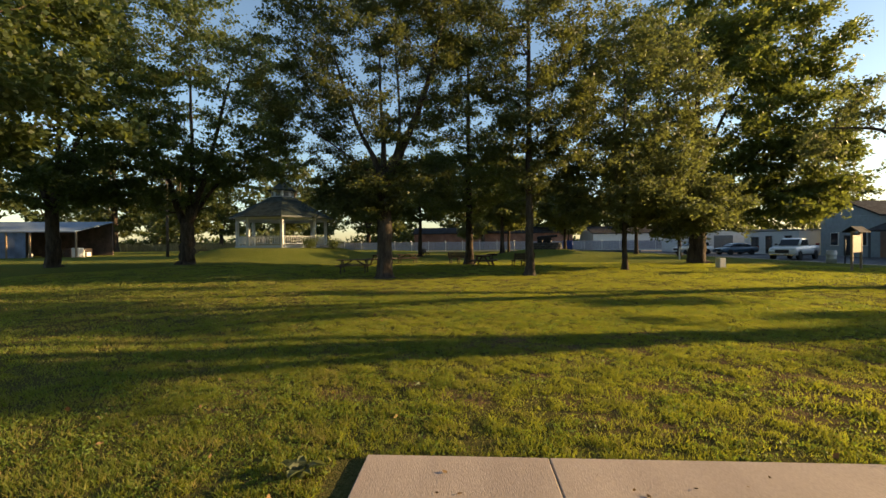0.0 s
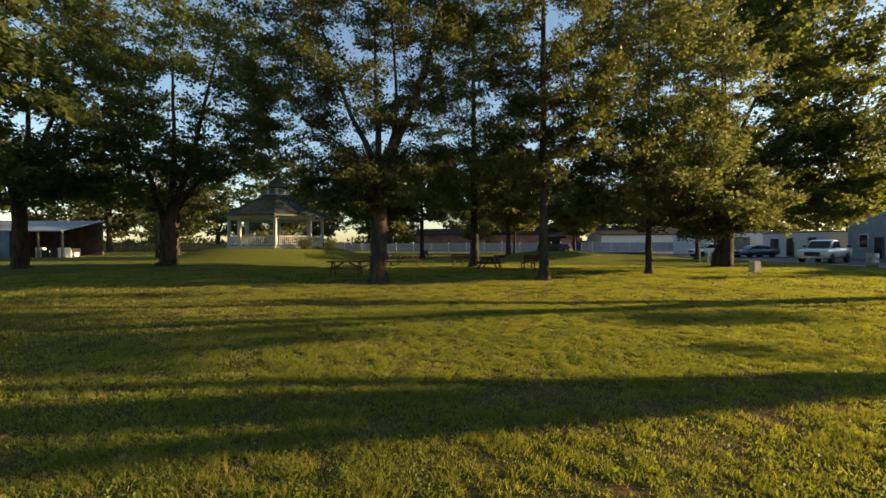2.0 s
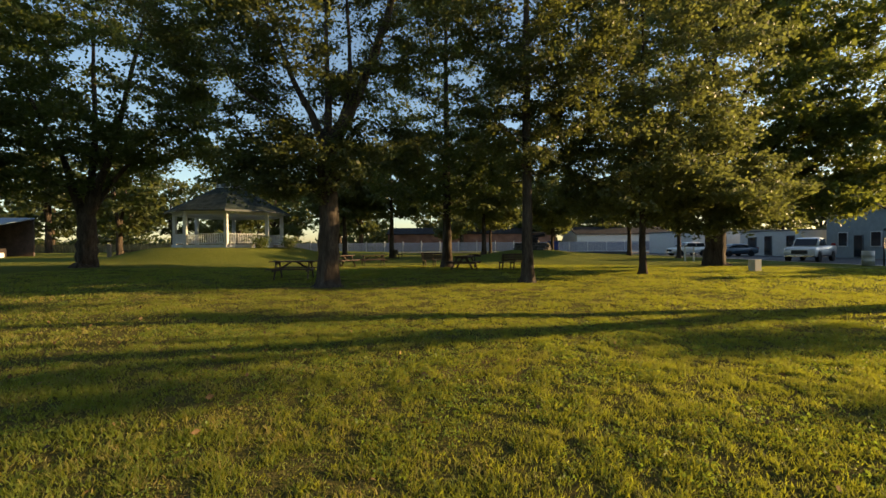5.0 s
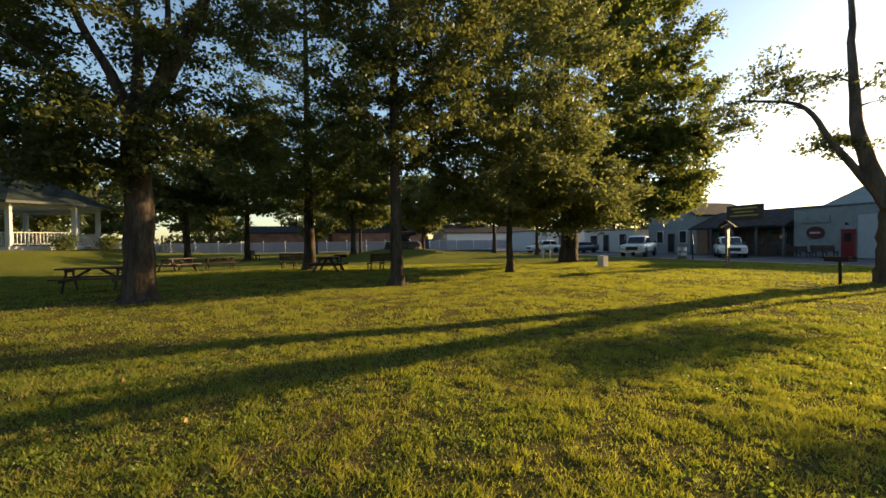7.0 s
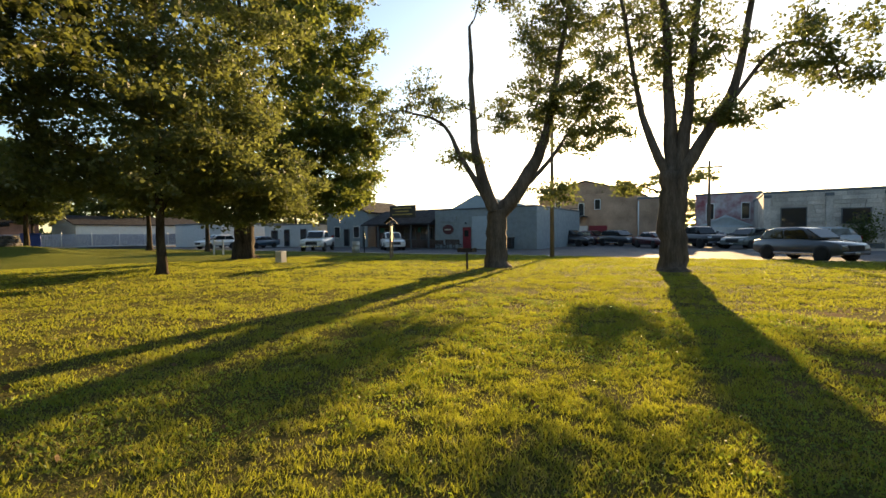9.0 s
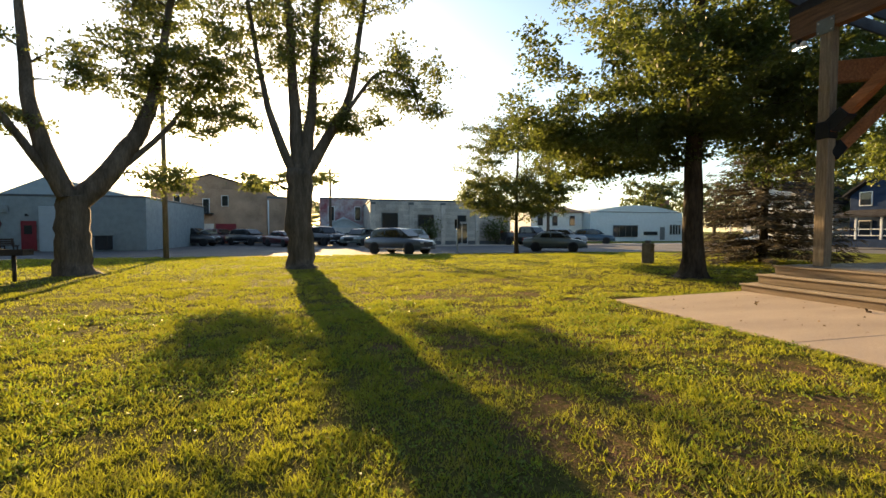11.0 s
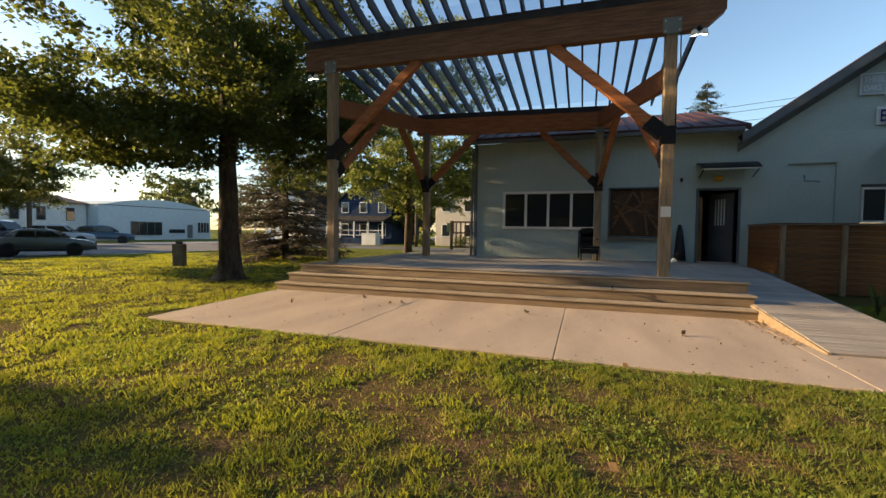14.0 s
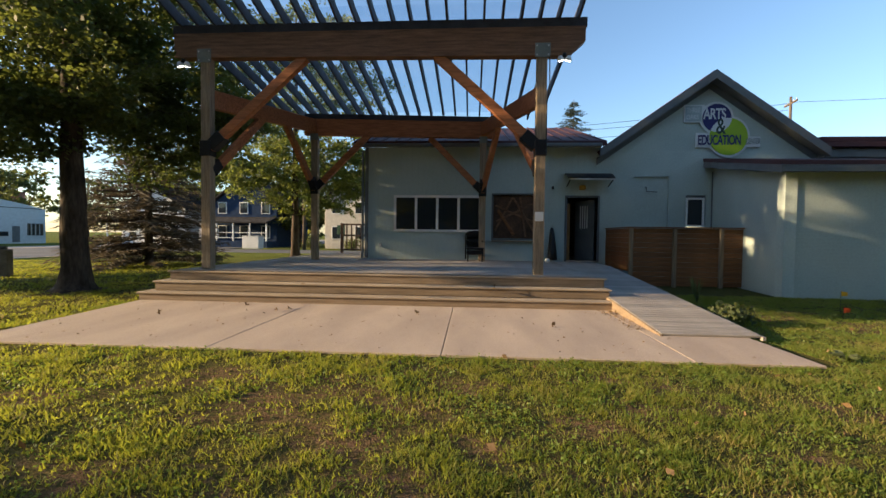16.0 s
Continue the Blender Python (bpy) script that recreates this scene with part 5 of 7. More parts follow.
c[:, 2] = rh.uniform(0, 1, len(c)) ** 0.8 * (3.2 + 1.6 * np.sin(c[:, 0] * 0.21 + c[:, 1] * 0.17) + 0.9 * np.sin(c[:, 0] * 0.53 - c[:, 1] * 0.4))
under = put("distant_hedge", quads_mesh("distant_hedge", leaves(rh, c, 7, 0.95, 0.9, 0.7), LEAF))
tagged(under, "rough hedges and undergrowth beyond the park", "hedge", kind="stuff")

# ---- gazebo on its mound ----
# its white paint and shingles are kept darker for the shade of the trees
def gazebo(x, y, z):
    g = thing("gazebo", x, y, z, label="white octagonal gazebo with dark green shingled roof and cupola", category="gazebo")
    R, E, FZ_ = 4.5, 5.3, 0.28
    deck8 = [(R * 1.06, 0), (R * 1.06, FZ_)]
    put("floor", lathe_mesh("floor", deck8, WHITEPAINT, 8, False), g, pose(0, 0, 0, 0, 0, 22.5))
    corner = [(R * math.cos(radians(22.5 + 45 * k)), R * math.sin(radians(22.5 + 45 * k))) for k in range(8)]
    for k, (a, b) in enumerate(corner):
        box("post", g, (a - 0.14, b - 0.14, FZ_), (a + 0.14, b + 0.14, 3.1), WHITEPAINT, 0.02)
        c, d = corner[(k + 1) % 8]
        strut("header", g, (a, b, 3.02), (c, d, 3.02), 0.16, 0.34, WHITEPAINT)
        if k == 7:
            continue
        rail = strut("railing", g, (a, b, 1.18), (c, d, 1.18), 0.08, 0.07, WHITEPAINT)
        strut("rail", rail, (a, b, 0.42), (c, d, 0.42), 0.06, 0.06, WHITEPAINT)
        n = 18
        for q in range(1, n):
            u = q / n
            box("baluster", rail, (a + (c - a) * u - 0.025, b + (d - b) * u - 0.025, 0.42), (a + (c - a) * u + 0.025, b + (d - b) * u + 0.025, 1.16), WHITEPAINT, 0)
    put("roof", lathe_mesh("roof", [(E, 3.1), (E, 3.24), (E * 0.62, 4.35), (1.35, 5.45), (1.2, 5.4), (E * 0.6, 4.2), (E * 0.97, 3.1)], GREENSHINGLE, 8, False, caps=False), g, pose(0, 0, 0, 0, 0, 22.5))
    put("ceiling", lathe_mesh("ceiling", [(E * 0.96, 3.14), (E * 0.96, 3.18)], WHITEPAINT, 8, False), g, pose(0, 0, 0, 0, 0, 22.5))
    put("eave_trim", lathe_mesh("eave_trim", [(E + 0.02, 3.06), (E + 0.05, 3.22), (E - 0.02, 3.23), (E - 0.03, 3.06)], GREYTRIM, 8, False, caps=False), g, pose(0, 0, 0, 0, 0, 22.5))
    cup = put("cupola", lathe_mesh("cupola", [(1.15, 5.3), (1.15, 6.15)], WHITEPAINT, 8, False), g, pose(0, 0, 0, 0, 0, 22.5))
    for k in range(8):
        a = radians(45 * k)
        box("louvre", cup, (-0.26, 1.05, 5.55), (0.26, 1.09, 6.02), GREYTRIM, 0, m=pose(0, 0, 0, 0, 0, 45 * k + 22.5))
    put("cupola_roof", lathe_mesh("cupola_roof", [(1.55, 6.12), (1.55, 6.2), (0.7, 6.75), (0.06, 7.35), (0.02, 7.6)], GREENSHINGLE, 8, False), g, pose(0, 0, 0, 0, 0, 22.5))
    # steps on the side towards the tables
    for k in range(6):
        box("step", g, (4.55 + 0.36 * k, -1.3, FZ_ - 0.24 - 0.2 * k), (4.95 + 0.36 * k, 1.3, FZ_ - 0.06 - 0.2 * k), CONCRETE, 0.01)
    return g


gazebo(GAZ[0], GAZ[1], gz(*GAZ) - 0.05)


def bush(name, x, y, r, h, n, leaf, seed, label, size=0.09):
    rng = np.random.default_rng(seed)
    ob = thing(name, x, y, gz(x, y), label=label, category="shrub")
    sv, sf = [], []
    cs = []
    for k in range(14):
        a, u = rng.uniform(0, 6.28), rng.uniform(0.2, 1)
        tip = np.array([math.cos(a) * r * u, math.sin(a) * r * u, h * rng.uniform(0.5, 1.0)])
        v, f = tube_data([(0, 0, 0), tip * 0.5 + (0, 0, 0.1 * h), tip], [0.015, 0.01, 0.004], 4, False)
        o = len(sv)
        sv.extend(v)
        sf.extend([tuple(q + o for q in t) for t in f])
        cs.append(tip), cs.append(tip * 0.75), cs.append(tip * 0.5)
    put("stem", mesh_from("stem", sv, sf, BARK), ob)
    put("foliage", quads_mesh("foliage", leaves(rng, np.array(cs), n // 42, size, r * 0.28, 0.8), leaf), ob)
    return ob


bush("shrub", GAZ[0] + 4.3, GAZ[1] - 3.4, 0.7, 1.0, 900, LEAF_DARK, 51, "clipped dark shrub beside the gazebo steps", 0.14)
bush("shrub", GAZ[0] + 6.2, GAZ[1] - 2.0, 0.7, 0.9, 900, LEAF_DARK, 52, "clipped dark shrub beside the gazebo steps", 0.14)
bush("shrub", -0.66, -2.6, 0.34, 0.26, 700, LEAF, 53, "low leafy weed clump beside the ramp", 0.08)


# ---- picnic tables and benches ----
def picnic_table(x, y, rz, label):
    t = thing("picnic_table", x, y, gz(x, y), rz, label=label, category="picnic table", group="picnic tables")
    top = box_mesh("top_plank", (-0.92, -0.07, 0.71), (0.92, 0.07, 0.755), PICNIC, 0.006)
    for k in range(5):
        put("top_plank", top, t, pose(0, -0.30 + 0.15 * k, 0))
    seat = box_mesh("seat_plank", (-0.92, -0.065, 0.41), (0.92, 0.065, 0.455), PICNIC, 0.006)
    for yy in (-0.76, -0.62, 0.62, 0.76):
        put("seat_plank", seat, t, pose(0, yy, 0))
    for xx in (-0.66, 0.66):
        for s in (-1, 1):
            strut("leg", t, (xx, s * 0.62, 0.0), (xx, s * 0.22, 0.71), 0.045, 0.10, PICNIC)
        box("seat_bearer", t, (xx - 0.022, -0.82, 0.33), (xx + 0.022, 0.82, 0.41), PICNIC, 0.004)
        box("top_bearer", t, (xx - 0.022, -0.36, 0.63), (xx + 0.022, 0.36, 0.71), PICNIC, 0.004)
        strut("brace", t, (xx, 0, 0.37), (xx * 0.2, 0, 0.70), 0.04, 0.08, PICNIC)
    return t


pt = picnic_table(-5.5, 20.3, 6, "dark brown wooden picnic table beside the forked tree")
for x, y, rz in ((-6.1, 31.0, 60), (-4.2, 32.2, 20), (1.9, 26.4, 75)):
    copy_thing(pt, pose(x, y, gz(x, y), 0, 0, rz))


def bench(x, y, rz, label):
    b = thing("park_bench", x, y, gz(x, y), rz, label=label, category="bench", group="benches")
    for k in range(3):
        box("seat_slat", b, (-0.8, 0.02 + 0.14 * k, 0.42), (0.8, 0.14 + 0.14 * k, 0.455), PICNIC, 0.006)
    for k in range(3):
        strut("back_slat", b, (-0.8, 0.47 + 0.03 * k, 0.56 + 0.14 * k), (0.8, 0.47 + 0.03 * k, 0.56 + 0.14 * k), 0.03, 0.12, PICNIC)
    for xx in (-0.7, 0.0, 0.7):
        strut("leg", b, (xx, 0.03, 0), (xx, 0.06, 0.42), 0.06, 0.06, PICNIC)
        strut("back_leg", b, (xx, 0.36, 0), (xx, 0.56, 0.92), 0.06, 0.06, PICNIC)
        box("arm", b, (xx - 0.03, 0.0, 0.36), (xx + 0.03, 0.44, 0.42), PICNIC, 0.006)
    return b


bn = bench(4.5, 26.6, 200, "brown slatted park bench on the lawn")
for x, y, rz in ((-4.0, 47.5, 120), (0.2, 30.3, 160)):
    copy_thing(bn, pose(x, y, gz(x, y), 0, 0, rz))


def park_grill(x, y, rz, label):
    g = thing("park_grill", x, y, gz(x, y), rz, label=label, category="grill", group="grills")
    g.scale = (1.15, 1.15, 0.78)
    tube("post", g, [(0, 0, -0.1), (0, 0, 0.86)], 0.04, RUST, 8)
    bm = bmesh.new()
    bm_box(bm, (-0.26, -0.2, 0.86), (0.26, 0.2, 0.88), 0.004)
    bm_box(bm, (-0.26, -0.2, 0.88), (-0.24, 0.2, 1.06), 0.004)
    bm_box(bm, (0.24, -0.2, 0.88), (0.26, 0.2, 1.06), 0.004)
    bm_box(bm, (-0.24, 0.18, 0.88), (0.24, 0.2, 1.06), 0.004)
    put("fire_box", done(bm, "fire_box", RUST), g)
    for k in range(7):
        tube("grate_bar", g, [(-0.24, -0.16 + 0.05 * k, 1.0), (0.24, -0.16 + 0.05 * k, 1.0)], 0.007, RUST, 5)
    for s in (-1, 1):
        tube("grate_handle", g, [(s * 0.24, 0, 1.0), (s * 0.36, 0, 1.0), (s * 0.46, 0.02, 1.0)], 0.014, RUST, 6)
    return g


pg = park_grill(16.3, 12.85, 95, "black steel barbecue grill on a post")
copy_thing(pg, pose(2.6, 28.2, gz(2.6, 28.2), 0, 0, 20))

# ---- memorial mound: ring of stones and an iron cannon ----
ring = thing("stone_ring", ROCK[0], ROCK[1], gz(*ROCK) - 0.05, label="low dark stone ring on the grass mound", category="stone ring")
rs = np.random.default_rng(3)
for row in range(3):
    for k in range(18):
        a = radians(20 * k + 10 * (row % 2))
        r = 1.7 - 0.07 * row
        bm = bm_box(bmesh.new(), (-0.28, -0.16, 0), (0.28, 0.16, 0.25), 0.05)
        for v in bm.verts:
            v.co += Vector(rs.normal(0, 0.015, 3))
        put("stone", done(bm, "stone", STONE), ring, pose(r * math.cos(a), r * math.sin(a), 0.25 * row, 0, 0, math.degrees(a) + 90))
put("fill", lathe_mesh("fill", [(1.5, 0.0), (1.5, 0.66), (0.0, 0.72)], STONE, 24), ring)
can = thing("cannon", ROCK[0], ROCK[1], gz(*ROCK) + 0.62, 8, label="black iron cannon on a low carriage", category="cannon")
put("barrel", lathe_mesh("barrel", [(0.04, -1.05), (0.13, -1.0), (0.2, -0.9), (0.21, -0.4), (0.17, 0.2), (0.13, 1.2), (0.17, 1.3), (0.10, 1.32)], BRACKET, 18), can, pose(0, 0, 0.72, 0, 84, 0))
for s in (-1, 1):
    box("cheek", can, (-0.9, s * 0.24 - 0.05, 0.1), (0.6, s * 0.24 + 0.05, 0.62), BRACKET, 0.03)
    for xx in (-0.6, 0.4):
        put("wheel", lathe_mesh("wheel", [(0.2, -0.05), (0.22, 0), (0.2, 0.05)], BRACKET, 16), can, pose(xx, s * 0.36, 0.2, 90))

# ---- litter bin, drum, notice board, posts ----
lb = thing("litter_bin", 16.1, 23.6, gz(16.1, 23.6), 12, label="pale concrete litter bin on the lawn", category="litter bin")
lb.scale = (0.75, 0.75, 0.9)
bm = bmesh.new()
for lo, hi in (((-0.34, -0.34, 0), (0.34, -0.27, 0.86)), ((-0.34, 0.27, 0), (0.34, 0.34, 0.86)), ((-0.34, -0.27, 0), (-0.27, 0.27, 0.86)), ((0.27, -0.27, 0), (0.34, 0.27, 0.86)), ((-0.3, -0.3, 0), (0.3, 0.3, 0.1))):
    bm_box(bm, [0.75 * q for q in lo], [0.75 * q for q in hi], 0.012)
put("shell", done(bm, "shell", mat("pale_aggregate", (0.74, 0.68, 0.58), 0.85, vary=0.06, fine=60, bump=0.3)), lb)
put("liner", lathe_mesh("liner", [(0.18, 0.08), (0.19, 0.60), (0.18, 0.60), (0.165, 0.09)], DARK, 18, caps=False), lb)
dm = thing("drum", 26.3, 28.3, gz(26.3, 28.3), label="dented galvanised refuse drum at the kerb", category="bin")
put("drum_body", lathe_mesh("drum_body", [(0.29, 0), (0.29, 0.28), (0.305, 0.30), (0.29, 0.32), (0.29, 0.58), (0.305, 0.60), (0.29, 0.62), (0.29, 0.88), (0.27, 0.88), (0.27, 0.1)], GALV, 24), dm)
tube("marker_post", dm, [(0.75, -0.2, -0.1), (0.75, -0.2, 1.7)], 0.035, BRACKET, 8)
kb = thing("notice_kiosk", 21.5, 20.8, gz(21.5, 20.8), 35, label="wooden notice board on two posts with little roof", category="notice board")
for s in (-0.72, 0.72):
    box("post", kb, (s - 0.05, -0.05, -0.1), (s + 0.05, 0.05, 2.05), POSTWOOD, 0.008)
box("panel", kb, (-0.66, -0.03, 0.95), (0.66, 0.03, 1.95), mat("notice_wood", (0.24, 0.14, 0.06), 0.6, vary=0.2, stretch=(1, 6, 6)), 0.01)
box("glazing", kb, (-0.58, 0.03, 1.02), (0.58, 0.036, 1.88), mat("papers", (0.13, 0.09, 0.055), 0.6, vary=0.35, scale=5, bump=0), 0)
put("gable_roof", prism_mesh("gable_roof", [(-0.34, 2.0), (0, 2.28), (0.34, 2.0), (0.34, 2.05), (0, 2.34), (-0.34, 2.05)], -0.95, 0.95, SHINGLE), kb, Matrix(((0, 1, 0, 0), (1, 0, 0, 0), (0, 0, 1, 0), (0, 0, 0, 1))))
# concrete pillar with a plate
pl = thing("stone_marker", 17.95, -7.15, gz(17.95, -7.15), 20, label="short weathered concrete marker post on the lawn", category="marker")
box("pillar", pl, (-0.2, -0.14, -0.1), (0.2, 0.14, 0.82), mat("weathered_post", (0.20, 0.165, 0.12), 0.9, vary=0.25, bump=0.4), 0.03)
box("cap", pl, (-0.1, -0.08, 0.82), (0.1, 0.08, 0.92), STONE, 0.02)
# utility pole by the fork tree, with its shadow on the lawn
up = thing("utility_pole", 25.9, 12.75, gz(25.9, 12.75), label="weathered wooden pole at the lawn's edge", category="pole")
tube("shaft", up, [(0, 0, -0.3), (0.02, 0.01, 4), (0.06, 0.02, 8.3)], [0.13, 0.11, 0.085], POSTWOOD, 10)
sp = thing("street_sign", 27.3, -1.85, gz(27.3, -1.85), 90, label="small dark sign on a thin metal post", category="sign")
tube("post", sp, [(0, 0, -0.1), (0, 0, 2.1)], 0.03, GALV, 8)
box("plate", sp, (-0.16, -0.012, 1.55), (0.16, 0.012, 2.1), BRACKET, 0.01)
wp = thing("fence_stake", 20.4, 36.8, gz(20.4, 36.8), label="pair of white-topped posts with a rail", category="post")
for s in (-0.35, 0.35):
    box("post", wp, (s - 0.05, -0.05, 0), (s + 0.05, 0.05, 1.15), TRIM, 0.01)
box("rail", wp, (-0.3, -0.02, 0.9), (0.3, 0.02, 1.0), TRIM, 0.006)
bb = thing("blue_bin", 15.5, 60.5, gz(15.5, 60.5), label="tall blue recycling bin beside the far street", category="bin")
box("body", bb, (-0.6, -0.6, 0), (0.6, 0.6, 1.5), mat("blue_plastic", (0.015, 0.05, 0.30), 0.4, vary=0.08), 0.05)
box("lid", bb, (-0.64, -0.64, 1.5), (0.64, 0.64, 1.6), mat("blue_plastic_lid", (0.012, 0.04, 0.24), 0.4), 0.03)
# marker flags by the wall
for x, y, c, h, lab in ((-3.3, -3.9, (0.8, 0.45, 0.02), 0.45, "small yellow utility flag stuck in the lawn"), (-2.9, -3.35, (0.75, 0.10, 0.02), 0.24, "small orange utility flag bent to the ground")):
    fl = thing("marker_flag", x, y, gz(x, y), 0, label=lab, category="flag")
    tube("wire", fl, [(0, 0, 0), (0.01, 0, h)], 0.004, BRACKET, 5)
    v = [(0, 0, h), (-0.1, 0.02, h - 0.02), (-0.11, 0.0, h - 0.09), (0, 0, h - 0.1), (0, 0.003, h), (-0.1, 0.023, h - 0.02), (-0.11, 0.003, h - 0.09), (0, 0.003, h - 0.1)]
    put("pennant", mesh_from("pennant", v, [(0, 1, 2, 3), (7, 6, 5, 4), (0, 4, 5, 1), (1, 5, 6, 2), (2, 6, 7, 3)], mat("flag_film", c, 0.5)), fl)
# tall blades of an iris by the fence
ir = thing("iris_plant", -1.05, -4.75, gz(-1.05, -4.75), label="upright sword-leaved plant in the strip by the ramp", category="plant")
ri = np.random.default_rng(9)
for k in range(12):
    a, hh = ri.uniform(0, 6.28), ri.uniform(0.3, 0.62)
    d = np.array([math.cos(a), math.sin(a), 0]) * ri.uniform(0.05, 0.2)
    side = np.array([-math.sin(a), math.cos(a), 0]) * 0.016
    p0, p1, p2 = np.zeros(3), d * 0.4 + (0, 0, hh * 0.6), d + (0, 0, hh)
    put("leaf", mesh_from("leaf", [p0 - side, p0 + side, p1 + side, p2, p1 - side], [(0, 1, 2, 3, 4)], LEAF_LIGHT), ir)

# ---- things on the deck ----
ch = thing("stacked_chair", 3.72, -9.45, DZ, 0, label="black high-backed chair standing against the wall", category="chair")
box("seat", ch, (-0.29, 0.0, 0.38), (0.29, 0.5, 0.45), BRACKET, 0.03)
box("back_panel", ch, (-0.28, -0.125, 0.40), (0.28, -0.09, 0.92), BRACKET, 0.02)
for k in range(4):
    box("back_slat", ch, (-0.27, -0.10 - 0.02 * k, 0.44 + 0.135 * k), (0.27, -0.05 - 0.02 * k, 0.565 + 0.135 * k), BRACKET, 0.02)
for xx in (-0.31, 0.31):
    strut("back_post", ch, (xx, 0.0, 0.05), (xx, -0.16, 0.9), 0.05, 0.07, BRACKET, 0.015)
tube("top_rail", ch, [(-0.31, -0.16, 0.86), (-0.22, -0.17, 0.95), (0.0, -0.175, 0.98), (0.22, -0.17, 0.95), (0.31, -0.16, 0.86)], 0.04, BRACKET, 8)
box("front_apron", ch, (-0.27, 0.46, 0.22), (0.27, 0.50, 0.37), BRACKET, 0.015)
for xx in (-0.23, 0.23):
    for yy in (0.02, 0.46):
        box("leg", ch, (xx - 0.02, yy - 0.02, 0), (xx + 0.02, yy + 0.02, 0.42), BRACKET, 0.005)
    box("armrest", ch, (xx - 0.03, -0.02, 0.64), (xx + 0.03, 0.42, 0.68), BRACKET, 0.015)
um = thing("folded_umbrella", 1.16, -9.55, DZ, 0, label="folded black patio umbrella leaning at the wall", category="umbrella")
put("canopy", lathe_mesh("canopy", [(0.17, 0.06), (0.15, 0.3), (0.10, 0.8), (0.06, 1.1), (0.02, 1.16)], BRACKET, 12), um, pose(0, 0, 0, 8, 0, 0))
tube("pole", um, [(0, 0, 0), (0, -0.15, 1.22)], 0.018, GALV, 6)
bag = thing("white_bag", 1.36, -9.3, DZ, label="small white plastic bag on the deck", category="bag")
bmb = bmesh.new()
bmesh.ops.create_icosphere(bmb, subdivisions=2, radius=0.12)
for v in bmb.verts:
    v.co = Vector((v.co.x * 1.0, v.co.y * 0.8, max(-0.1, v.co.z) + 0.1)) + Vector(noise.noise_vector(v.co * 14)) * 0.02
put("bag_body", done(bmb, "bag_body", TRIM), bag)
bag.scale = (0.7, 0.7, 0.6)
gate = thing("rail_gate", 8.9, -14.4, DZ, 0, label="brown wooden gate rail at the back of the deck", category="gate")
for xx in (-0.85, 0.85):
    box("post", gate, (xx - 0.06, -0.06, 0), (xx + 0.06, 0.06, 1.35), PICNIC, 0.01)
for zz in (0.1, 0.75, 1.25):
    box("rail", gate, (-0.8, -0.03, zz), (0.8, 0.03, zz + 0.08), PICNIC, 0.006)
for k in range(7):
    box("slat", gate, (-0.72 + 0.22 * k, -0.015, 0.18), (-0.66 + 0.22 * k, 0.015, 1.25), PICNIC, 0.004)

# ---- cars ----
TYRE = mat("tyre_rubber", (0.02, 0.02, 0.02), 0.85, vary=0.15, bump=0.1)
RIM = mat("alloy_rim", (0.45, 0.45, 0.46), 0.35, metal=0.9, vary=0.1, bump=0)
CARGLASS = glass_mat("car_glass", (0.012, 0.014, 0.016))
LAMPCLEAR = glass_mat("headlamp", (0.55, 0.57, 0.6))
LAMPRED = glass_mat("tail_lamp", (0.25, 0.01, 0.01))
CHROME = mat("chrome", (0.55, 0.55, 0.56), 0.2, metal=1.0, vary=0.03, bump=0)
PLASTIC = mat("black_plastic", (0.025, 0.025, 0.027), 0.6, vary=0.08)


def car_paint(name, col, rough=0.3):
    m = mat(name, col, rough, vary=0.03, scale=0.8, fine=90, bump=0.0, spec=0.5)
    m.node_tree.nodes["Principled BSDF"].inputs["Coat Weight"].default_value = 0.6
    return m


SHAPES = {  # lower body outline (x, z) from the tail to the nose, then cabin outline; half width; wheel places
    "suv": ([(-2.3, 0.42), (-2.32, 0.75), (-2.22, 1.02), (-1.2, 1.06), (0.6, 1.05), (1.5, 0.98), (2.1, 0.88), (2.3, 0.72), (2.32, 0.40), (1.9, 0.30), (-1.9, 0.30)],
            [(-2.15, 1.02), (-1.75, 1.50), (-1.2, 1.64), (0.0, 1.66), (0.45, 1.58), (1.2, 1.06)], 0.94, (-1.38, 1.42), 0.36),
    "sedan": ([(-2.4, 0.40), (-2.45, 0.80), (-2.3, 0.95), (-1.4, 0.98), (0.9, 0.95), (1.9, 0.84), (2.35, 0.68), (2.42, 0.38), (2.0, 0.27), (-2.0, 0.27)],
              [(-1.75, 0.96), (-1.1, 1.36), (-0.6, 1.43), (0.15, 1.42), (0.5, 1.34), (1.25, 0.93)], 0.90, (-1.42, 1.40), 0.33),
    "van": ([(-2.5, 0.42), (-2.52, 0.9), (-2.45, 1.12), (-1.0, 1.14), (1.0, 1.10), (1.8, 0.98), (2.35, 0.82), (2.48, 0.42), (2.1, 0.28), (-2.1, 0.28)],
            [(-2.42, 1.1), (-2.2, 1.62), (-1.8, 1.74), (0.0, 1.75), (0.6, 1.66), (1.6, 1.02)], 0.98, (-1.5, 1.5), 0.35),
    "pickup": ([(-2.9, 0.55), (-2.92, 1.22), (-0.75, 1.24), (-0.7, 1.20), (1.0, 1.18), (1.5, 1.16), (2.6, 1.08), (2.75, 0.9), (2.78, 0.5), (2.4, 0.42), (-2.5, 0.42)],
               [(-0.72, 1.2), (-0.62, 1.78), (-0.3, 1.88), (0.5, 1.88), (0.85, 1.78), (1.5, 1.16)], 1.0, (-1.75, 1.85), 0.42),
}


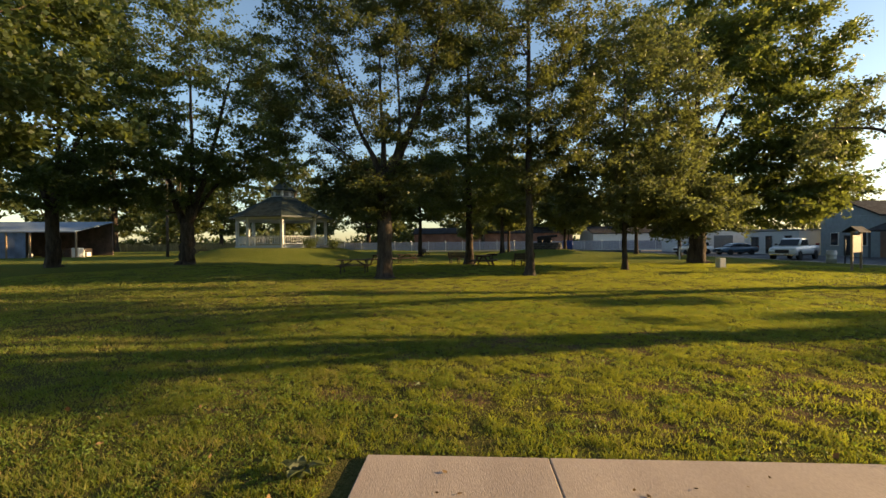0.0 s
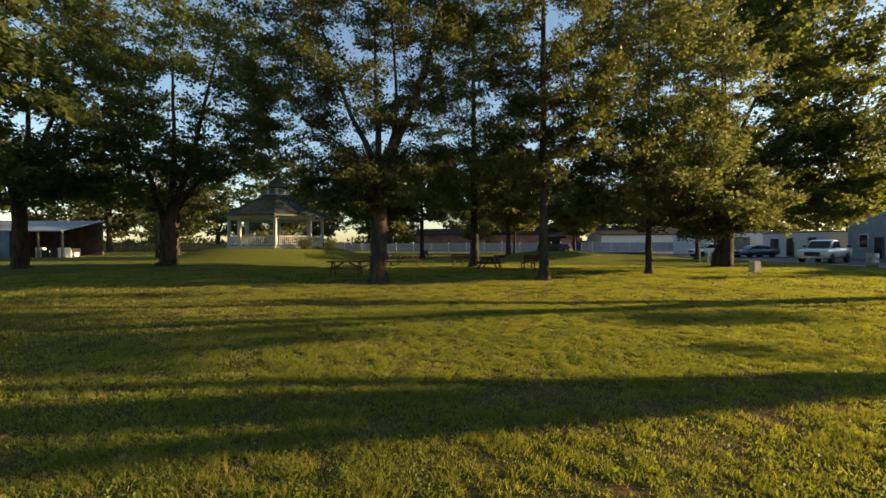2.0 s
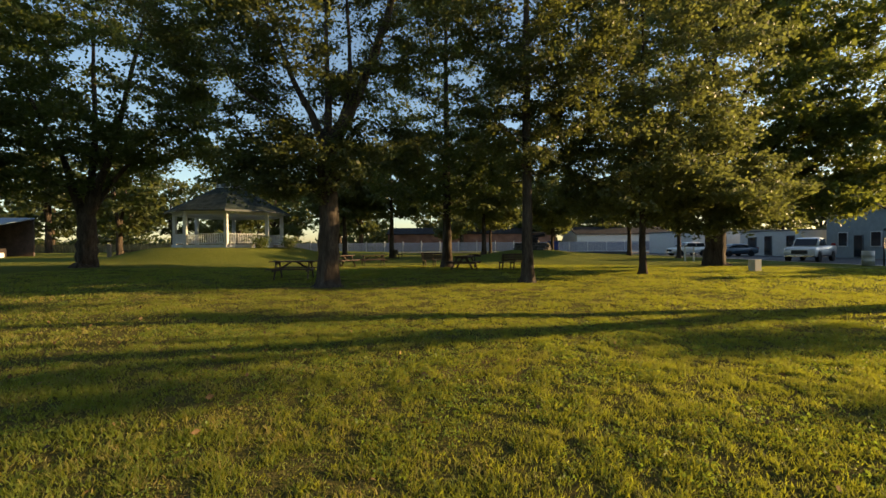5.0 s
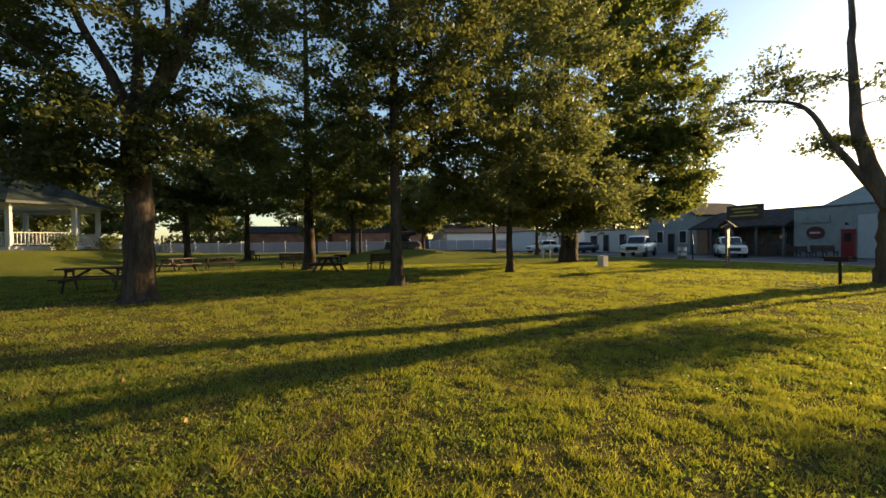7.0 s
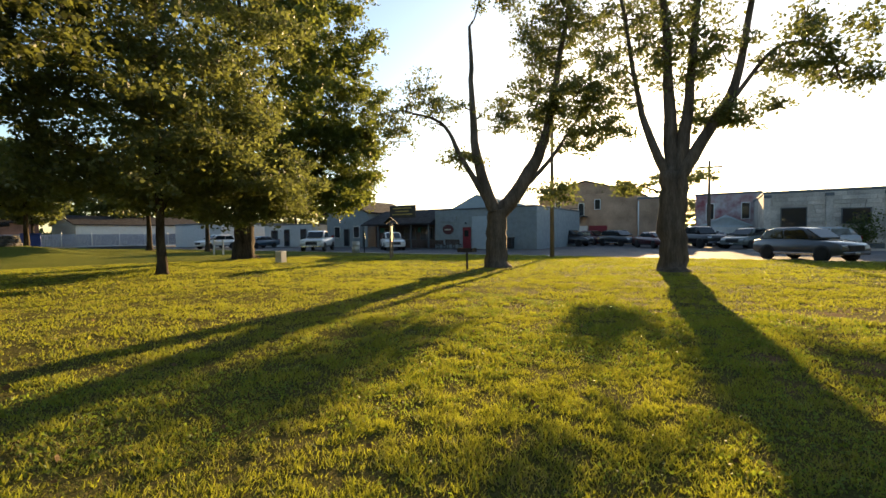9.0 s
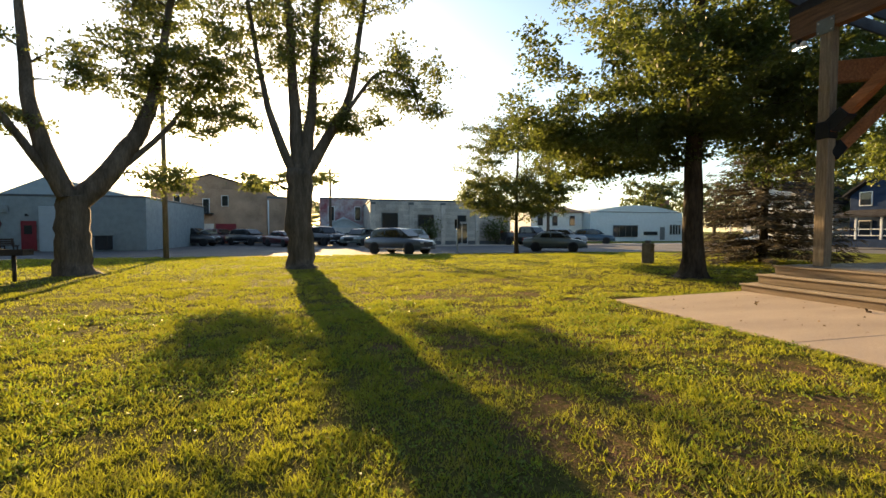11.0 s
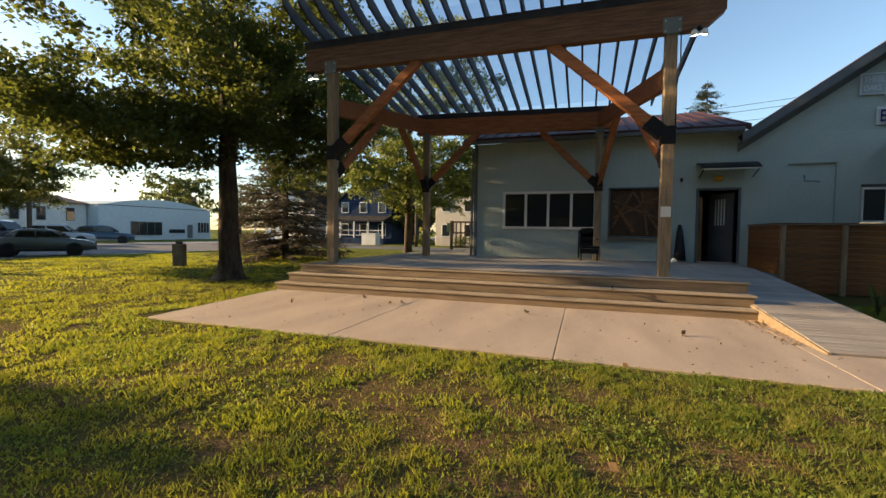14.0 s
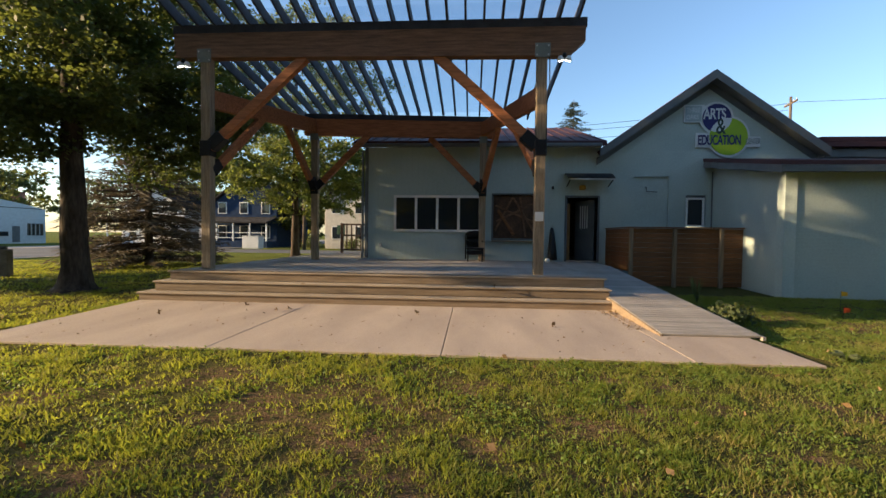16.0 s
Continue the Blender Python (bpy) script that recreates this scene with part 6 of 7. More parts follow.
def car(kind, x, y, z, heading, paint, label, name="car"):
    low, cab, hw, axles, wr = SHAPES[kind]
    c = thing(name, x, y, z, heading, label=label, category="truck" if kind == "pickup" else "car")

    def loft(nm, poly, sections, material):
        """The outline pushed across the width, narrowed and lowered at the sides."""
        n = len(poly)
        cx = sum(p[0] for p in poly) / n
        v = []
        for yy, sx, dz in sections:
            v += [(cx + (px_ - cx) * sx, yy, pz + (dz if pz > poly[0][1] + 0.05 else 0)) for px_, pz in poly]
        f = [tuple(range(n)), tuple(reversed(range((len(sections) - 1) * n, len(sections) * n)))]
        for s in range(len(sections) - 1):
            f += [(s * n + i, (s + 1) * n + i, (s + 1) * n + (i + 1) % n, s * n + (i + 1) % n) for i in range(n)]
        bm = bmesh.new()
        bv = [bm.verts.new(p) for p in v]
        for q in f:
            bm.faces.new([bv[i] for i in q])
        bmesh.ops.recalc_face_normals(bm, faces=bm.faces)
        bmesh.ops.bevel(bm, geom=[e for e in bm.edges if e.calc_face_angle(0) > 0.6], offset=0.035, segments=2, affect="EDGES")
        return put(nm, done(bm, nm, material, True), c)

    loft("body", low, [(-hw, 0.97, -0.03), (-hw * 0.9, 1, 0), (hw * 0.9, 1, 0), (hw, 0.97, -0.03)], paint)
    loft("cabin", cab, [(-hw * 0.80, 0.95, -0.06), (-hw * 0.66, 1, 0), (hw * 0.66, 1, 0), (hw * 0.80, 0.95, -0.06)], paint)
    # side glass, windscreen and rear window
    zb = cab[0][1] + 0.06
    top = max(p[1] for p in cab) - 0.13
    xa, xb = cab[1][0] + 0.10, cab[-2][0] - 0.08
    split = [xa - 0.12 * (kind != "pickup"), (xa + xb) / 2 - 0.03, (xa + xb) / 2 + 0.04, xb + 0.42]
    for s in (-1, 1):
        for a, b, cut in ((split[0], split[1], 0), (split[2], split[3], 1)):
            yb, yt = s * (hw * 0.86), s * (hw * 0.80)
            v = [(a, yb, zb), (b, yb, zb), (b - (0.42 if cut else 0), yt, top), (a + (0.16 if not cut else 0), yt, top)]
            v += [(p[0], p[1] - s * 0.06, p[2]) for p in v]
            put("side_window", mesh_from("side_window", v, [(0, 1, 2, 3), (4, 7, 6, 5), (0, 4, 5, 1), (1, 5, 6, 2), (2, 6, 7, 3), (3, 7, 4, 0)], CARGLASS), c)
        box("mirror", c, (xb + 0.42, s * hw * 0.95 - 0.09, zb + 0.02), (xb + 0.56, s * hw * 0.95 + 0.09, zb + 0.17), PLASTIC, 0.03)
        box("sill", c, (axles[0] + wr, s * hw - 0.03, low[-1][1] - 0.02), (axles[1] - wr, s * hw + 0.015, low[-1][1] + 0.10), CHROME if kind == "suv" else PLASTIC, 0.01)
        box("headlight", c, (low[-4][0] - 0.28, s * hw * 0.72 - 0.17, low[-4][1] - 0.06), (low[-4][0] - 0.02, s * hw * 0.72 + 0.17, low[-4][1] + 0.08), LAMPCLEAR, 0.03)
        box("tail_light", c, (low[1][0] - 0.01, s * hw * 0.78 - 0.13, low[1][1] - 0.02), (low[1][0] + 0.1, s * hw * 0.78 + 0.13, low[1][1] + 0.2), LAMPRED, 0.02)
        for ax in axles:
            w = put("wheel", lathe_mesh("wheel", [(wr * 0.6, -0.11), (wr * 0.94, -0.11), (wr, -0.06), (wr, 0.06), (wr * 0.94, 0.11), (wr * 0.62, 0.11)], TYRE, 22), c, pose(ax, s * (hw - 0.09), wr, 90))
            put("rim", lathe_mesh("rim", [(wr * 0.64, 0.085 * -s), (wr * 0.60, 0.105 * -s), (wr * 0.25, 0.07 * -s), (0.06, 0.095 * -s), (0.02, 0.1 * -s)], RIM, 20), w)
            put("wheel_arch", lathe_mesh("wheel_arch", [(wr * 1.16, -0.02), (wr * 1.18, 0.01), (wr * 0.9, 0.012)], PLASTIC, 22, caps=False), c, pose(ax, s * (hw + 0.002), wr, 90))
    fx0, fx1 = cab[-1][0], cab[-2][0]
    m, ln = beam_matrix((fx0 - 0.06, 0, cab[-1][1] + 0.05), (fx1 + 0.03, 0, cab[-2][1] - 0.03))
    put("windscreen", box_mesh("windscreen", (0, -hw * 0.68, 0.0), (ln, hw * 0.68, 0.05), CARGLASS, 0.01, m), c)
    m, ln = beam_matrix((cab[0][0] + 0.05, 0, cab[0][1] + 0.12), (cab[1][0] + 0.02, 0, cab[1][1] - 0.02))
    put("rear_window", box_mesh("rear_window", (0, -hw * 0.64, -0.03), (ln, hw * 0.64, 0.02), CARGLASS, 0.01, m), c)
    nose = max(p[0] for p in low)
    box("grille", c, (nose - 0.08, -hw * 0.5, 0.52 * wr / 0.36), (nose + 0.012, hw * 0.5, 0.78 * wr / 0.36), PLASTIC, 0.02)
    box("bumper", c, (nose - 0.14, -hw * 0.9, 0.34 * wr / 0.36), (nose + 0.03, hw * 0.9, 0.48 * wr / 0.36), CHROME if kind == "pickup" else paint, 0.03)
    box("plate", c, (nose + 0.03, -0.15, 0.40 * wr / 0.36), (nose + 0.036, 0.15, 0.46 * wr / 0.36), TRIM, 0)
    if kind == "pickup":
        bm = bmesh.new()
        for lo, hi in (((-2.86, -hw * 0.86, 1.2), (-0.8, -hw * 0.80, 1.27)), ((-2.86, hw * 0.80, 1.2), (-0.8, hw * 0.86, 1.27)), ((-2.86, -hw * 0.8, 1.2), (-2.8, hw * 0.8, 1.27))):
            bm_box(bm, lo, hi, 0.01)
        put("bed_rail", done(bm, "bed_rail", PLASTIC), c)
        box("bed_floor", c, (-2.8, -hw * 0.8, 1.225), (-0.8, hw * 0.8, 1.245), DARK, 0)
    return c


GREYP, GREENP, WHITEP, BLACKP, REDP, BLUEP, SILVP = (car_paint("grey_blue_paint", (0.065, 0.08, 0.10)), car_paint("grey_green_paint", (0.10, 0.125, 0.12)), car_paint("white_car_paint", (0.75, 0.75, 0.74)), car_paint("black_paint", (0.012, 0.012, 0.015)),
                                                     car_paint("dark_red_paint", (0.10, 0.012, 0.014)), car_paint("teal_paint", (0.02, 0.06, 0.10)), car_paint("silver_paint", (0.42, 0.43, 0.44)))
RZ = -0.075
car("suv", 29.3, 1.25, RZ, 225, GREYP, "grey-blue station SUV parked at the lawn's edge").scale = (0.92, 0.92, 0.95)
car("sedan", 29.8, -9.5, RZ, 238, GREENP, "grey-green saloon car parked at the lawn's edge").scale = (0.86, 0.92, 0.95)
car("pickup", 29.9, 36.6, RZ, 216, WHITEP, "white pickup truck parked facing the park", "pickup_truck")
car("suv", 34.0, 31.0, RZ, 226, WHITEP, "white car parked behind the notice board")
car("van", 48.5, 18.4, RZ, 262, BLACKP, "black minivan in the parking row across the street")
car("suv", 54.0, 17.2, RZ, 230, REDP, "dark red car in the parking row across the street")
car("suv", 49.8, 13.6, RZ, 230, BLACKP, "black SUV in the parking row across the street")
car("sedan", 44.5, 9.6, RZ, 215, REDP, "dark red car near the kerb across the street")
car("pickup", 46.8, 6.4, RZ, 215, BLACKP, "black pickup truck across the street", "pickup_truck")
car("suv", 45.0, 2.8, RZ, 150, GREENP, "dark green off-roader across the street")
car("suv", 45.0, -1.6, RZ, 80, SILVP, "silver car in front of the stone shop")
car("sedan", 52.0, 5.2, RZ, 200, WHITEP, "white car beside the small garage")
car("pickup", 42.2, -13.4, RZ, 205, BLACKP, "black pickup truck under the tree across the street", "pickup_truck")
car("suv", 43.5, -18.0, RZ, 235, SILVP, "silver car down the street")
car("suv", 46.0, -23.0, RZ, 235, BLUEP, "blue car down the street")
car("suv", 30.5, 55.0, RZ, 185, WHITEP, "white car across the far end of the street")
car("sedan", 33.5, 51.0, RZ, 190, BLUEP, "teal car at the far end of the street")

# ---- buildings across the street; fronts face -x ----
BRICKRED = mat("old_red_brick", (0.28, 0.14, 0.10), 0.85, vary=0.2, scale=0.8, fine=10, bump=0.3)
DARKFRONT = mat("dark_shop_front", (0.12, 0.085, 0.075), 0.8, vary=0.25, scale=1.2, fine=9, bump=0.2)
# brick tone raised for the haze across the street
TANBRICK = mat("tan_brick", (0.46, 0.30, 0.20), 0.85, vary=0.2, scale=0.6, fine=10, bump=0.3)
STONEWALL = mat("pale_limestone", (0.55, 0.50, 0.44), 0.85, vary=0.16, scale=0.8, fine=9, bump=0.35, objrand=0.18)
# store walls lightened for street haze too
SLATEBLUE = mat("slate_blue_metal", (0.26, 0.31, 0.33), 0.5, vary=0.08)
PALEBLUE = mat("pale_blue_siding", (0.50, 0.58, 0.62), 0.6, vary=0.06)
WHITESIDE = mat("white_siding", (0.62, 0.62, 0.60), 0.6, vary=0.06)
CREAM = mat("cream_siding", (0.55, 0.50, 0.42), 0.7, vary=0.08)
REDDOOR = mat("red_door_paint", (0.22, 0.02, 0.03), 0.5, vary=0.08)
MURAL = mat("faded_mural", (0.45, 0.42, 0.42), 0.8, vary=0.15, scale=0.9, fine=4, tint=(0.24, 0.07, 0.08))
NAVYWALL = mat("dark_blue_siding", (0.025, 0.045, 0.09), 0.9, vary=0.1, spec=0.1)


def house_body(name, label, x0, y0, x1, y1, h, material, flat=0.25, roof=None, ridge="x", rise=2.0, over=0.3, roofmat=None):
    ob = thing(name, 0, 0, 0, label=label, category="building")
    box("wall", ob, (x0, y0, -0.4), (x1, y1, h), material, 0.03)
    if roof == "gable":
        rm = roofmat or SHINGLE
        if ridge == "x":
            c = (y0 + y1) / 2
            poly = [(y0 - over, h - 0.15), (y0 - over, h), (c, h + rise + 0.1), (y1 + over, h), (y1 + over, h - 0.15), (c, h + rise - 0.1)]
            put("roof", prism_mesh("roof", poly, x0 - over, x1 + over, rm), ob, Matrix(((0, 1, 0, 0), (1, 0, 0, 0), (0, 0, 1, 0), (0, 0, 0, 1))))
            put("gable_end", prism_mesh("gable_end", [(y0, h), (y1, h), (c, h + rise - 0.1)], x0, x1, material), ob, Matrix(((0, 1, 0, 0), (1, 0, 0, 0), (0, 0, 1, 0), (0, 0, 0, 1))))
        else:
            c = (x0 + x1) / 2
            put("roof", prism_mesh("roof", [(x0 - over, h - 0.15), (x0 - over, h), (c, h + rise + 0.1), (x1 + over, h), (x1 + over, h - 0.15), (c, h + rise - 0.1)], y0 - over, y1 + over, rm), ob)
            put("gable_end", prism_mesh("gable_end", [(x0, h), (x1, h), (c, h + rise - 0.1)], y0, y1, material), ob)
    else:
        box("parapet", ob, (x0 - 0.06, y0 - 0.06, h), (x1, y1 + 0.06, h + flat), GREYTRIM, 0.02)
    return ob


def front_window(ob, x, y0, y1, z0, z1, frame_mat, bars=1, name="window", glass=None):
    """A framed window on a front that faces -x."""
    w = box(name, ob, (x - 0.05, y0, z0), (x + 0.04, y1, z1), frame_mat, 0.01)
    n = bars
    for k in range(n):
        a, b = y0 + 0.07 + (y1 - y0 - 0.07) * k / n, y0 + (y1 - y0 - 0.07) * (k + 1) / n
        box("pane", w, (x - 0.06, a, z0 + 0.07), (x - 0.052, b, z1 - 0.07), glass or WINDOW, 0)
    return w


st = house_body("stone_shop", "low limestone block shop with flat roof and pilasters", 46.6, -13.2, 60, 1.7, 4.35, STONEWALL, 0.2)
rg = random.Random(4)
for k in range(12):
    z0 = 0.35 + 0.335 * k
    y = -13.1
    while y < 1.5:
        ln = rg.uniform(0.7, 2.2)
        e = min(y + ln, 1.65)
        mid = (y + e) / 2
        if not (-1.3 < mid < 0.8 and 1.5 < z0 + 0.15 < 3.3) and not (-5.0 < mid < -2.9 and 1.7 < z0 + 0.15 < 3.1) and not (-8.6 < mid < -7.0 and z0 < 2.6):
            box("stone_block", st, (46.6 - rg.uniform(0.03, 0.09), y + 0.012, z0), (46.62, e - 0.012, z0 + 0.31), STONEWALL, 0.012)
        y = e
for yy in (1.45, -2.4, -5.75, -9.5, -13.0):
    box("pilaster", st, (46.38, yy - 0.22, -0.2), (46.6, yy + 0.22, 4.2), STONEWALL, 0.02)
    box("pilaster_cap", st, (46.34, yy - 0.26, 4.0), (46.6, yy + 0.26, 4.25), GREYTRIM, 0.01)
for a, b, c, d in ((-1.1, 0.6, 1.6, 3.2), (-4.8, -3.1, 1.8, 3.05)):
    front_window(st, 46.56, a, b, c, d, GREYTRIM, 1)
dd = front_window(st, 46.53, -8.45, -7.15, -0.05, 2.2, TRIM, 2, "door")
front_window(st, 46.56, -8.3, -7.3, 2.3, 3.0, GREYTRIM, 1)
bush("street_bush", 45.6, -4.2, 0.9, 2.6, 1200, LEAF_DARK, 61, "small dark tree growing in front of the stone shop", 0.16)
bush("street_bush", 45.6, -11.4, 1.3, 2.8, 1500, LEAF_DARK, 62, "bushy shrub at the corner of the stone shop", 0.18)
box("base_band", st, (46.5, -13.2, -0.1), (46.6, 1.7, 0.3), GREYTRIM, 0.01)

mu = house_body("mural_building", "brick building with faded red and white painted side", 58, 1.0, 72, 7.0, 5.3, MURAL, 0.2)
for a in (2.0, 5.2):
    front_window(mu, 57.95, a, a + 0.8, 2.6, 4.4, TRIM, 1)
for k in range(5):
    strut("stair_flight", mu, (57.3, 1.6 - 0.5 * k, 2.9 - 0.3 * k), (57.3, 1.1 - 0.5 * k, 2.6 - 0.3 * k), 0.9, 0.12, BRICKRED)
ga = house_body("small_garage", "small pale blue garage with gable roof", 55.0, 2.2, 60, 6.2, 1.9, PALEBLUE, roof="gable", ridge="x", rise=1.0, roofmat=PALEBLUE)
box("garage_door", ga, (54.93, 2.8, -0.1), (54.99, 5.6, 1.75), WHITESIDE, 0.02)

tb = house_body("brick_block", "two-storey tan brick block with gabled front and outside stair", 58, 13.0, 76, 25.2, 6.2, TANBRICK, roof="gable", ridge="x", rise=1.7, over=0.15)
for a, z0, z1 in ((22.2, 4.1, 5.5), (19.2, 3.4, 5.1), (17.2, 4.2, 5.5)):
    front_window(tb, 57.95, a, a + 0.75, z0, z1, TRIM, 1)
front_window(tb, 57.95, 18.8, 20.6, 0.0, 2.2, WHITESIDE, 1, "garage_door", WHITESIDE)
box("red_door", tb, (57.9, 16.4, 0.0), (57.98, 18.6, 2.2), REDDOOR, 0.02)
strut("stair_flight", tb, (57.4, 24.2, 0.2), (57.4, 20.6, 3.4), 0.9, 0.2, RUST)
box("landing", tb, (56.9, 18.8, 3.3), (57.95, 20.8, 3.42), RUST, 0.02)
for k in range(9):
    tube("baluster", tb, [(56.95, 24.2 - 0.45 * k, 0.2 + 0.4 * k), (56.95, 24.2 - 0.45 * k, 1.2 + 0.4 * k)], 0.03, RUST, 5)
tube("handrail", tb, [(56.95, 24.2, 1.2), (56.95, 20.6, 4.4), (56.95, 18.8, 4.4)], 0.04, RUST, 6)
tw = house_body("brick_wing", "lower brick wing of the block", 57.6, 9.8, 70, 12.9, 5.2, TANBRICK)
tube("downpipe", tw, [(57.5, 12.8, 0), (57.5, 12.8, 5)], 0.08, TRIM, 6)

bs = house_body("blue_store", "slate-blue store with low front, gable behind and red door", 38.2, 18.2, 52, 28.9, 3.7, SLATEBLUE, 0.12)
put("high_gable", prism_mesh("high_gable", [(19.4, 3.8), (28.7, 3.8), (25.4, 5.3)], 40.5, 52, mat("pale_blue_metal", (0.34, 0.42, 0.46), 0.5, vary=0.06)), bs, Matrix(((0, 1, 0, 0), (1, 0, 0, 0), (0, 0, 1, 0), (0, 0, 0, 1))))
box("roller_door", bs, (38.1, 21.6, -0.1), (38.2, 24.6, 3.0), mat("pale_roller_door", (0.40, 0.47, 0.52), 0.5, vary=0.05), 0.02)
box("door", bs, (38.06, 24.75, -0.05), (38.18, 25.6, 2.0), REDDOOR, 0.02)
box("door_pane", bs, (38.045, 24.95, 1.1), (38.058, 25.4, 1.7), WINDOW, 0)
tube("wall_lamp", bs, [(38.15, 25.2, 2.35), (37.9, 25.2, 2.45), (37.9, 25.2, 2.3)], 0.04, BRACKET, 6)
disc8 = [(27.3 + 0.62 * math.cos(radians(30 * k)), 1.8 + 0.48 * math.sin(radians(30 * k))) for k in range(12)]
put("round_sign", prism_mesh("round_sign", disc8, 38.08, 38.16, mat("maroon_sign", (0.10, 0.025, 0.03), 0.5)), bs, Matrix(((0, 1, 0, 0), (1, 0, 0, 0), (0, 0, 1, 0), (0, 0, 0, 1))))
box("sign_bar", bs, (38.05, 26.95, 1.72), (38.08, 27.65, 1.86), CREAM, 0)
box("name_board", bs, (38.06, 26.3, 2.55), (38.16, 28.3, 3.05), mat("pale_name_board", (0.26, 0.30, 0.32), 0.6), 0.01)
bnch = bench(37.6, 28.0, 90, "dark red bench against the store front")
copy_thing(bnch, pose(37.6, 26.2, RZ, 0, 0, 90))
for yy, lab in ((20.6, "black wheeled bin beside the store"), ):
    wb = thing("wheeled_bin", 37.6, yy, RZ, 0, label=lab, category="bin")
    box("body", wb, (-0.35, -0.4, 0.1), (0.35, 0.4, 1.0), PLASTIC, 0.04)
    box("lid", wb, (-0.4, -0.44, 1.0), (0.38, 0.44, 1.08), PLASTIC, 0.02)

ps = house_body("porch_shop", "dark brick shop with deep shingled porch roof and sign", 39.5, 29.0, 50, 38.0, 2.6, DARKFRONT, 0.1)
put("porch_roof", prism_mesh("porch_roof", [(37.3, 2.35), (37.3, 2.5), (41.5, 4.1), (50, 4.1), (50, 2.4)], 28.9, 38.2, SHINGLE), ps)
for yy in (29.2, 31.4, 33.6, 35.8, 38.0):
    box("porch_post", ps, (37.4, yy - 0.07, -0.1), (37.54, yy + 0.07, 2.4), GREYTRIM, 0.01)
bd = box("sign_board", ps, (37.75, 31.0, 3.1), (37.9, 34.4, 4.4), mat("carved_sign_brown", (0.06, 0.045, 0.03), 0.6, vary=0.2), 0.03)
for k, (a, b) in enumerate(((31.5, 33.9), (31.8, 33.6), (31.4, 34.0))):
    box("sign_bar", bd, (37.72, a, 4.05 - 0.32 * k), (37.75, b, 4.17 - 0.32 * k), mat("gold_letters", (0.5, 0.35, 0.08), 0.5), 0)
for a in (30.0, 32.2, 35.0):
    front_window(ps, 39.46, a, a + 1.6, 0.8, 2.1, GREYTRIM, 2)
for a in (31.6, 36.9):
    box("green_notice", ps, (39.40, a - 0.3, 1.6), (39.43, a + 0.3, 2.1), mat("green_notice_paint", (0.03, 0.22, 0.16), 0.5), 0)
# walls take the darker slate blue because the house lies in shade
wh = house_body("pale_house", "pale blue gabled house beyond the porch shop", 39.5, 39.2, 48, 46.0, 4.0, SLATEBLUE, roof="gable", ridge="x", rise=1.5)
for yy in (40.4, 43.6):
    front_window(wh, 39.45, yy, yy + 1.0, 1.0, 2.4, TRIM, 1)
front_window(wh, 39.45, 42.1, 43.0, 0.0, 2.1, GREYTRIM, 1, "door")
wl = house_body("low_white_house", "low white house with two dark doors", 38, 47.0, 46, 56.5, 2.7, WHITESIDE, 0.15)
for yy in (48.0, 51.2):
    front_window(wl, 37.95, yy, yy + 1.1, 0.0, 2.2, GREYTRIM, 1, "door")
front_window(wl, 37.95, 53.6, 55.0, 0.8, 2.1, GREYTRIM, 1)
lo = house_body("long_white_shed", "long low white building along the far street", 34, 60, 60, 72, 3.0, WHITESIDE, 0.2)
for k in range(4):
    box("shed_door", lo, (36 + 5 * k, 59.93, 0), (38.6 + 5 * k, 60.0, 2.4), GREYTRIM, 0.02)

ws = house_body("white_shop", "white shop with shallow curved gable front", 62, -50.0, 78, -33.0, 4.3, PALEBLUE, 0.1)
arc = [(-50.0, 4.3), (-33.0, 4.3)] + [(-33.0 - 17 * k / 12, 4.3 + 1.15 * math.sin(math.pi * k / 12)) for k in range(1, 12)]
put("curved_gable", prism_mesh("curved_gable", arc, 62, 78, PALEBLUE), ws, Matrix(((0, 1, 0, 0), (1, 0, 0, 0), (0, 0, 1, 0), (0, 0, 0, 1))))
front_window(ws, 61.95, -41.5, -37.0, 0.4, 2.3, GREYTRIM, 4)
front_window(ws, 61.95, -45.2, -42.6, 0.7, 1.3, GREYTRIM, 1)
box("door", ws, (61.93, -46.6, -0.05), (62, -45.7, 2.0), GREYTRIM, 0.01)
for k in range(4):
    front_window(ws, 61.95, -48.6 + 0.55 * k - 1.0, -48.2 + 0.55 * k - 1.0, 0.8, 2.4, GREYTRIM, 1)
box("chimney", ws, (64, -49.2, 4.3), (65, -48.2, 6.6), BRICKRED, 0.02)
w2 = house_body("white_shop_wing", "white two-storey wing beside the curved gable", 64, -32.9, 78, -24.0, 4.4, WHITESIDE, roof="gable", ridge="y", rise=1.2, roofmat=BRICKRED)
for a in (-31.5, -28.5, -26):
    front_window(w2, 63.95, a, a + 0.9, 2.2, 3.8, GREYTRIM, 1)

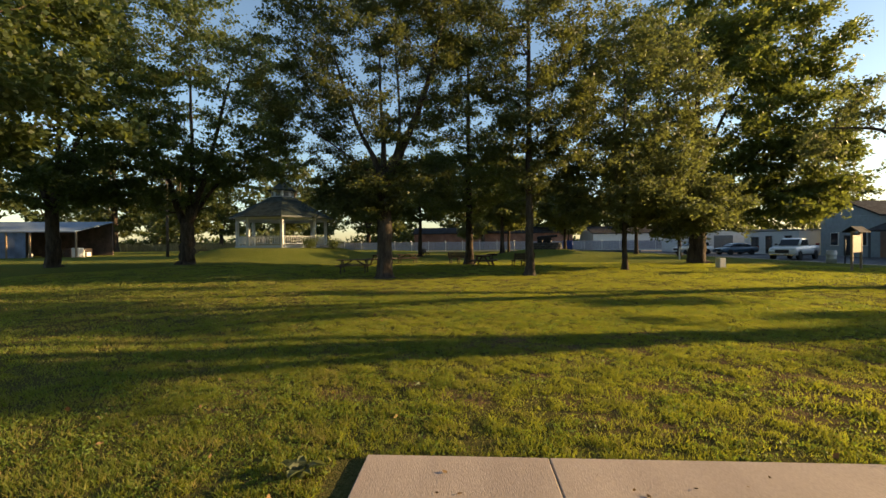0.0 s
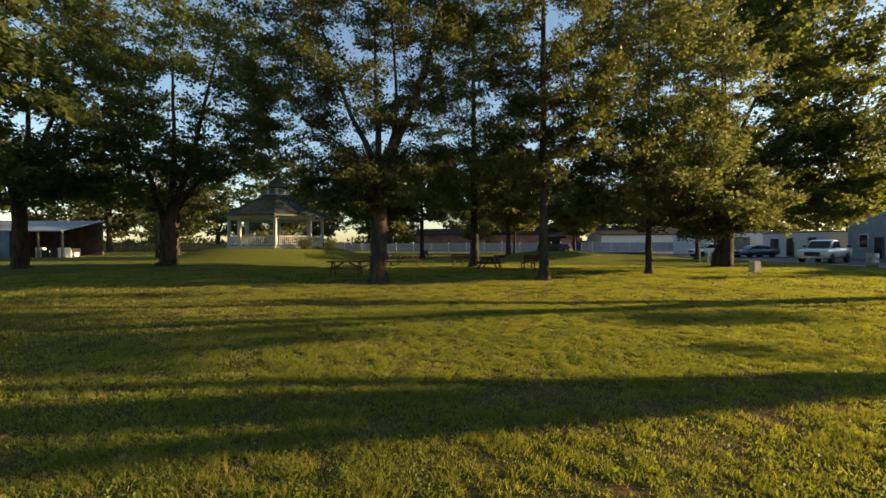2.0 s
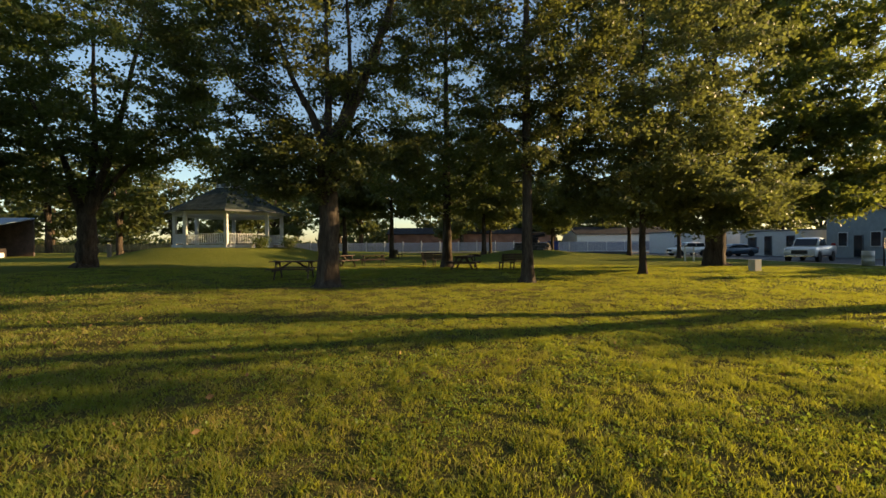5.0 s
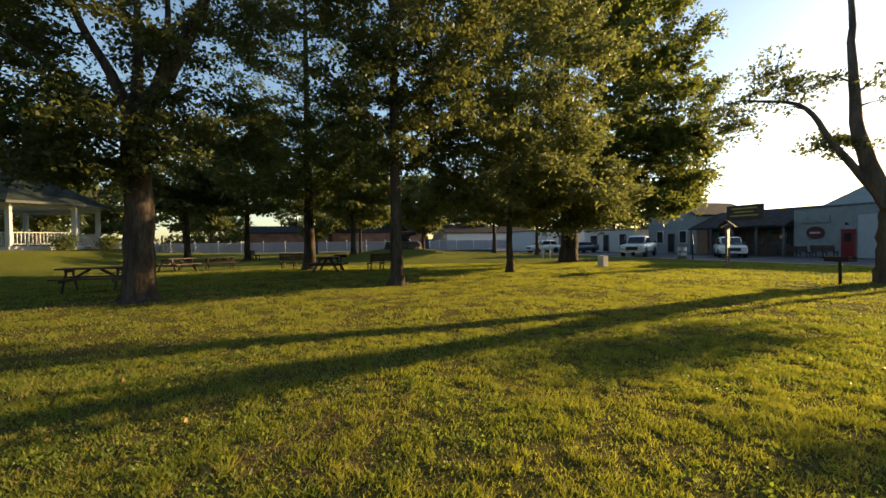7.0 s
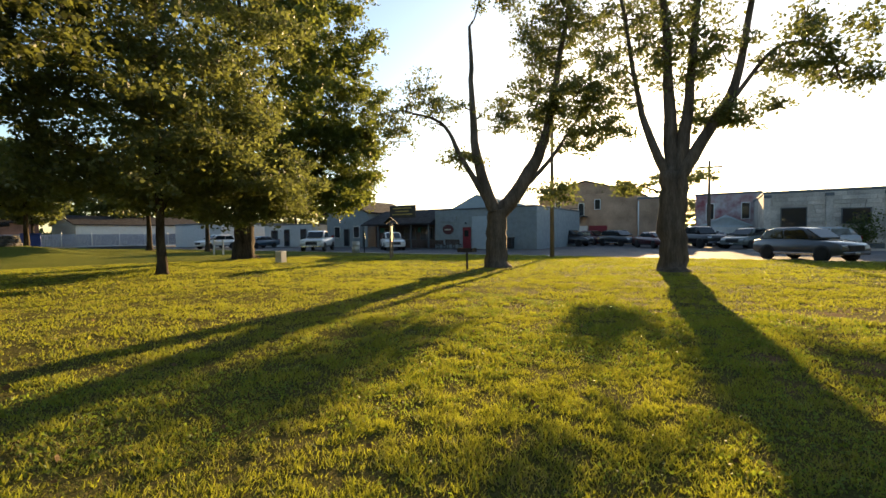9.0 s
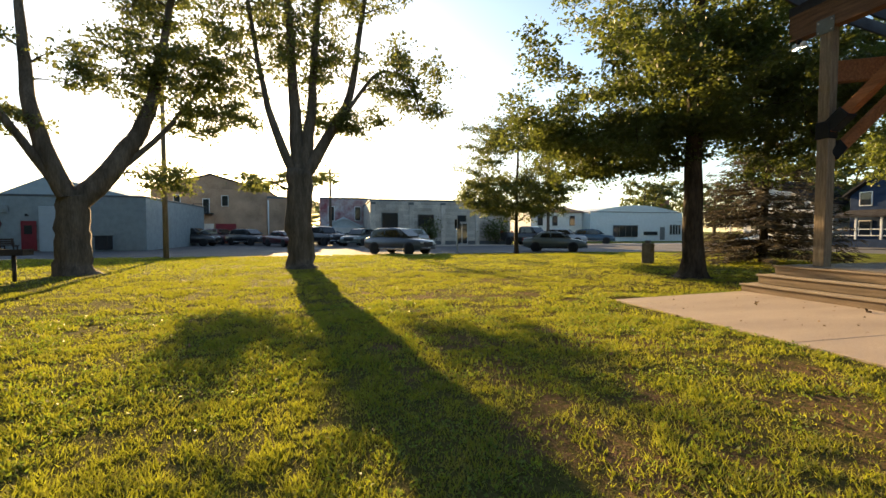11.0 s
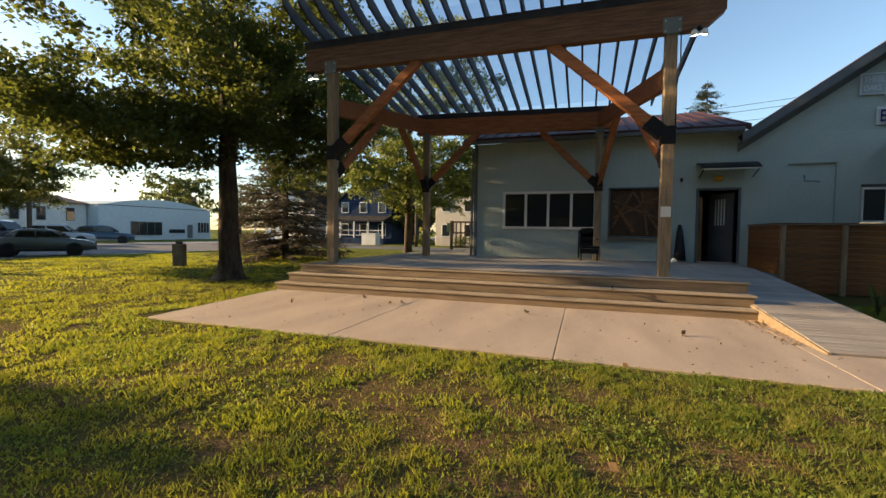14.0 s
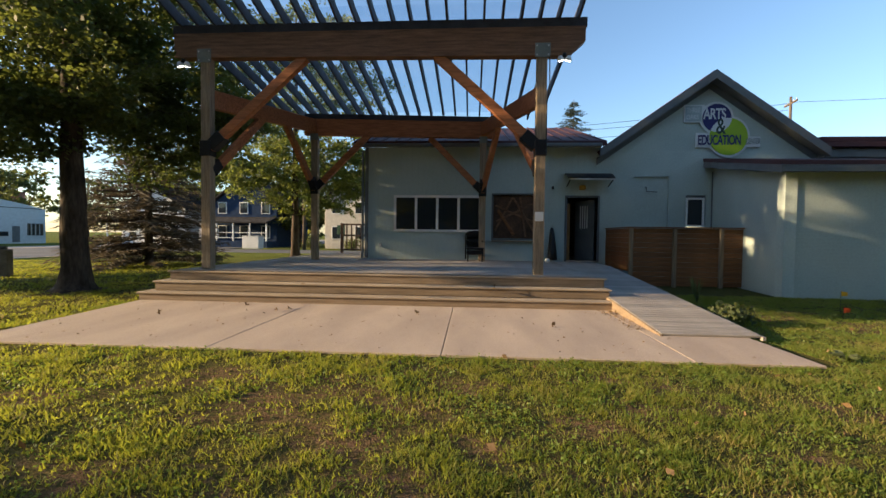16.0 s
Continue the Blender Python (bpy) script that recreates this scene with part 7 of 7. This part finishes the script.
# ---- houses over the side street ----
def south_house(name, label, x0, x1, y, h, material, rise, porch=True, porchmat=None):
    ob = thing(name, 0, 0, 0, label=label, category="house")
    box("wall", ob, (x0, y - 9, -0.3), (x1, y, h), material, 0.03)
    c = (x0 + x1) / 2
    put("roof", prism_mesh("roof", [(x0 - 0.4, h - 0.15), (x0 - 0.4, h + 0.05), (c, h + rise), (x1 + 0.4, h + 0.05), (x1 + 0.4, h - 0.15), (c, h + rise - 0.25)], y - 9.4, y + 0.4, SHINGLE), ob)
    put("gable_end", prism_mesh("gable_end", [(x0, h), (x1, h), (c, h + rise - 0.25)], y - 9, y, material), ob)
    n = max(2, int((x1 - x0) / 2.2))
    for fl in range(2 if h > 4 else 1):
        for k in range(n):
            a = x0 + (x1 - x0) * (k + 0.5) / n
            w = box("window", ob, (a - 0.5, y - 0.02, 0.9 + 2.7 * fl), (a + 0.5, y + 0.06, 2.3 + 2.6 * fl), TRIM, 0.01)
            box("pane", w, (a - 0.42, y + 0.06, 0.98 + 2.7 * fl), (a + 0.42, y + 0.07, 2.22 + 2.6 * fl), WINDOW, 0)
    if porch:
        pm = porchmat or TRIM
        put("porch_roof", prism_mesh("porch_roof", [(y, 3.0), (y + 2.4, 2.5), (y + 2.4, 2.65), (y, 3.25)], x0, x1, SHINGLE), ob, Matrix(((0, 1, 0, 0), (1, 0, 0, 0), (0, 0, 1, 0), (0, 0, 0, 1))))
        box("porch_floor", ob, (x0, y, -0.2), (x1, y + 2.3, 0.6), pm, 0.01)
        for k in range(5):
            a = x0 + 0.1 + (x1 - x0 - 0.2) * k / 4
            box("porch_post", ob, (a - 0.07, y + 2.15, 0.6), (a + 0.07, y + 2.29, 2.55), TRIM, 0.01)
        for zz in (0.9, 1.45):
            box("porch_rail", ob, (x0 + 0.1, y + 2.18, zz), (x1 - 0.1, y + 2.26, zz + 0.07), TRIM, 0.005)
    return ob


south_house("porch_house", "dark blue house with white-railed porch", 25.5, 33.0, -41.5, 4.6, NAVYWALL, 3.2, porchmat=NAVYWALL)
south_house("cream_house", "cream two-storey house with gables", 12.0, 19.5, -40.0, 5.2, CREAM, 3.0, porch=False)
south_house("grey_house", "pale grey house at the corner", 36.5, 44.0, -42.0, 4.2, WHITESIDE, 2.6)
south_house("white_house", "white house behind the hall", -4, 5, -42.0, 4.2, WHITESIDE, 2.6)
hb = thing("utility_box", 24.6, -34.6, -0.02, label="large pale metal utility cabinet by the street", category="utility box")
box("cabinet", hb, (-0.8, -0.5, 0), (0.8, 0.5, 1.15), WHITESIDE, 0.03)
box("lid", hb, (-0.84, -0.54, 1.15), (0.84, 0.54, 1.22), WHITESIDE, 0.02)
ss = thing("street_sign", 13.5, -26.3, 0, label="dark green sign plate on a post by the side street", category="sign")
tube("post", ss, [(0, 0, -0.1), (0, 0, 2.2)], 0.035, BRACKET, 8)
box("plate", ss, (-0.3, -0.015, 1.4), (0.3, 0.015, 2.1), mat("dark_green_plate", (0.02, 0.06, 0.04), 0.5), 0.01)
for k, (x, y) in enumerate(((11.5, -38.2), (16.0, -38.2), (20.5, -38.6), (9.0, -38.4))):
    bush("house_shrub", x, y, 0.9, 0.9, 900, LEAF, 70 + k, "rounded green shrub in front of the house", 0.16)

# ---- utility poles and wires ----
def pole(x, y, h, arm, label):
    p = thing("utility_pole", x, y, gz(x, y), arm, label=label, category="pole", group="utility poles")
    tube("shaft", p, [(0, 0, -0.3), (0, 0, h)], [0.17, 0.11], BARK_PALE, 10)
    box("crossarm", p, (-1.1, -0.06, h - 0.7), (1.1, 0.06, h - 0.56), BARK_PALE, 0.01)
    for k in (-1.0, -0.5, 0.5, 1.0):
        put("insulator", lathe_mesh("insulator", [(0.03, 0), (0.05, 0.05), (0.03, 0.1), (0.045, 0.14), (0.01, 0.2)], GALV, 8), p, pose(k, 0, h - 0.56))
    return p


pole(-26.0, -38.0, 15.0, 80, "tall pole with crossarm behind the hall")
pole(20.0, -35.6, 10.5, 0, "wooden street pole with crossarm")
pole(43.2, -16.0, 10.5, 90, "wooden street pole with crossarm")
pole(50.5, 5.6, 8.2, 90, "wooden street pole beside the garage")
pole(-33.5, 44.0, 9.5, 0, "wooden pole by the sheds")


def wire(a, b, sag, label):
    a, b = Vector(a), Vector(b)
    pts = [a + (b - a) * (k / 10) - Vector((0, 0, sag * 4 * (k / 10) * (1 - k / 10))) for k in range(11)]
    w = tube("overhead_wire", None, pts, 0.018, BRACKET, 4)
    return tagged(w, label, "cable")


for dz in (0, 0.6, 1.6):
    wire((-26.0, -38.0, 14.3 - dz), (20.0, -35.6, 10.4 - dz * 0.5), 0.6, "thin overhead wire behind the hall")
wire((-26, -38, 14.4), (-60, -5, 9.0), 0.8, "thin overhead wire rising from the pole")
wire((20.0, -35.6, 10.0), (43.2, -16.0, 10.0), 0.7, "thin overhead wire along the street")
wire((43.2, -16.0, 9.9), (50.5, 5.6, 7.9), 0.5, "thin overhead wire along the street")

# ---- far side of the park: slatted fence, sheds, dry field ----
FENCEGREY = mat("grey_slat_fence", (0.36, 0.36, 0.42), 0.6, vary=0.12, objrand=0.1)
ff = thing("slatted_fence", 0, 72, 0.28, label="long grey slatted chain-link fence on white posts", category="fence")
panel = bmesh.new()
for k in range(20):
    bm_box(panel, (0.08 + 0.145 * k, -0.01, 0.08), (0.20 + 0.145 * k, 0.01, 1.55), 0)
panel_me = done(panel, "slat_panel", FENCEGREY)
post_me = lathe_mesh("post", [(0.05, 0), (0.05, 1.75), (0.02, 1.8)], TRIM, 8)
for k in range(24):
    put("slat_panel", panel_me, ff, pose(-30 + 3 * k, 0, 0))
    put("post", post_me, ff, pose(-30 + 3 * k, 0.02, 0))
rb_ = house_body("red_shed", "long low dark red shed behind the fence", -10, 84, 22, 92, 3.6, BRICKRED, roof="gable", ridge="x", rise=1.2)
gb = house_body("grey_shed", "pale grey barn behind the fence", 26, 84, 44, 94, 3.4, WHITESIDE, roof="gable", ridge="x", rise=1.4)
sh = thing("open_shed", -53.2, 46.7, 0.3, 12, label="long metal-roofed open shed with clutter", category="shed")
sh.scale = (0.8, 1, 1)
put("roof", prism_mesh("roof", [(-3.5, 3.0), (-3.5, 3.15), (4, 4.6), (4, 4.45)], -9, 9, mat("blue_grey_tin", (0.20, 0.26, 0.34), 0.6, vary=0.1)), sh, Matrix(((0, 1, 0, 0), (1, 0, 0, 0), (0, 0, 1, 0), (0, 0, 0, 1))))
box("back_wall", sh, (-9, 3.8, 0), (9, 4.0, 4.5), DARKFRONT, 0.02)
box("side_wall", sh, (-9, -3.3, 0), (2.4, -3.2, 3.0), mat("blue_tarpaulin", (0.17, 0.23, 0.36), 0.6, vary=0.25, scale=0.8), 0.02)
for k in range(7):
    box("post", sh, (-9 + 3 * k - 0.1, -3.4, 0), (-9 + 3 * k + 0.1, -3.2, 3.0), POSTWOOD, 0.01)
rr_ = random.Random(2)
for k in range(12):
    a = rr_.uniform(-1, 8)
    s_ = rr_.uniform(0.4, 1.0)
    box("clutter", sh, (a, -2.5 + rr_.uniform(0, 3), 0), (a + s_, -1.6 + rr_.uniform(0, 3), s_ * 1.2), (WHITESIDE, RUST, PICNIC, TRIM)[k % 4], 0.03)
dg = np.random.default_rng(12)
n = 9000
p = np.stack([dg.uniform(-75, -18, n), dg.uniform(72, 82, n), np.full(n, 0.3)], 1)
a = dg.normal(0, 0.25, (n, 3)) + (0, 0, 1.3)
w = np.stack([np.ones(n), dg.normal(0, 0.4, n), np.zeros(n)], 1) * 0.09
dry = put("dry_grass", quads_mesh("dry_grass", np.stack([p - w, p + w, p + a + w * 0.2, p + a - w * 0.2], 1), mat("straw", (0.36, 0.30, 0.14), 0.9, vary=0.2, island=0.3)))
tagged(dry, "tall straw-coloured grass in the field beyond", "grass", kind="stuff")
bo = thing("white_bollard", -31.5, 43.5, gz(-31.5, 43.5), label="stout pale wooden post beside the pole", category="post")
box("stake", bo, (-0.16, -0.16, -0.1), (0.16, 0.16, 1.4), POSTWOOD, 0.03)
t2 = copy_thing(pt, pose(-29.5, 44.0, gz(-29.5, 44.0), 0, 0, 15))

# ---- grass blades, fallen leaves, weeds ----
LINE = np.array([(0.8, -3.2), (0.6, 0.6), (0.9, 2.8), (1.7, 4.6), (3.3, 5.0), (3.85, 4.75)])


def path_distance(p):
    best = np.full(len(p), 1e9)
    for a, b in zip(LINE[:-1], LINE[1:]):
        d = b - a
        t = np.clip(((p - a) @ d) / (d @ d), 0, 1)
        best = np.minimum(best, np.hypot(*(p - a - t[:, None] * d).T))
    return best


def on_lawn(p):
    x, y = p[:, 0], p[:, 1]
    apron_ = (x > -0.02) & (x < 10.5) & (y < 0.0) & (y > -14)
    hall = (x < 10.5) & (y < -5.9) | (x < -0.95) & (y < -8)
    ramp_ = (x > -0.22) & (x < 1.3) & (y < -0.02)
    return ~(apron_ | hall | ramp_) & (x < 27.1)


def vnoise(x, y, f, seed):
    """Smooth value noise, 0 to 1."""
    x, y = x * f, y * f
    i, j = np.floor(x).astype(np.int64), np.floor(y).astype(np.int64)
    u, v = x - i, y - j
    u, v = u * u * (3 - 2 * u), v * v * (3 - 2 * v)

    def h(a, b):
        q = (a * 374761393 + b * 668265263 + seed * 974711) & 0x7FFFFFFF
        q = ((q ^ (q >> 13)) * 1274126177) & 0x7FFFFFFF
        return ((q ^ (q >> 16)) & 0xFFFF) / 65535.0
    return (h(i, j) * (1 - u) + h(i + 1, j) * u) * (1 - v) + (h(i, j + 1) * (1 - u) + h(i + 1, j + 1) * u) * v


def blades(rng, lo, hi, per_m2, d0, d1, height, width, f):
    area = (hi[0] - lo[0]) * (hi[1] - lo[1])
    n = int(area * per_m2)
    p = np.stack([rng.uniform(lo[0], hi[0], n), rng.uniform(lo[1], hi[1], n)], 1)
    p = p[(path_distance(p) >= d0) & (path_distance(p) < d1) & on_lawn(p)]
    x, y = p[:, 0], p[:, 1]
    tuft = 0.6 * vnoise(x, y, f, 1) + 0.4 * vnoise(x, y, f * 2.7, 2)
    broad = vnoise(x, y, 1.3, 3)
    dens = np.clip((tuft - 0.28) * 3.2, 0.2, 1) * (0.6 + 0.55 * broad) * (1 - 0.8 * worn(x, y))
    keep = rng.uniform(0, 1, len(p)) < dens
    p, tuft, broad = p[keep], tuft[keep], broad[keep]
    n = len(p)
    z = ground_z(p[:, 0], p[:, 1])
    h = height * rng.uniform(0.45, 1.2, n) * (0.75 + 0.4 * broad) * (0.3 + 1.25 * tuft)
    a = rng.uniform(0, 2 * math.pi, n)
    lean = rng.normal(0, 0.65, (n, 2)) * h[:, None]
    w = np.stack([np.cos(a), np.sin(a)], 1) * (width * rng.uniform(0.6, 1.3, n))[:, None]
    v = np.zeros((n, 3, 3))
    v[:, 0, :2], v[:, 1, :2], v[:, 2, :2] = p - w, p + w, p + lean
    v[:, 0, 2] = v[:, 1, 2] = z - 0.005
    v[:, 2, 2] = z + h
    return v


def tris_mesh(name, v, material):
    n = len(v)
    me = bpy.data.meshes.new(name)
    me.vertices.add(n * 3)
    me.vertices.foreach_set("co", np.ascontiguousarray(v, dtype=np.float32).ravel())
    me.loops.add(n * 3)
    me.loops.foreach_set("vertex_index", np.arange(n * 3, dtype=np.int32))
    me.polygons.add(n)
    me.polygons.foreach_set("loop_start", np.arange(0, n * 3, 3, dtype=np.int32))
    me.update(calc_edges=True)
    me.materials.append(material)
    return me


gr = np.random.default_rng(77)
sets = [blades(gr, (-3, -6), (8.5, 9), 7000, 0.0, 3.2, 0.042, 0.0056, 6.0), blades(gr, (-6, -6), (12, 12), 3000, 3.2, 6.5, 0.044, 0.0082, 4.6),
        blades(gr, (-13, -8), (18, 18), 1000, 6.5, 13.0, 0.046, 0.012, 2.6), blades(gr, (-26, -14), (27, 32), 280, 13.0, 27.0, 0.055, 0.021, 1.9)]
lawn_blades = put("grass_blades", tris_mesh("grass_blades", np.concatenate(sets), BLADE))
tagged(lawn_blades, "short mown grass blades in yellowish green", "grass", kind="stuff")

# broad clover and plantain leaves in the lawn by the apron
n = 42000
p = np.stack([gr.uniform(-4, 11, n), gr.uniform(-4, 10, n)], 1)
p = p[on_lawn(p) & (gr.uniform(0, 1, n) > 0.9 * worn(p[:, 0], p[:, 1])) & (vnoise(p[:, 0], p[:, 1], 2.2, 9) + 0.5 * vnoise(p[:, 0], p[:, 1], 7.0, 10) > 0.75)]
c = np.concatenate([p, (ground_z(p[:, 0], p[:, 1]) + 0.018)[:, None]], 1)
weeds = put("clover", quads_mesh("clover", leaves(gr, c, 6, 0.024, 0.032, 0.4), CLOVER))
tagged(weeds, "low clover and broad-leaved weeds in the lawn", "weeds", kind="stuff")
n = 1500
p = np.stack([gr.uniform(-12, 24, n), gr.uniform(-4, 20, n)], 1)
p = p[on_lawn(p)]
c = np.concatenate([p, (ground_z(p[:, 0], p[:, 1]) + 0.035)[:, None]], 1)
DRYLEAF = mat("dry_leaf", (0.20, 0.13, 0.065), 0.9, vary=0.2, island=0.6, spec=0.1)
lit = leaves(gr, c, 1, 0.06, 0.02, 0.2)
n2 = 420
q = np.stack([np.concatenate([gr.uniform(0.2, 10.2, n2 // 2), gr.uniform(1.24, 1.5, n2 // 2)]), np.concatenate([gr.uniform(-3.4, -0.1, n2 // 2), gr.uniform(-3.25, -1.6, n2 // 2)]), np.full(n2, 0.036)], 1)
q[n2 // 2:, 2] = 0.04
lit2 = leaves(gr, q, 1, 0.038, 0.01, 0.05)
lit2[:, :, 2] = 0.034 + np.abs(lit2[:, :, 2] - 0.034) * 0.5
big_leaf = np.array([(8.06, -2.94, 0.05), (7.2, -2.4, 0.05), (7.1, -2.63, 0.05), (4.73, -2.43, 0.05), (1.3, -2.9, 0.05), (2.6, -1.7, 0.05), (9.0, -1.9, 0.05), (7.15, -3.45, 0.4), (3.4, -3.5, 0.4)])
lit3 = leaves(gr, np.repeat(big_leaf, 2, 0), 2, 0.085, 0.02, 0.2)
fallen = put("fallen_leaf_litter", quads_mesh("fallen_leaf_litter", np.concatenate([lit, lit2, lit3]), DRYLEAF))
tagged(fallen, "scattered dry brown fallen leaves", "leaves", kind="stuff")


def weed(x, y, n, size, label, seed):
    rng = np.random.default_rng(seed)
    ob = thing("weed", x, y, gz(x, y), label=label, category="plant")
    for k in range(n):
        a, s = rng.uniform(0, 6.28), size * rng.uniform(0.6, 1.1)
        d = np.array([math.cos(a), math.sin(a), 0])
        sd = np.array([-math.sin(a), math.cos(a), 0]) * s * 0.22
        put("leaf", mesh_from("leaf", [d * 0.02, d * s * 0.4 + sd + (0, 0, s * 0.5), d * s * 0.7 + sd * 0.8 + (0, 0, s * 0.62), d * s + (0, 0, s * 0.5), d * s * 0.7 - sd * 0.8 + (0, 0, s * 0.62), d * s * 0.4 - sd + (0, 0, s * 0.5)], [(0, 1, 2, 3, 4, 5)], LEAF_LIGHT), ob)
    return ob


weed(-0.41, -0.29, 16, 0.17, "pale broad-leaved weed in the lawn", 3)
weed(0.25, 1.55, 8, 0.12, "small pale weed in the lawn", 4)
weed(1.6, 3.3, 7, 0.10, "small pale weed in the lawn", 5)
